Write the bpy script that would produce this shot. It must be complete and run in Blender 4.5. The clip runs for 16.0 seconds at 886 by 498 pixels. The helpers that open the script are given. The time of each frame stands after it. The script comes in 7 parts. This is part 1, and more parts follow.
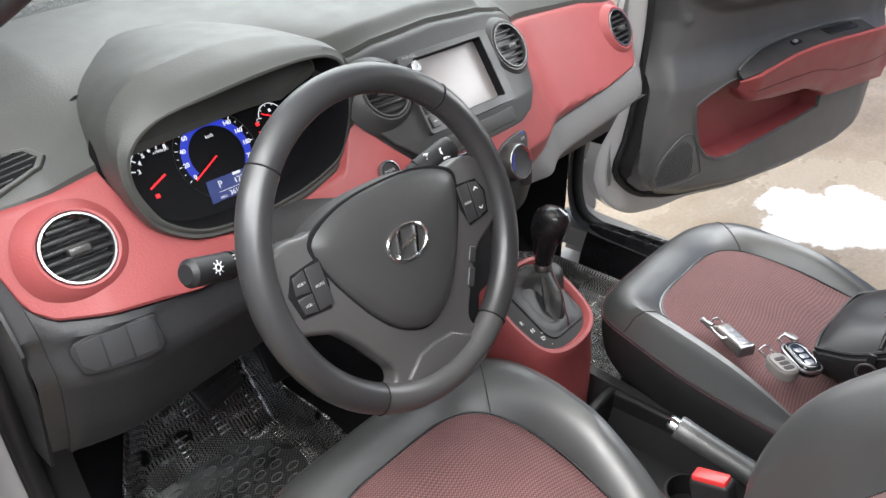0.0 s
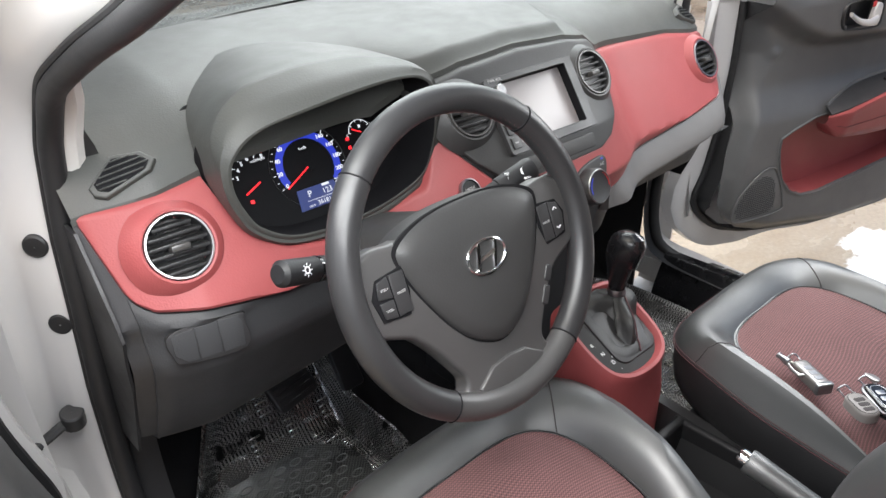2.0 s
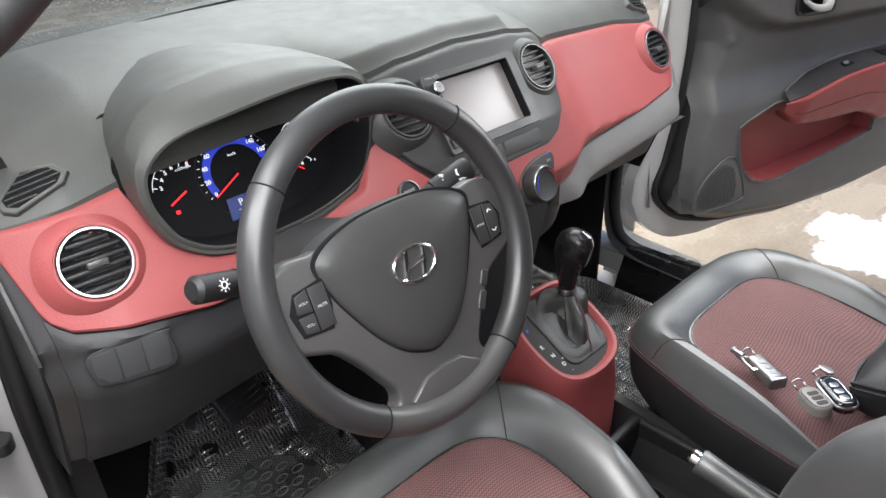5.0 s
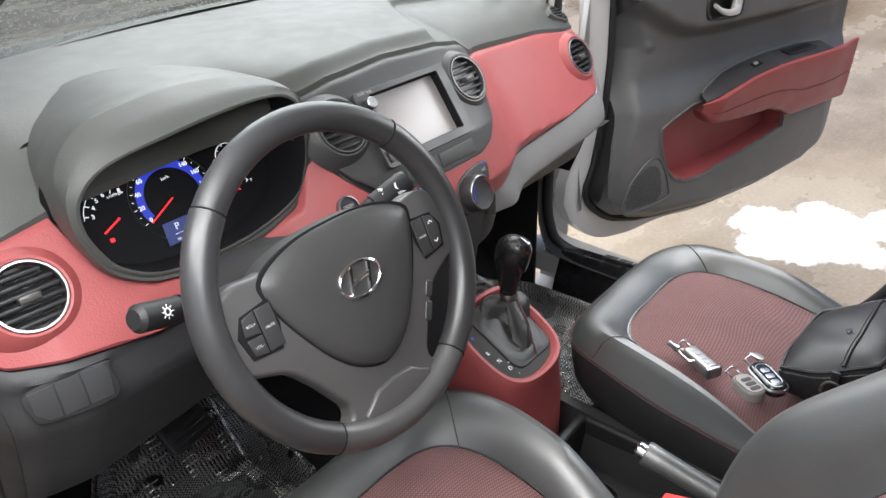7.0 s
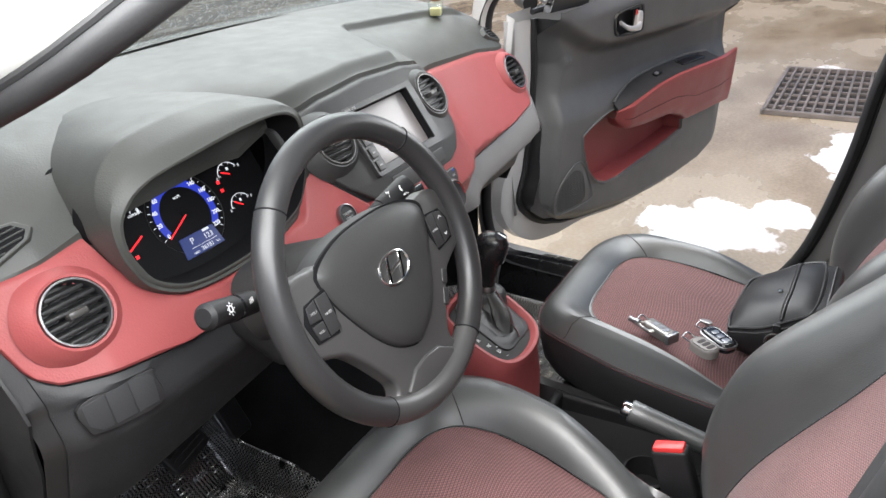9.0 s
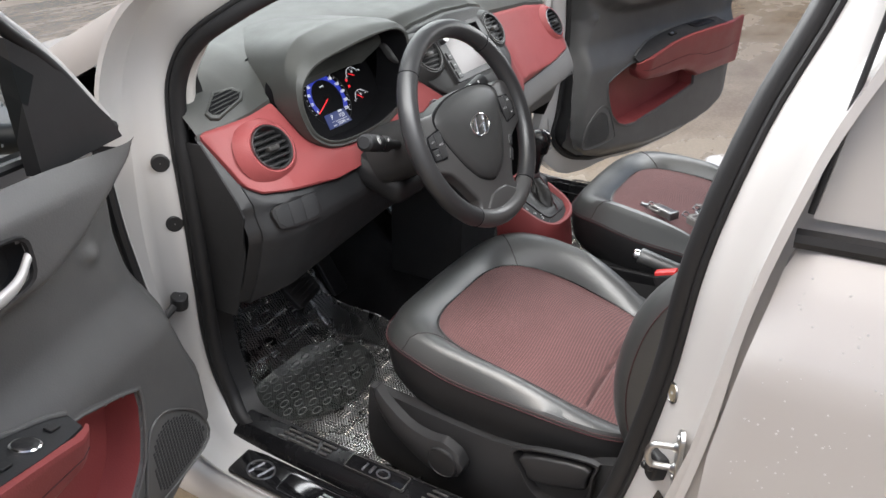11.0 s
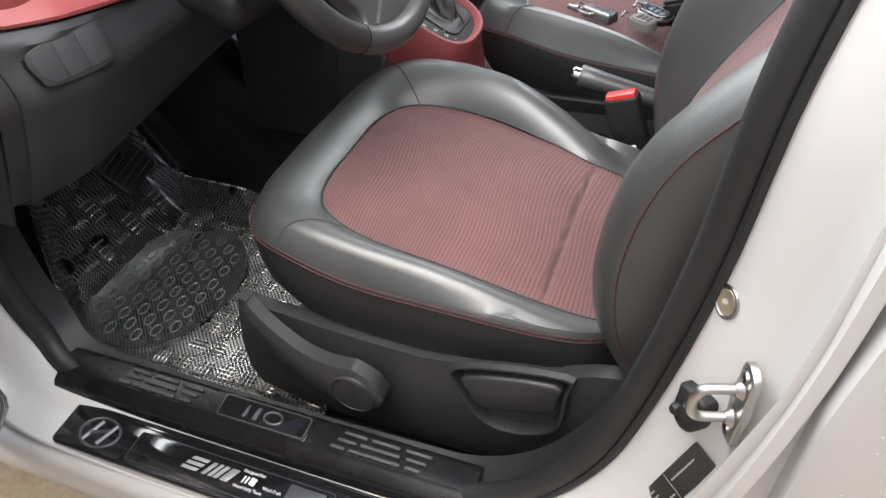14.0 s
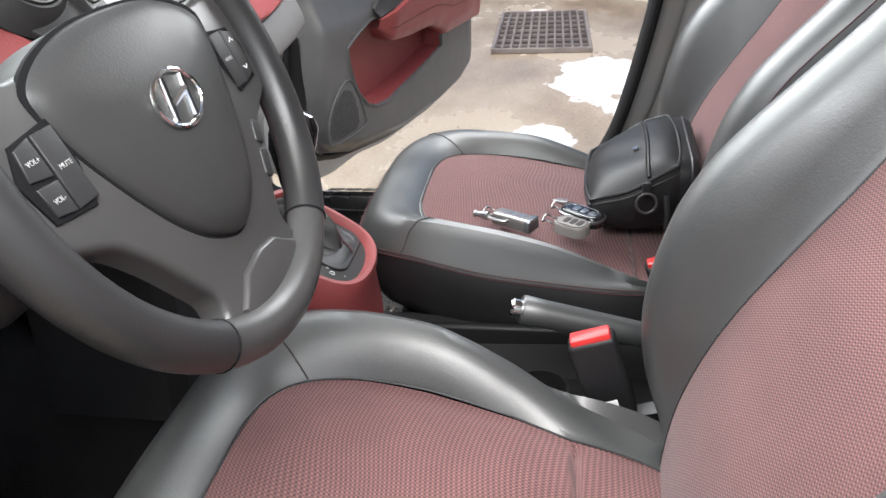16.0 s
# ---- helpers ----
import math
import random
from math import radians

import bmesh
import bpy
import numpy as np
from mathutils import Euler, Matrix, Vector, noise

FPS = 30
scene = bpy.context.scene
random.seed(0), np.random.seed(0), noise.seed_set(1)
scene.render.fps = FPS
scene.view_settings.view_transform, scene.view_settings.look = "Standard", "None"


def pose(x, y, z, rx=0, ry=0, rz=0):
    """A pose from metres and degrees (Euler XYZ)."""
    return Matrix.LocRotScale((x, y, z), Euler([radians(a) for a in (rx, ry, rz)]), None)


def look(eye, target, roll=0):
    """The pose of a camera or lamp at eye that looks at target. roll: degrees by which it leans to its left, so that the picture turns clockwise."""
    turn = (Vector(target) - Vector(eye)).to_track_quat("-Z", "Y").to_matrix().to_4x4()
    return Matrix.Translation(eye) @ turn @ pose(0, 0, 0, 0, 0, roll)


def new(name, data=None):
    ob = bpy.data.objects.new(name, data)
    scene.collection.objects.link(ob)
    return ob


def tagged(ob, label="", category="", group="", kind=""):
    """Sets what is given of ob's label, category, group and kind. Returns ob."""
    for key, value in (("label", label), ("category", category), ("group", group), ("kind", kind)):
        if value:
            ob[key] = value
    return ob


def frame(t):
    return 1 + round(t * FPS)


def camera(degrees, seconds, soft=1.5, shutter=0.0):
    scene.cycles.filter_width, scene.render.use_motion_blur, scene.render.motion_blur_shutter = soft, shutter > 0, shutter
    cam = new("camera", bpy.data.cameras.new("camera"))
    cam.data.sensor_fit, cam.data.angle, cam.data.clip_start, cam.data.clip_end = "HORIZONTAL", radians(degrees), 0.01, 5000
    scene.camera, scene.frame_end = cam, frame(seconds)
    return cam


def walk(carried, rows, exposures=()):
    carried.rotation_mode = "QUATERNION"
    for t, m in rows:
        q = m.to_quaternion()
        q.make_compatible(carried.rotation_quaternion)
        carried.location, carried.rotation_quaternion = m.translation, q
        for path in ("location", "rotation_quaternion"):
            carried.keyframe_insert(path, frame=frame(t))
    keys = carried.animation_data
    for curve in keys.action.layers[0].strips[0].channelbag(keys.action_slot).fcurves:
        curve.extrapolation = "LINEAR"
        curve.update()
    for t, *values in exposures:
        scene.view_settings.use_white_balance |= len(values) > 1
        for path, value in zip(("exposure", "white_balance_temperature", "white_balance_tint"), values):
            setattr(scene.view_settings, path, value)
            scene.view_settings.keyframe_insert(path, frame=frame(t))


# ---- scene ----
cam = camera(62.1, 16.0)
PATH = [
    (0, (-0.836, -0.579, 1.328), (0.437, 0.583, 0.313), -2.0),
    (0.5, (-0.855, -0.591, 1.335), (0.359, 0.649, 0.341), -1.4),
    (1, (-0.852, -0.586, 1.328), (0.336, 0.691, 0.349), -1.6),
    (1.5, (-0.857, -0.59, 1.332), (0.32, 0.711, 0.371), -1.8),
    (2, (-0.865, -0.592, 1.332), (0.302, 0.724, 0.381), -1.9),
    (2.5, (-0.855, -0.601, 1.336), (0.306, 0.726, 0.392), -2.2),
    (3, (-0.827, -0.592, 1.33), (0.335, 0.732, 0.383), -2.3),
    (3.5, (-0.811, -0.596, 1.329), (0.359, 0.718, 0.378), -2.4),
    (6, (-0.796, -0.608, 1.325), (0.435, 0.636, 0.356), -3.4),
    (6.5, (-0.795, -0.608, 1.325), (0.471, 0.605, 0.363), -3.4),
    (7, (-0.81, -0.605, 1.333), (0.516, 0.552, 0.382), -3.4),
    (7.5, (-0.854, -0.584, 1.347), (0.548, 0.495, 0.414), -3.6),
    (8, (-0.899, -0.56, 1.356), (0.577, 0.429, 0.435), -3.8),
    (8.2, (-0.914, -0.543, 1.348), (0.594, 0.409, 0.442), -4.3),
    (10.3, (-1.273, -0.64, 1.347), (0.25, 0.289, 0.443), -3.4),
    (10.5, (-1.344, -0.685, 1.346), (0.16, 0.276, 0.445), -3.3),
    (11, (-1.444, -0.717, 1.342), (0.039, 0.262, 0.426), -3.4),
    (11.5, (-1.561, -0.737, 1.342), (-0.092, 0.211, 0.371), -3.9),
    (12, (-1.557, -0.728, 1.299), (-0.113, 0.157, 0.234), -4.6),
    (12.5, (-1.303, -0.599, 1.207), (0.093, 0.172, 0.0), -5.4),
    (13, (-1.163, -0.539, 1.153), (0.209, 0.144, -0.132), -4.9),
    (13.5, (-1.139, -0.525, 1.154), (0.23, 0.115, -0.157), -4.4),
    (14, (-1.138, -0.521, 1.16), (0.25, 0.096, -0.141), -4.6),
    (14.5, (-1.109, -0.468, 1.126), (0.346, 0.122, -0.114), -4.8),
    (15, (-1.024, -0.391, 1.042), (0.55, 0.109, -0.086), -3.4),
    (15.5, (-0.929, -0.357, 1.066), (0.753, 0.03, 0.056), -3.4),
    (16, (-0.809, -0.34, 1.076), (0.927, -0.06, 0.124), -3.3),
]
walk(cam, [(t, look(eye, target, roll)) for t, eye, target, roll in PATH], [(0, 1.08), (8.2, 1.08), (10.3, 0.73), (12, 0.60), (13.5, 0.80), (14.5, 1.08), (15.4, 1.36), (16, 1.22)])


# ---- world, sun ----
world = bpy.data.worlds.new("world")
scene.world = world
world.use_nodes = True
_n = world.node_tree.nodes
_sky = _n.new("ShaderNodeTexSky")
_sky.sky_type, _sky.sun_disc = "NISHITA", False
_sky.sun_elevation, _sky.sun_rotation = radians(66), radians(-90)
_sky.air_density, _sky.dust_density, _sky.ozone_density = 1.0, 6.0, 1.0
_n["Background"].inputs["Strength"].default_value = 0.105
world.node_tree.links.new(_sky.outputs["Color"], _n["Background"].inputs["Color"])
sun = new("sun", bpy.data.lights.new("sun", "SUN"))
sun.data.energy, sun.data.angle, sun.data.color = 0.85, radians(55), (1.0, 0.975, 0.95)
sun.matrix_world = look((-3.6, 0.2, 8.5), (0, 0, 0.6))


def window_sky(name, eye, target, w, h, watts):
    """An added area lamp that stands in for sky light through an opening."""
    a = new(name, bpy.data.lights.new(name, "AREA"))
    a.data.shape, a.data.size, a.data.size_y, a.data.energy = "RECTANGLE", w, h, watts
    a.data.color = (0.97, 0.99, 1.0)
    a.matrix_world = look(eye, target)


# Unseen fill lamps: one outside above the windscreen, two high in the door openings.
window_sky("windscreen_fill", (0.85, 1.15, 2.05), (-0.40, -0.08, 0.62), 2.0, 1.2, 50)
window_sky("driver_side_fill", (-0.64, -0.22, 1.30), (-0.45, -0.18, 0.55), 0.70, 0.26, 5.5)
window_sky("passenger_side_fill", (0.62, -0.22, 1.28), (0.1, -0.15, 0.60), 0.62, 0.24, 3.5)


# ---- materials ----
def node_mat(name, base, rough=0.5, metal=0.0, coat=0.0, spec=0.5):
    m = bpy.data.materials.new(name)
    m.use_nodes = True
    nt = m.node_tree
    b = nt.nodes["Principled BSDF"]
    b.inputs["Base Color"].default_value = (*base, 1)
    b.inputs["Roughness"].default_value = rough
    b.inputs["Metallic"].default_value = metal
    b.inputs["Coat Weight"].default_value = coat
    b.inputs["Coat Roughness"].default_value = 0.06
    b.inputs["Specular IOR Level"].default_value = spec
    return m, nt, b


def coords(nt, scale=1.0):
    tc = nt.nodes.new("ShaderNodeTexCoord")
    mp = nt.nodes.new("ShaderNodeMapping")
    mp.inputs["Scale"].default_value = (scale, scale, scale) if not isinstance(scale, tuple) else scale
    nt.links.new(tc.outputs["Object"], mp.inputs["Vector"])
    return mp.outputs["Vector"]


def noise_tex(nt, vec, scale, detail=4.0, rough=0.55):
    t = nt.nodes.new("ShaderNodeTexNoise")
    t.inputs["Scale"].default_value, t.inputs["Detail"].default_value, t.inputs["Roughness"].default_value = scale, detail, rough
    nt.links.new(vec, t.inputs["Vector"])
    return t.outputs["Fac"]


def ramp(nt, fac, stops):
    r = nt.nodes.new("ShaderNodeValToRGB")
    while len(r.color_ramp.elements) < len(stops):
        r.color_ramp.elements.new(0.5)
    for e, (p, c) in zip(r.color_ramp.elements, stops):
        e.position = p
        e.color = (*c, 1) if isinstance(c, tuple) else (c, c, c, 1)
    nt.links.new(fac, r.inputs["Fac"])
    return r.outputs["Color"]


def bump(nt, b, height, strength, distance=0.001):
    n = nt.nodes.new("ShaderNodeBump")
    n.inputs["Strength"].default_value, n.inputs["Distance"].default_value = strength, distance
    nt.links.new(height, n.inputs["Height"])
    nt.links.new(n.outputs["Normal"], b.inputs["Normal"])


def mathn(nt, op, a, b=None):
    n = nt.nodes.new("ShaderNodeMath")
    n.operation = op
    for i, v in enumerate((a, b)):
        if v is None:
            continue
        if isinstance(v, (int, float)):
            n.inputs[i].default_value = v
        else:
            nt.links.new(v, n.inputs[i])
    return n.outputs[0]


def mixc(nt, fac, a, b):
    n = nt.nodes.new("ShaderNodeMix")
    n.data_type = "RGBA"
    for i, v in ((0, fac), (6, a), (7, b)):
        if isinstance(v, (int, float)):
            n.inputs[i].default_value = v
        elif isinstance(v, tuple):
            n.inputs[i].default_value = (*v, 1)
        else:
            nt.links.new(v, n.inputs[i])
    return n.outputs[2]


def plastic(name, base, rough, grain=260.0, strength=0.25, dust=0.12, spec=0.5):
    """Moulded plastic or hide: pebbled grain and a slow drift of tone and gloss."""
    m, nt, b = node_mat(name, base, rough, spec=spec)
    v = coords(nt)
    big = noise_tex(nt, v, 7.0, 5)
    lo = tuple(c * (1 - dust) for c in base)
    hi = tuple(min(1, c * (1 + dust) + 0.004 * dust) for c in base)
    nt.links.new(ramp(nt, big, [(0.3, lo), (0.7, hi)]), b.inputs["Base Color"])
    nt.links.new(ramp(nt, noise_tex(nt, v, 23.0, 3), [(0.3, max(0.02, rough - 0.05)), (0.75, rough + 0.06)]), b.inputs["Roughness"])
    vor = nt.nodes.new("ShaderNodeTexVoronoi")
    vor.inputs["Scale"].default_value = grain
    nt.links.new(v, vor.inputs["Vector"])
    h = mathn(nt, "ADD", mathn(nt, "MULTIPLY", vor.outputs["Distance"], 0.8), mathn(nt, "MULTIPLY", noise_tex(nt, v, grain * 0.5, 2), 0.5))
    bump(nt, b, h, strength, 0.0008)
    return m


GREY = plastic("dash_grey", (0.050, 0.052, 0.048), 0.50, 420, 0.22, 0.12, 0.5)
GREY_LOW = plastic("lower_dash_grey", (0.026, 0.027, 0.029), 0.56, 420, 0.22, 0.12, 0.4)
DOORGREY = plastic("door_grey", (0.104, 0.103, 0.102), 0.48, 420, 0.22)
FASCIA = plastic("charcoal_fascia", (0.036, 0.036, 0.036), 0.48, 420, 0.22, 0.1, 0.4)
RED = plastic("dark_red_trim", (0.265, 0.057, 0.058), 0.50, 380, 0.28, 0.05, 0.4)
BLACK = plastic("black_plastic", (0.020, 0.020, 0.021), 0.46, 500, 0.12)
LEATHER = plastic("black_leather", (0.030, 0.032, 0.032), 0.46, 650, 0.20, 0.1, 1.0)
RIMHIDE = plastic("rim_leather", (0.021, 0.021, 0.022), 0.38, 620, 0.10, 0.12, 0.5)
WHEELHIDE = plastic("wheel_leather", (0.030, 0.030, 0.030), 0.44, 500, 0.14, 0.12, 0.32)
SATIN = plastic("satin_dark_grey", (0.050, 0.048, 0.046), 0.36, 700, 0.05)
RUBBER = plastic("rubber_seal", (0.012, 0.012, 0.013), 0.55, 300, 0.1)
CARPET = plastic("black_carpet", (0.017, 0.017, 0.018), 0.95, 700, 1.0, 0.3, 0.1)
CLOTH = plastic("dark_belt_cloth", (0.02, 0.02, 0.021), 0.8, 600, 0.5)
CREAM = plastic("light_grey_pillar_trim", (0.46, 0.44, 0.42), 0.7, 500, 0.2, 0.05)
CHROME = node_mat("chrome", (0.82, 0.82, 0.82), 0.12, 1.0)[0]
DULLCHROME = node_mat("dull_chrome", (0.33, 0.33, 0.34), 0.28, 1.0)[0]
MATTE = node_mat("matte_black", (0.007, 0.007, 0.008), 0.8, spec=0.12)[0]
ZINC = node_mat("zinc_plated_steel", (0.55, 0.54, 0.52), 0.30, 1.0)[0]
SILVER = node_mat("silver_paint", (0.55, 0.55, 0.55), 0.32, 0.9)[0]
LEATHER.node_tree.nodes["Principled BSDF"].inputs["Coat Weight"].default_value = 0.65
LEATHER.node_tree.nodes["Principled BSDF"].inputs["Coat Roughness"].default_value = 0.42
COVER = plastic("glossy_black_cover", (0.007, 0.007, 0.008), 0.26, 500, 0.06, 0.12, 0.4)
# Near black that puts the shade on the cushion's side into the colour.
SKIRT = plastic("shade_black", (0.012, 0.012, 0.013), 0.52, 600, 0.2, 0.12, 0.4)
GAITER = plastic("soft_black_hide", (0.016, 0.016, 0.016), 0.45, 600, 0.2, 0.15, 0.4)
SPOKE = plastic("spoke_dark_grey", (0.047, 0.046, 0.046), 0.36, 700, 0.06)
GATE = plastic("gate_dark_grey", (0.030, 0.030, 0.030), 0.55, 700, 0.06, 0.1, 0.25)
WORNSILVER = plastic("worn_silver", (0.26, 0.25, 0.24), 0.36, 300, 0.1, 0.15)
WORNSILVER.node_tree.nodes["Principled BSDF"].inputs["Metallic"].default_value = 0.85
BAGHIDE = plastic("black_bag_leather", (0.012, 0.012, 0.013), 0.46, 480, 0.2, 0.15, 0.35)
TRAY = plastic("black_tray_plastic", (0.010, 0.010, 0.011), 0.5, 400, 0.15, 0.1, 0.35)
# Dash grey lightened, for the light the tilted glovebox lid catches.
GLOVE = plastic("lit_dash_grey", (0.140, 0.137, 0.136), 0.52, 420, 0.22, 0.08, 0.4)
TREAD = node_mat("tread_foil", (0.66, 0.65, 0.62), 0.17, 0.9)[0]
SILVERP = node_mat("satin_silver_plastic", (0.62, 0.61, 0.60), 0.38, 0.35)[0]
GLOSS = node_mat("gloss_black", (0.008, 0.008, 0.009), 0.08, 0.0, 0.5)[0]
DIAL = node_mat("dial_black", (0.006, 0.006, 0.008), 0.35)[0]
REDBTN = node_mat("red_button", (0.55, 0.03, 0.03), 0.35)[0]
STITCH = node_mat("red_stitch", (0.065, 0.022, 0.025), 0.8)[0]
DARKSTITCH = node_mat("dark_stitch", (0.035, 0.03, 0.03), 0.8)[0]
PRINT = node_mat("white_print", (0.75, 0.75, 0.75), 0.5)[0]
DIMPRINT = node_mat("grey_print", (0.30, 0.30, 0.30), 0.5)[0]
BROWNRUST = node_mat("dull_brass", (0.42, 0.36, 0.26), 0.4, 0.6)[0]


def glow(name, col, strength):
    m, nt, b = node_mat(name, (0.01, 0.01, 0.01), 0.4)
    b.inputs["Emission Color"].default_value = (*col, 1)
    b.inputs["Emission Strength"].default_value = strength
    return m


GLOW_WHITE = glow("dial_white", (0.9, 0.93, 1.0), 0.52)
GLOW_BLUE = glow("dial_blue", (0.022, 0.045, 0.55), 0.50)
GLOW_RED = glow("dial_red", (1.0, 0.02, 0.03), 0.9)
GLOW_LCD = glow("lcd_blue", (0.03, 0.05, 0.20), 0.5)
# The screen's pale base colour stands in for the sky it reflects.
SCREEN = node_mat("switched_off_screen_sheen", (0.27, 0.25, 0.25), 0.30, 0.0, 0.0, 0.4)[0]


def paint_white():
    m, nt, b = node_mat("white_paint", (0.51, 0.50, 0.49), 0.28, 0.0, 0.6)
    v = coords(nt)
    dirt = noise_tex(nt, v, 14.0, 2, 0.4)
    nt.links.new(ramp(nt, dirt, [(0.2, (0.505, 0.494, 0.483)), (0.8, (0.522, 0.512, 0.502))]), b.inputs["Base Color"])
    return m


WHITE = paint_white()


def fabric():
    """Black mesh cloth over red: rows of small holes that wander a little."""
    m, nt, b = node_mat("red_black_mesh_fabric", (0.1, 0.03, 0.03), 0.85, spec=0.25)
    v = coords(nt)
    sep = nt.nodes.new("ShaderNodeSeparateXYZ")
    nt.links.new(v, sep.inputs[0])
    wob = mathn(nt, "MULTIPLY", noise_tex(nt, v, 4.0, 1), 0.060)
    yz = mathn(nt, "SUBTRACT", sep.outputs["Y"], sep.outputs["Z"])
    k = 2 * math.pi / 0.0040
    a = mathn(nt, "SINE", mathn(nt, "MULTIPLY", mathn(nt, "ADD", sep.outputs["X"], wob), k))
    c = mathn(nt, "SINE", mathn(nt, "MULTIPLY", mathn(nt, "ADD", yz, wob), k))
    h = mathn(nt, "ADD", mathn(nt, "MULTIPLY", c, 0.15), mathn(nt, "MULTIPLY", mathn(nt, "MULTIPLY", a, c), 0.28))
    h = mathn(nt, "ADD", h, 0.5)
    col = ramp(nt, h, [(0.30, (0.066, 0.034, 0.035)), (0.80, (0.200, 0.094, 0.091))])
    tone = ramp(nt, noise_tex(nt, v, 9.0, 4), [(0.3, 0.82), (0.7, 1.1)])
    mul = nt.nodes.new("ShaderNodeMix")
    mul.data_type, mul.blend_type = "RGBA", "MULTIPLY"
    mul.inputs[0].default_value = 1.0
    nt.links.new(col, mul.inputs[6])
    nt.links.new(tone, mul.inputs[7])
    nt.links.new(mul.outputs[2], b.inputs["Base Color"])
    bump(nt, b, h, 0.5, 0.0012)
    b.inputs["Sheen Weight"].default_value, b.inputs["Sheen Roughness"].default_value = 0.14, 0.5
    return m


FABRIC = fabric()


def checker_mat(name, pale, dark, metal):
    """Silver and black foil with a fine weave under a clear, scuffed skin."""
    m, nt, b = node_mat(name, (0.1, 0.1, 0.1), 0.26, metal)
    v = coords(nt)
    ck = nt.nodes.new("ShaderNodeTexChecker")
    ck.inputs["Scale"].default_value = 260.0
    ck.inputs["Color1"].default_value, ck.inputs["Color2"].default_value = (*pale, 1), (*dark, 1)
    nt.links.new(v, ck.inputs["Vector"])
    worn = ramp(nt, noise_tex(nt, v, 9.0, 6, 0.65), [(0.42, 0.0), (0.62, 1.0)])
    foil = mixc(nt, mathn(nt, "MULTIPLY", worn, 0.5), ck.outputs["Color"], (0.06, 0.057, 0.054))
    bald = ramp(nt, noise_tex(nt, v, 7.0, 3, 0.5), [(0.66, 0.0), (0.675, 1.0)])
    nt.links.new(mixc(nt, bald, foil, (0.012, 0.012, 0.012)), b.inputs["Base Color"])
    nt.links.new(ramp(nt, noise_tex(nt, v, 14.0, 4), [(0.3, 0.16), (0.7, 0.42)]), b.inputs["Roughness"])
    wv = nt.nodes.new("ShaderNodeTexChecker")
    wv.inputs["Scale"].default_value = 260.0
    nt.links.new(v, wv.inputs["Vector"])
    bump(nt, b, wv.outputs["Fac"], 0.35, 0.001)
    return m


FOIL = checker_mat("silver_black_foil_mat", (0.44, 0.435, 0.425), (0.010, 0.012, 0.012), 0.8)
HEEL = checker_mat("clear_black_pad", (0.10, 0.105, 0.10), (0.012, 0.014, 0.014), 0.3)


def ground_mat():
    """Wet concrete: sandy film, brown water, dry grey patches, white suds."""
    m, nt, b = node_mat("wet_concrete", (0.3, 0.27, 0.23), 0.5)
    v = coords(nt)
    mp = nt.nodes.new("ShaderNodeMapping")
    mp.inputs["Scale"].default_value = (1.0, 1.7, 1.0)
    nt.links.new(v, mp.inputs["Vector"])
    v2 = mp.outputs["Vector"]
    f1 = noise_tex(nt, v2, 0.75, 7, 0.6)
    base = ramp(nt, f1, [(0.30, (0.20, 0.15, 0.10)), (0.45, (0.29, 0.23, 0.16)), (0.56, (0.37, 0.315, 0.24)), (0.75, (0.45, 0.40, 0.325))])
    grit = ramp(nt, noise_tex(nt, v, 60.0, 5), [(0.35, 0.86), (0.7, 1.08)])
    mul = nt.nodes.new("ShaderNodeMix")
    mul.data_type, mul.blend_type = "RGBA", "MULTIPLY"
    mul.inputs[0].default_value = 1.0
    nt.links.new(base, mul.inputs[6])
    nt.links.new(grit, mul.inputs[7])
    near = None
    for cx, cy, r in ((1.93, 0.03, 0.22), (2.08, -0.10, 0.21), (2.13, -0.28, 0.20), (1.86, -0.14, 0.22), (1.74, 0.06, 0.12), (2.95, -0.66, 0.36), (3.25, -0.56, 0.22), (2.6, -0.82, 0.28), (4.72, -0.26, 0.15)):
        d = nt.nodes.new("ShaderNodeVectorMath")
        d.operation = "DISTANCE"
        nt.links.new(v, d.inputs[0])
        d.inputs[1].default_value = (cx, cy, 0)
        q = mathn(nt, "SUBTRACT", 1.0, mathn(nt, "DIVIDE", d.outputs["Value"], r))
        near = q if near is None else mathn(nt, "MAXIMUM", near, q)
    near = mathn(nt, "MULTIPLY", mathn(nt, "MAXIMUM", near, -0.45), 0.42)
    suds = ramp(nt, mathn(nt, "ADD", noise_tex(nt, v2, 2.2, 6, 0.6), near), [(0.56, 0.0), (0.60, 1.0)])
    nt.links.new(mixc(nt, mathn(nt, "MULTIPLY", suds, 0.92), mul.outputs[2], (0.84, 0.84, 0.83)), b.inputs["Base Color"])
    nt.links.new(ramp(nt, f1, [(0.36, 0.05), (0.54, 0.26), (0.7, 0.5)]), b.inputs["Roughness"])
    bump(nt, b, noise_tex(nt, v, 45.0, 6), 0.25, 0.004)
    return m


GROUND = ground_mat()


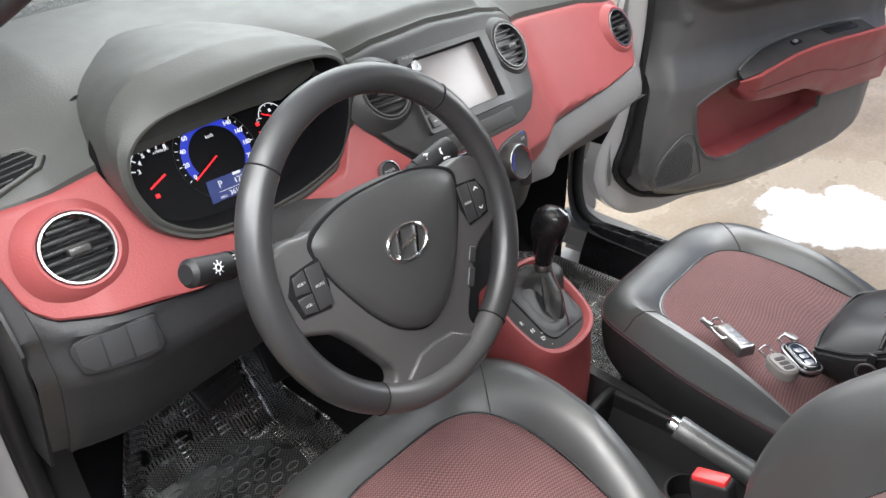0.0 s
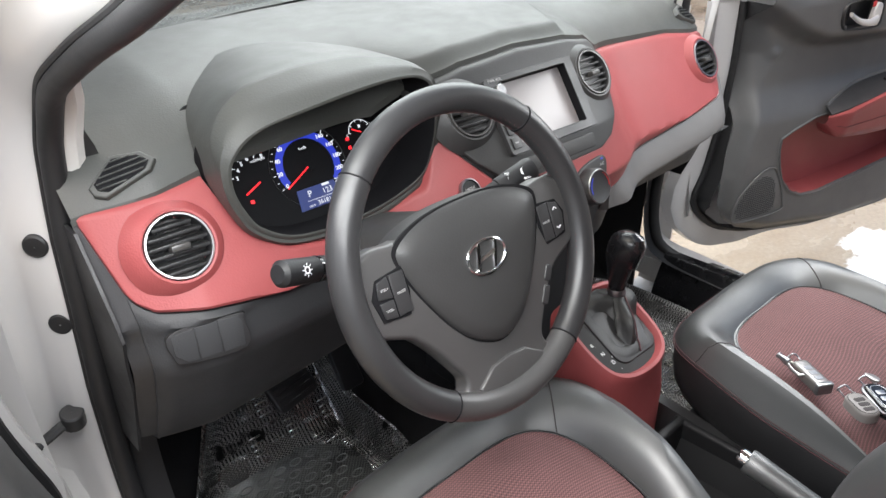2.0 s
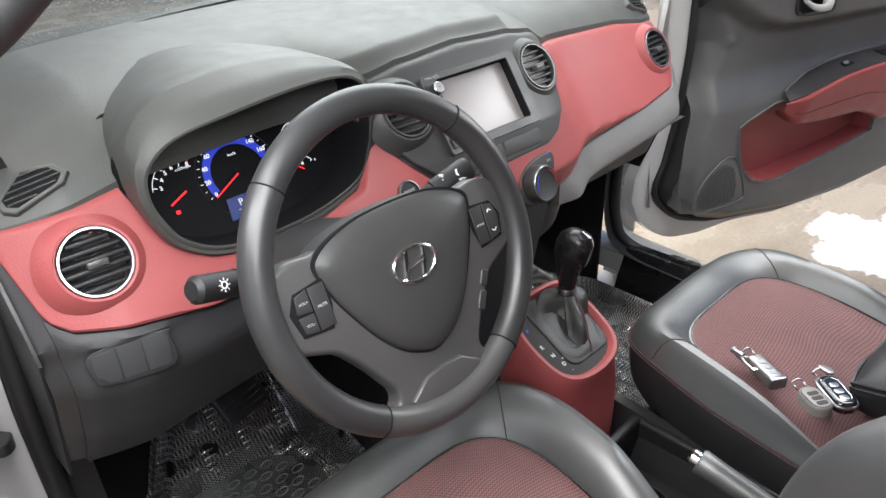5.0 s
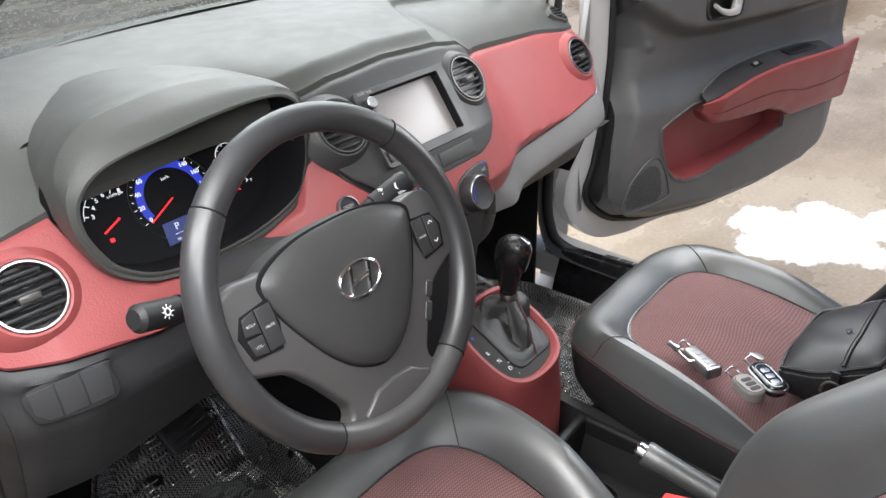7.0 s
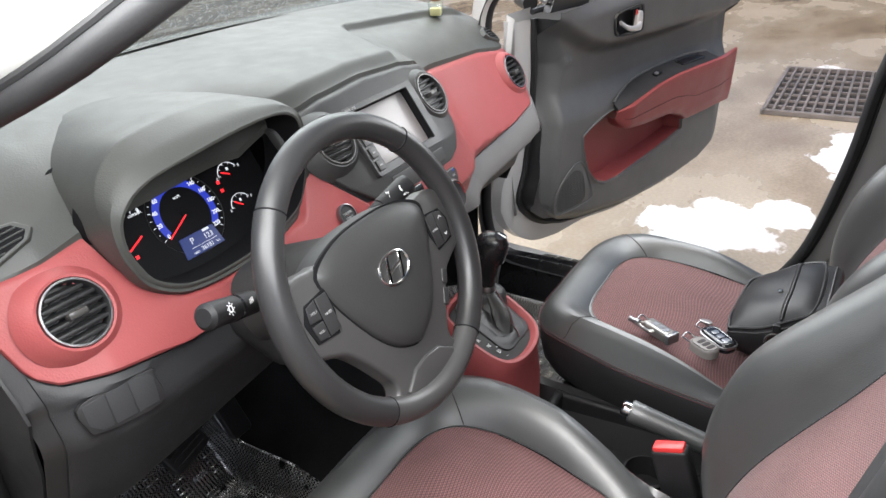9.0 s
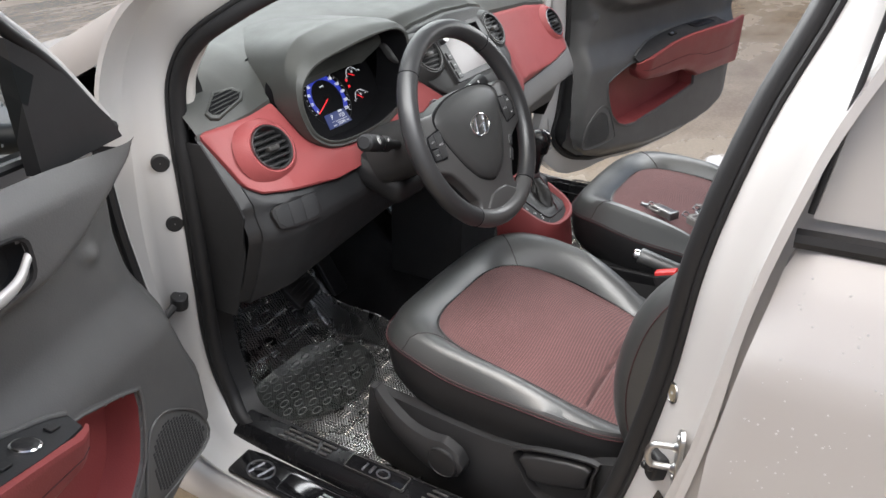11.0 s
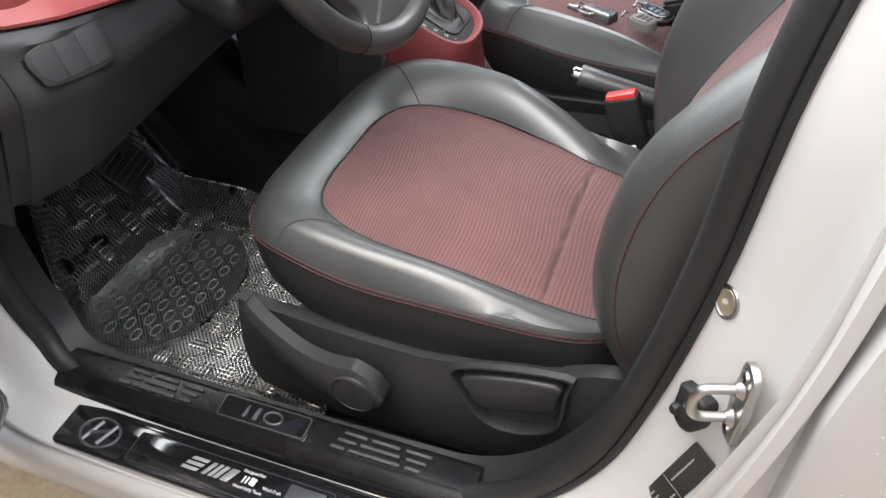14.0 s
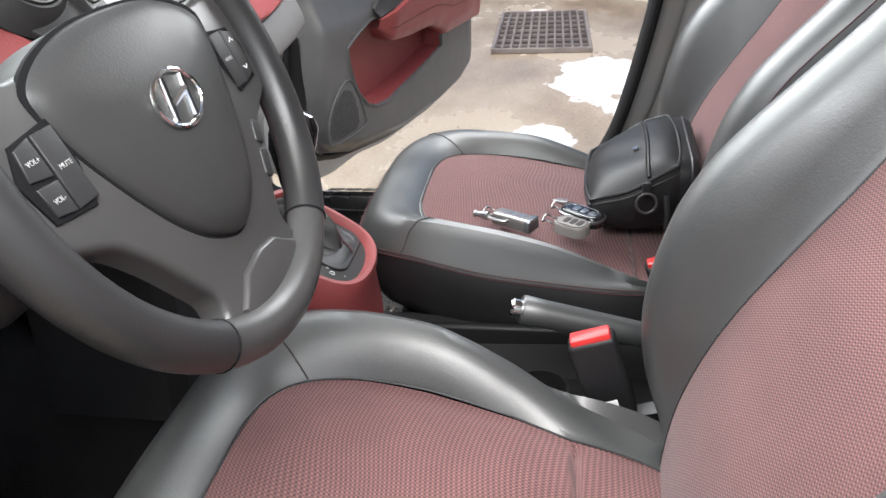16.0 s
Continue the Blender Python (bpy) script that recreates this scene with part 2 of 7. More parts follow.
def glass_mat(name, tint):
    m, nt, b = node_mat(name, tint, 0.0)
    b.inputs["Transmission Weight"].default_value = 1.0
    b.inputs["IOR"].default_value = 1.45
    out = nt.nodes["Material Output"]
    tr = nt.nodes.new("ShaderNodeBsdfTransparent")
    tr.inputs["Color"].default_value = (*tint, 1)
    gl = nt.nodes.new("ShaderNodeBsdfGlossy")
    gl.inputs["Roughness"].default_value = 0.02
    lw = nt.nodes.new("ShaderNodeLayerWeight")
    lw.inputs["Blend"].default_value = 0.5
    fr = nt.nodes.new("ShaderNodeMath")
    fr.operation, fr.use_clamp = "MULTIPLY_ADD", True
    nt.links.new(mathn(nt, "POWER", lw.outputs["Facing"], 4.0), fr.inputs[0])
    fr.inputs[1].default_value, fr.inputs[2].default_value = 0.55, 0.05
    mx = nt.nodes.new("ShaderNodeMixShader")
    nt.links.new(fr.outputs[0], mx.inputs[0])
    nt.links.new(tr.outputs[0], mx.inputs[1])
    nt.links.new(gl.outputs[0], mx.inputs[2])
    nt.links.new(mx.outputs[0], out.inputs["Surface"])
    return m


GLASS = glass_mat("clear_glass", (0.86, 0.9, 0.88))
SCREENGLASS = glass_mat("wet_windscreen_glass", (0.44, 0.47, 0.46))
TINT = glass_mat("tinted_glass", (0.16, 0.18, 0.19))
# Opaque pale colour puts the sky's glint into the drops.
BEAD = node_mat("rain_bead_glint", (0.72, 0.72, 0.72), 0.06)[0]
WETGLASS = glass_mat("wet_door_glass", (0.42, 0.46, 0.47))
DROP = node_mat("water_drop", (0.9, 0.9, 0.9), 0.03)[0]
DROP.node_tree.nodes["Principled BSDF"].inputs["Transmission Weight"].default_value = 0.9
DROP.node_tree.nodes["Principled BSDF"].inputs["IOR"].default_value = 1.33


# ---- mesh helpers ----
def finish(name, verts, faces, mat, parent=None, label="", smooth=True, angle=38):
    me = bpy.data.meshes.new(name)
    me.from_pydata([tuple(v) for v in verts], [], faces)
    bm = bmesh.new()
    bm.from_mesh(me)
    bmesh.ops.remove_doubles(bm, verts=bm.verts, dist=1e-5)
    bmesh.ops.recalc_face_normals(bm, faces=bm.faces)
    bm.to_mesh(me)
    bm.free()
    if smooth:
        me.shade_smooth()
        me.set_sharp_from_angle(angle=radians(angle))
    me.materials.append(mat)
    ob = new(name, me)
    if parent is not None:
        ob.parent = parent
        ob.matrix_parent_inverse = chain(parent).inverted()
    if label:
        ob["label"] = label
    return ob


def chain(ob):
    """Where ob stands, from its own numbers and those of its parents."""
    m = ob.matrix_basis.copy()
    if ob.parent is not None:
        m = chain(ob.parent) @ ob.matrix_parent_inverse @ m
    return m


def part(name, vf, mat, parent=None, label="", smooth=True, angle=38):
    return finish(name, vf[0], vf[1], mat, parent, label, smooth, angle)


def thing(name, loc, label, category, group="", kind=""):
    e = new(name)
    e.empty_display_size = 0.05
    e.location = loc
    return tagged(e, label, category, group, kind)


def join(*vfs):
    V, F = [], []
    for v, f in vfs:
        o = len(V)
        V += list(v)
        F += [tuple(i + o for i in q) for q in f]
    return V, F


def moved(vf, m):
    return [m @ Vector(v) for v in vf[0]], vf[1]


def loft(rings, closed=True, cap0=False, cap1=False):
    n = len(rings[0])
    V = [Vector(p) for r in rings for p in r]
    F = []
    for i in range(len(rings) - 1):
        for j in range(n if closed else n - 1):
            k = (j + 1) % n
            F.append((i * n + j, i * n + k, (i + 1) * n + k, (i + 1) * n + j))
    if cap0:
        F.append(tuple(reversed(range(n))))
    if cap1:
        F.append(tuple(range((len(rings) - 1) * n, len(rings) * n)))
    return V, F


def sheet(nu, nv, f, skip=None, back=None):
    """A grid of f(u, v); back: a second sheet moved by that vector, with the rims closed."""
    V = [Vector(f(i / nu, j / nv)) for j in range(nv + 1) for i in range(nu + 1)]
    F = []
    for j in range(nv):
        for i in range(nu):
            if skip and skip((i + .5) / nu, (j + .5) / nv):
                continue
            a = j * (nu + 1) + i
            F.append((a, a + 1, a + nu + 2, a + nu + 1))
    if back is not None:
        o = len(V)
        b = Vector(back)
        V += [p + b for p in V]
        F += [tuple(reversed([k + o for k in q])) for q in F]
        rim = [i for i in range(nu + 1)] + [j * (nu + 1) + nu for j in range(1, nv + 1)] + [nv * (nu + 1) + i for i in range(nu - 1, -1, -1)] + [j * (nu + 1) for j in range(nv - 1, 0, -1)]
        for a, c in zip(rim, rim[1:] + rim[:1]):
            F.append((a, a + o, c + o, c))
    return V, F


def tube(pts, r, n=8, closed=False, caps=True):
    pts = [Vector(p) for p in pts]
    rad = r if callable(r) else (lambda t: r)
    rings, up, m = [], None, len(pts)
    for i, p in enumerate(pts):
        a = pts[i - 1] if (i > 0 or closed) else p
        b = pts[(i + 1) % m] if (i < m - 1 or closed) else p
        d = (b - a).normalized()
        if up is None:
            up = d.orthogonal().normalized()
        up = (up - d * up.dot(d)).normalized()
        s = d.cross(up)
        q = rad(i / max(1, m - 1))
        rings.append([p + (up * math.cos(2 * math.pi * k / n) + s * math.sin(2 * math.pi * k / n)) * q for k in range(n)])
    if closed:
        V, F = loft(rings)
        # close with the twist that fits best
        last, first = rings[-1], rings[0]
        off = min(range(n), key=lambda o: (last[0] - first[o]).length)
        base = (m - 1) * n
        F += [(base + j, base + (j + 1) % n, (j + 1 + off) % n, (j + off) % n) for j in range(n)]
        return V, F
    return loft(rings, True, caps, caps)


def lathe(profile, m=None, n=32, cap0=False, cap1=False):
    vf = loft([[(r * math.cos(2 * math.pi * k / n), r * math.sin(2 * math.pi * k / n), h) for k in range(n)] for r, h in profile], True, cap0, cap1)
    return moved(vf, m) if m is not None else vf


def rbox(size, m=None, r=0.004, seg=2):
    bm = bmesh.new()
    bmesh.ops.create_cube(bm, size=1.0)
    for v in bm.verts:
        v.co = Vector((v.co.x * size[0], v.co.y * size[1], v.co.z * size[2]))
    bmesh.ops.bevel(bm, geom=bm.edges[:], offset=min(r, min(size) * 0.45), segments=seg, profile=0.5, affect="EDGES")
    bm.verts.index_update()
    V = [v.co.copy() for v in bm.verts]
    F = [tuple(v.index for v in f.verts) for f in bm.faces]
    bm.free()
    return moved((V, F), m) if m is not None else (V, F)


def slab(outline, depth, m=None, r=0.002, steps=3):
    """A plate: outline in x, y, its face at z = 0 with rounded rim, its back at -depth."""
    pts = [Vector((x, y)) for x, y in outline]
    n = len(pts)
    area = sum(pts[i].x * pts[(i + 1) % n].y - pts[(i + 1) % n].x * pts[i].y for i in range(n))
    sgn = 1 if area > 0 else -1

    def inset(d):
        out = []
        for i in range(n):
            a, b, c = pts[i - 1], pts[i], pts[(i + 1) % n]
            d1, d2 = (b - a).normalized(), (c - b).normalized()
            n1, n2 = Vector((-d1.y, d1.x)) * sgn, Vector((-d2.y, d2.x)) * sgn
            nn = n1 + n2
            nn = nn.normalized() if nn.length > 1e-6 else n1
            out.append(b + nn * d / max(0.5, nn.dot(n1)))
        return out
    rings = [[(p.x, p.y, -depth) for p in pts]]
    for k in range(steps + 1):
        a = k / steps * math.pi / 2
        q = inset(r * (1 - math.cos(a)))
        rings.append([(p.x, p.y, -r + r * math.sin(a)) for p in q])
    vf = loft(rings, True, True, True)
    return moved(vf, m) if m is not None else vf


def rrect(w, h, r, n=5):
    out = []
    for cx, cy, a0 in ((w / 2 - r, h / 2 - r, 0), (-w / 2 + r, h / 2 - r, 90), (-w / 2 + r, -h / 2 + r, 180), (w / 2 - r, -h / 2 + r, 270)):
        out += [(cx + r * math.cos(radians(a0 + 90 * k / n)), cy + r * math.sin(radians(a0 + 90 * k / n))) for k in range(n + 1)]
    return out


def smooth_loop(pts, per=6, closed=True):
    """A Catmull-Rom curve through points."""
    P = [Vector(p) for p in pts]
    n, out = len(P), []
    for i in range(n if closed else n - 1):
        p0 = P[i - 1] if (closed or i > 0) else P[0] * 2 - P[1]
        p1, p2 = P[i], P[(i + 1) % n]
        p3 = P[(i + 2) % n] if (closed or i < n - 2) else P[-1] * 2 - P[-2]
        for k in range(per):
            t = k / per
            out.append(0.5 * ((2 * p1) + (p2 - p0) * t + (2 * p0 - 5 * p1 + 4 * p2 - p3) * t * t + (3 * p1 - p0 - 3 * p2 + p3) * t ** 3))
    if not closed:
        out.append(P[-1])
    return out


def axes(o, x, y, z):
    """The pose with these axes at o."""
    m = Matrix((Vector(x).normalized(), Vector(y).normalized(), Vector(z).normalized())).transposed().to_4x4()
    m.translation = Vector(o)
    return m


def facing(o, normal, up=(0, 0, 1)):
    """A pose at o whose z points along normal and whose y is as upright as can be."""
    z = Vector(normal).normalized()
    x = Vector(up).cross(z).normalized()
    return axes(o, x, z.cross(x), z)


def text(body, size, m, mat, parent, name="lettering", bold=0.0):
    cu = bpy.data.curves.new(name, "FONT")
    cu.body, cu.size, cu.align_x, cu.align_y = body, size, "CENTER", "CENTER"
    cu.extrude, cu.offset, cu.resolution_u = 0.0002, bold, 3
    tmp = bpy.data.objects.new("tmp", cu)
    me = bpy.data.meshes.new_from_object(tmp)
    bpy.data.objects.remove(tmp)
    bpy.data.curves.remove(cu)
    me.materials.clear()
    me.materials.append(mat)
    me.transform(m)
    ob = new(name, me)
    ob.parent = parent
    ob.matrix_parent_inverse = chain(parent).inverted()
    return ob


def lerp(x, xs, ys):
    return float(np.interp(x, xs, ys))


def sstep(a, b, x):
    t = min(1, max(0, (x - a) / (b - a)))
    return t * t * (3 - 2 * t)


def smooth_xy(pts, per):
    return [(p.x, p.y) for p in smooth_loop([Vector((a, b, 0)) for a, b in pts], per)]


# ---- ground and distance ----
def ground():
    part("ground", sheet(60, 60, lambda u, v: (-40 + 100 * u, -50 + 100 * v, 0)), GROUND, None, smooth=False)
    tagged(bpy.data.objects["ground"], "wet sandy concrete yard with puddles and soap suds", "ground", kind="structure")


def far_wall():
    """An added low dark backdrop for something unclear at the yard's far edge."""
    f = part("backdrop", sheet(30, 6, lambda u, v: (8.6 + 0.25 * math.sin(9 * u) * 0.2, -7.0 + 12.0 * u, 0.9 * v), None, (0.3, 0, 0)), plastic("backdrop_dark", (0.035, 0.035, 0.038), 0.6, 30, 0.6, 0.4))
    tagged(f, "plain dark backdrop beyond the yard", "wall", kind="structure")


ground()
far_wall()


def drain_grate():
    x0, x1, y0, y1 = 3.57, 4.66, -0.57, 0.0
    g = thing("drain_grate", ((x0 + x1) / 2, (y0 + y1) / 2, 0.005), "rusty dark steel drain grate set in wet concrete", "drain grate")
    steel = plastic("rusty_steel", (0.17, 0.15, 0.14), 0.5, 120, 0.5, 0.3)
    pit = node_mat("pit_dark", (0.02, 0.016, 0.014), 0.7)[0]
    part("pit", rbox((x1 - x0, y1 - y0, 0.004), pose((x0 + x1) / 2, (y0 + y1) / 2, 0.004), 0.001, 1), pit, g, "dark pit under the bars")
    for y in (y0, y1):
        part("rim_bar", rbox((x1 - x0 + 0.03, 0.022, 0.03), pose((x0 + x1) / 2, y, 0.016), 0.003, 1), steel, g)
    for x in (x0, x1):
        part("rim_bar", rbox((0.03, y1 - y0, 0.03), pose(x, (y0 + y1) / 2, 0.016), 0.003, 1), steel, g)
    for k in range(1, 11):
        part("bar", rbox((x1 - x0, 0.014, 0.026), pose((x0 + x1) / 2, y0 + (y1 - y0) * k / 11, 0.016), 0.002, 1), steel, g)
    for k in range(1, 8):
        part("cross_bar", rbox((0.018, y1 - y0, 0.016), pose(x0 + (x1 - x0) * k / 8, (y0 + y1) / 2, 0.012), 0.002, 1), steel, g)


drain_grate()


# ---- the car's shell ----
def side_x(z):
    """The side of the cabin leans inwards above the belt line."""
    return lerp(z, (0.36, 0.70, 0.93, 1.05, 1.20, 1.40), (-0.704, -0.706, -0.694, -0.682, -0.652, -0.600))


# door opening in the left side: y, z
OPENING = [(-0.30, 1.375), (-0.02, 1.242), (0.125, 1.182), (0.238, 1.125), (0.294, 1.068), (0.312, 0.99), (0.312, 0.88), (0.318, 0.71), (0.334, 0.565),
           (0.326, 0.455), (0.280, 0.385), (0.15, 0.368), (-0.05, 0.364), (-0.25, 0.366), (-0.335, 0.376), (-0.41, 0.425), (-0.47, 0.515), (-0.505, 0.62), (-0.54, 0.785), (-0.562, 0.95),
           (-0.600, 1.10), (-0.645, 1.22), (-0.668, 1.32), (-0.61, 1.385), (-0.44, 1.395)]


def opening_ring(side, grow, dx, sill=0.3, soft=5):
    """The opening's edge, grown outwards by grow and moved outwards by dx."""
    loop = smooth_loop([Vector((y, z, 0)) for y, z in OPENING], soft)
    n, out = len(loop), []
    for i, p in enumerate(loop):
        d = (loop[(i + 1) % n] - loop[i - 1]).normalized()
        nx = Vector((-d.y, d.x, 0))
        nx = -nx if nx.dot(p - Vector((-0.15, 0.85, 0))) < 0 else nx
        low = max(0.0, -nx.y)
        g = grow * (1 - (1 - sill) * low ** 2)
        q = p + nx * g
        out.append(Vector((side * (-(side_x(q.y)) + dx - 0.020 * sstep(0.20, 0.33, p.x) * sstep(0.36, 0.42, p.y)), q.x, q.y)))
    return out


def car_shell():
    for side in (-1, 1):
        s = thing("door_aperture", (side * 0.72, -0.1, 0.36), "white painted door opening of a car body", "car body", kind="structure")
        rings = [opening_ring(side, *a) for a in ((-0.012, -0.05), (0.0, -0.012), (0.006, 0.0), (0.014, 0.018), (0.03, 0.035), (0.052, 0.048), (0.064, 0.058), (0.068, 0.075), (0.066, 0.10), (0.075, 0.102))]
        deep = [opening_ring(side, *a) for a in ((-0.006, -0.034), (-0.012, -0.024), (-0.010, -0.015), (-0.005, -0.008), (0.006, 0.0))]
        fade = [[p.lerp(q, 1 - sstep(8, 17, i + 8)) for i, (p, q) in enumerate(zip(r[8:27], deep[-1][8:27]))] for r in deep]
        part("pillar_trim", loft(fade, False), CREAM, s, "light grey pillar trim inside the seal")
        part("inner_trim", loft([[p + Vector((0, 0, 0)) for p in r] for r in ([p.lerp(q, 0.72 * sstep(1.02, 1.10, q.z) * sstep(-0.42, -0.30, q.y)) for p, q in zip(opening_ring(side, -0.008, -0.05), opening_ring(side, 0.002, -0.014))], opening_ring(side, 0.002, -0.014), opening_ring(side, 0.007, 0.0))]), RUBBER, s, "black plastic trim inside the seal")
        part("jamb", loft(rings[2:]), WHITE, s)
        seal = [p for p in opening_ring(side, -0.004, 0.002)]
        part("weatherstrip", tube(seal, 0.0140, 10, True), RUBBER, s, "black rubber door seal")
        part("seal_lip", tube(opening_ring(side, 0.008, 0.013), 0.0045, 8, True), RUBBER, s)
    # sills
    for side in (-1, 1):
        prof = [(0.69, 0.30), (0.69, 0.355), (0.70, 0.358), (0.765, 0.352), (0.80, 0.345), (0.815, 0.332), (0.818, 0.318), (0.806, 0.31), (0.812, 0.29), (0.812, 0.25), (0.795, 0.215), (0.74, 0.20), (0.62, 0.20)]
        s = part("sill", loft([[(side * x, y, z) for x, z in prof] for y in np.linspace(0.42, -0.75, 20)], False), WHITE)
        tagged(s, "white painted car door sill", "car body", kind="structure")
        # the pillar's outer face behind the shut line
        p = part("b_pillar", sheet(4, 16, lambda u, v: (side * lerp(0.30 + 1.06 * v, (0.30, 0.80, 0.90, 1.0, 1.36), (0.795, 0.790, 0.772, 0.738, 0.648)), lerp(0.30 + 1.06 * v, [0.30, 0.45, 0.62, 0.78, 0.95, 1.1, 1.36], [-0.42, -0.50, -0.56, -0.60, -0.625, -0.655, -0.70]) * (1 - u) - 0.74 * u, 0.30 + 1.06 * v)), WHITE)
        tagged(p, "white painted centre door pillar", "door pillar", kind="structure")
    # floor and firewall
    f = part("floor_pan", sheet(30, 30, lambda u, v: (-0.66 + 1.32 * u, -1.0 + 1.75 * v, 0.262 + 0.10 * math.exp(-((u - 0.5) / 0.09) ** 4) + 0.28 * sstep(0.80, 1.0, v))), CARPET)
    tagged(f, "black carpeted car floor with a centre tunnel", "car floor", kind="structure")
    f = part("firewall", sheet(10, 10, lambda u, v: (-0.70 + 1.4 * u, 0.74 + 0.03 * v, 0.20 + 0.80 * v)), CARPET)
    tagged(f, "black firewall under the dashboard", "firewall", kind="structure")
    for side in (-1, 1):
        f = part("kick_panel", sheet(8, 8, lambda u, v: (side * (0.655 + 0.03 * v), 0.352 + 0.40 * u, 0.25 + 0.72 * v), None, (side * 0.01, 0, 0)), BLACK)
        tagged(f, "black plastic footwell side panel", "kick panel", kind="structure")
    # hinge pillars between the seal and the wing
    for side in (-1, 1):
        f = part("hinge_pillar", loft([[(side * x, y - 0.03 * sstep(0.55, 0.40, z) if z < 0.55 else y, z) for x, y in ((0.735, 0.40), (0.76, 0.402), (0.785, 0.392), (0.812, 0.372), (0.826, 0.376), (0.832, 0.42))] for z in np.linspace(0.36, 0.985, 18)], False), WHITE)
        tagged(f, "white painted door hinge pillar", "door pillar", kind="structure")
        for z in (0.50, 0.60) if side > 0 else ():
            h = f
            part("hinge_leaf", slab(rrect(0.055, 0.034, 0.010), 0.006, facing((side * 0.765, 0.388, z), (-0.1 * side, -1, 0)), 0.002), WHITE, h)
            part("hinge_arm", rbox((0.022, 0.07, 0.014), pose(side * 0.785, 0.350, z, 0, 0, side * -12), 0.005, 2), WHITE, h)
            for q in (-0.016, 0.014):
                part("hinge_bolt", lathe([(0.008, 0), (0.008, 0.005), (0.006, 0.007), (0.001, 0.007)], facing((side * 0.765 + q, 0.384, z), (0, -1, 0)), 12), WHITE, h)
    # roof, rear bulkhead, rear sides
    f = part("roof", sheet(20, 20, lambda u, v: (-0.60 + 1.2 * u, -1.9 + 1.70 * v, 1.42 + 0.07 * (1 - (2 * u - 1) ** 2) - 0.05 * (2 * v - 1) ** 4), None, (0, 0, 0.02)), WHITE)
    tagged(f, "white painted car roof", "car roof", kind="structure")
    f = part("headliner", sheet(12, 12, lambda u, v: (-0.58 + 1.16 * u, -1.88 + 1.66 * v, 1.40 + 0.06 * (1 - (2 * u - 1) ** 2) - 0.05 * (2 * v - 1) ** 4)), CREAM)
    tagged(f, "light grey cloth headliner", "headliner", kind="structure")
    f = part("rear_bulkhead", sheet(8, 8, lambda u, v: (-0.68 + 1.36 * u, -1.5 - 0.2 * v, 0.26 + 1.16 * v)), CARPET)
    tagged(f, "dark wall behind the front seats", "bulkhead", kind="structure")
    # A pillars
    for side in (-1, 1):
        a = [Vector((side * 0.60, -0.26, 1.40)), Vector((side * 0.64, 0.05, 1.262)), Vector((side * 0.682, 0.28, 1.16)), Vector((side * 0.715, 0.50, 1.07)), Vector((side * 0.735, 0.70, 0.985))]
        cl = smooth_loop(a, 6, False)
        rings = []
        for p in cl:
            rings.append([p + Vector((side * dx, dy * 0.9, dy)) for dx, dy in ((-0.006, -0.006), (-0.010, 0.008), (-0.008, 0.028), (0.0, 0.04), (0.006, 0.034), (0.010, 0.018), (0.009, 0.002), (0.003, -0.010))])
        f = part("a_pillar", loft(rings, True, True, True), CREAM)
        tagged(f, "light grey lined windscreen pillar", "windscreen pillar", kind="structure")
    # windscreen
    def scr(u, v):
        x = (-0.67 + 1.34 * u) * (1 - 0.13 * v)
        bow = 0.085 * (1 - (2 * u - 1) ** 2)
        return (x, 0.60 + bow - 0.84 * v, 1.062 + 0.022 * (1 - (2 * u - 1) ** 2) + 0.345 * v)
    w = part("windscreen", sheet(24, 16, scr), SCREENGLASS)
    w.visible_shadow = False
    tagged(w, "clear windscreen wet with rain drops", "windscreen", kind="structure")
    band = part("windscreen_band", sheet(24, 2, lambda u, v: Vector(scr(u, 0.055 * v)) + Vector((0, -0.004, -0.003))), GLOSS)
    tagged(band, "black ceramic band along the windscreen's foot", "windscreen", kind="structure")
    rnd = random.Random(4)
    dv, df = [], []
    for k in range(5200):
        u, v = rnd.uniform(0.03, 0.97), 0.03 + 0.4 * rnd.random() ** 1.5
        c = Vector(scr(u, v)) + Vector((0, 0.002, 0.005))
        r = rnd.uniform(0.0008, 0.0026)
        o = len(dv)
        dv += [c + Vector((r * math.cos(a), r * math.sin(a) * 0.9, -r * math.sin(a) * 0.4)) for a in (0, 1.05, 2.09, 3.14, 4.19, 5.24)] + [c + Vector((0, r * 0.25, r * 0.5))]
        df += [(o + i, o + (i + 1) % 6, o + 6) for i in range(6)]
    d = part("rain_drops", (dv, df), BEAD)
    d.visible_shadow = False
    tagged(d, "rain drops on the windscreen", "rain drops", kind="stuff")
    # bonnet and wings
    b = part("bonnet", sheet(30, 20, lambda u, v: (-0.66 + 1.32 * u, 0.82 + 0.85 * v, 1.005 + 0.03 * (1 - (2 * u - 1) ** 2) - 0.10 * v ** 2 - 0.03 * v), None, (0, 0, -0.02)), WHITE)
    tagged(b, "white car bonnet beaded with rain", "car bonnet", kind="structure")
    cw = part("cowl", sheet(20, 6, lambda u, v: (-0.68 + 1.36 * u, 0.62 + 0.10 * (1 - (2 * u - 1) ** 2) + 0.20 * v, 1.045 - 0.04 * v - 0.03 * math.sin(math.pi * v))), BLACK)
    tagged(cw, "black plastic cowl below the windscreen", "cowl", kind="structure")
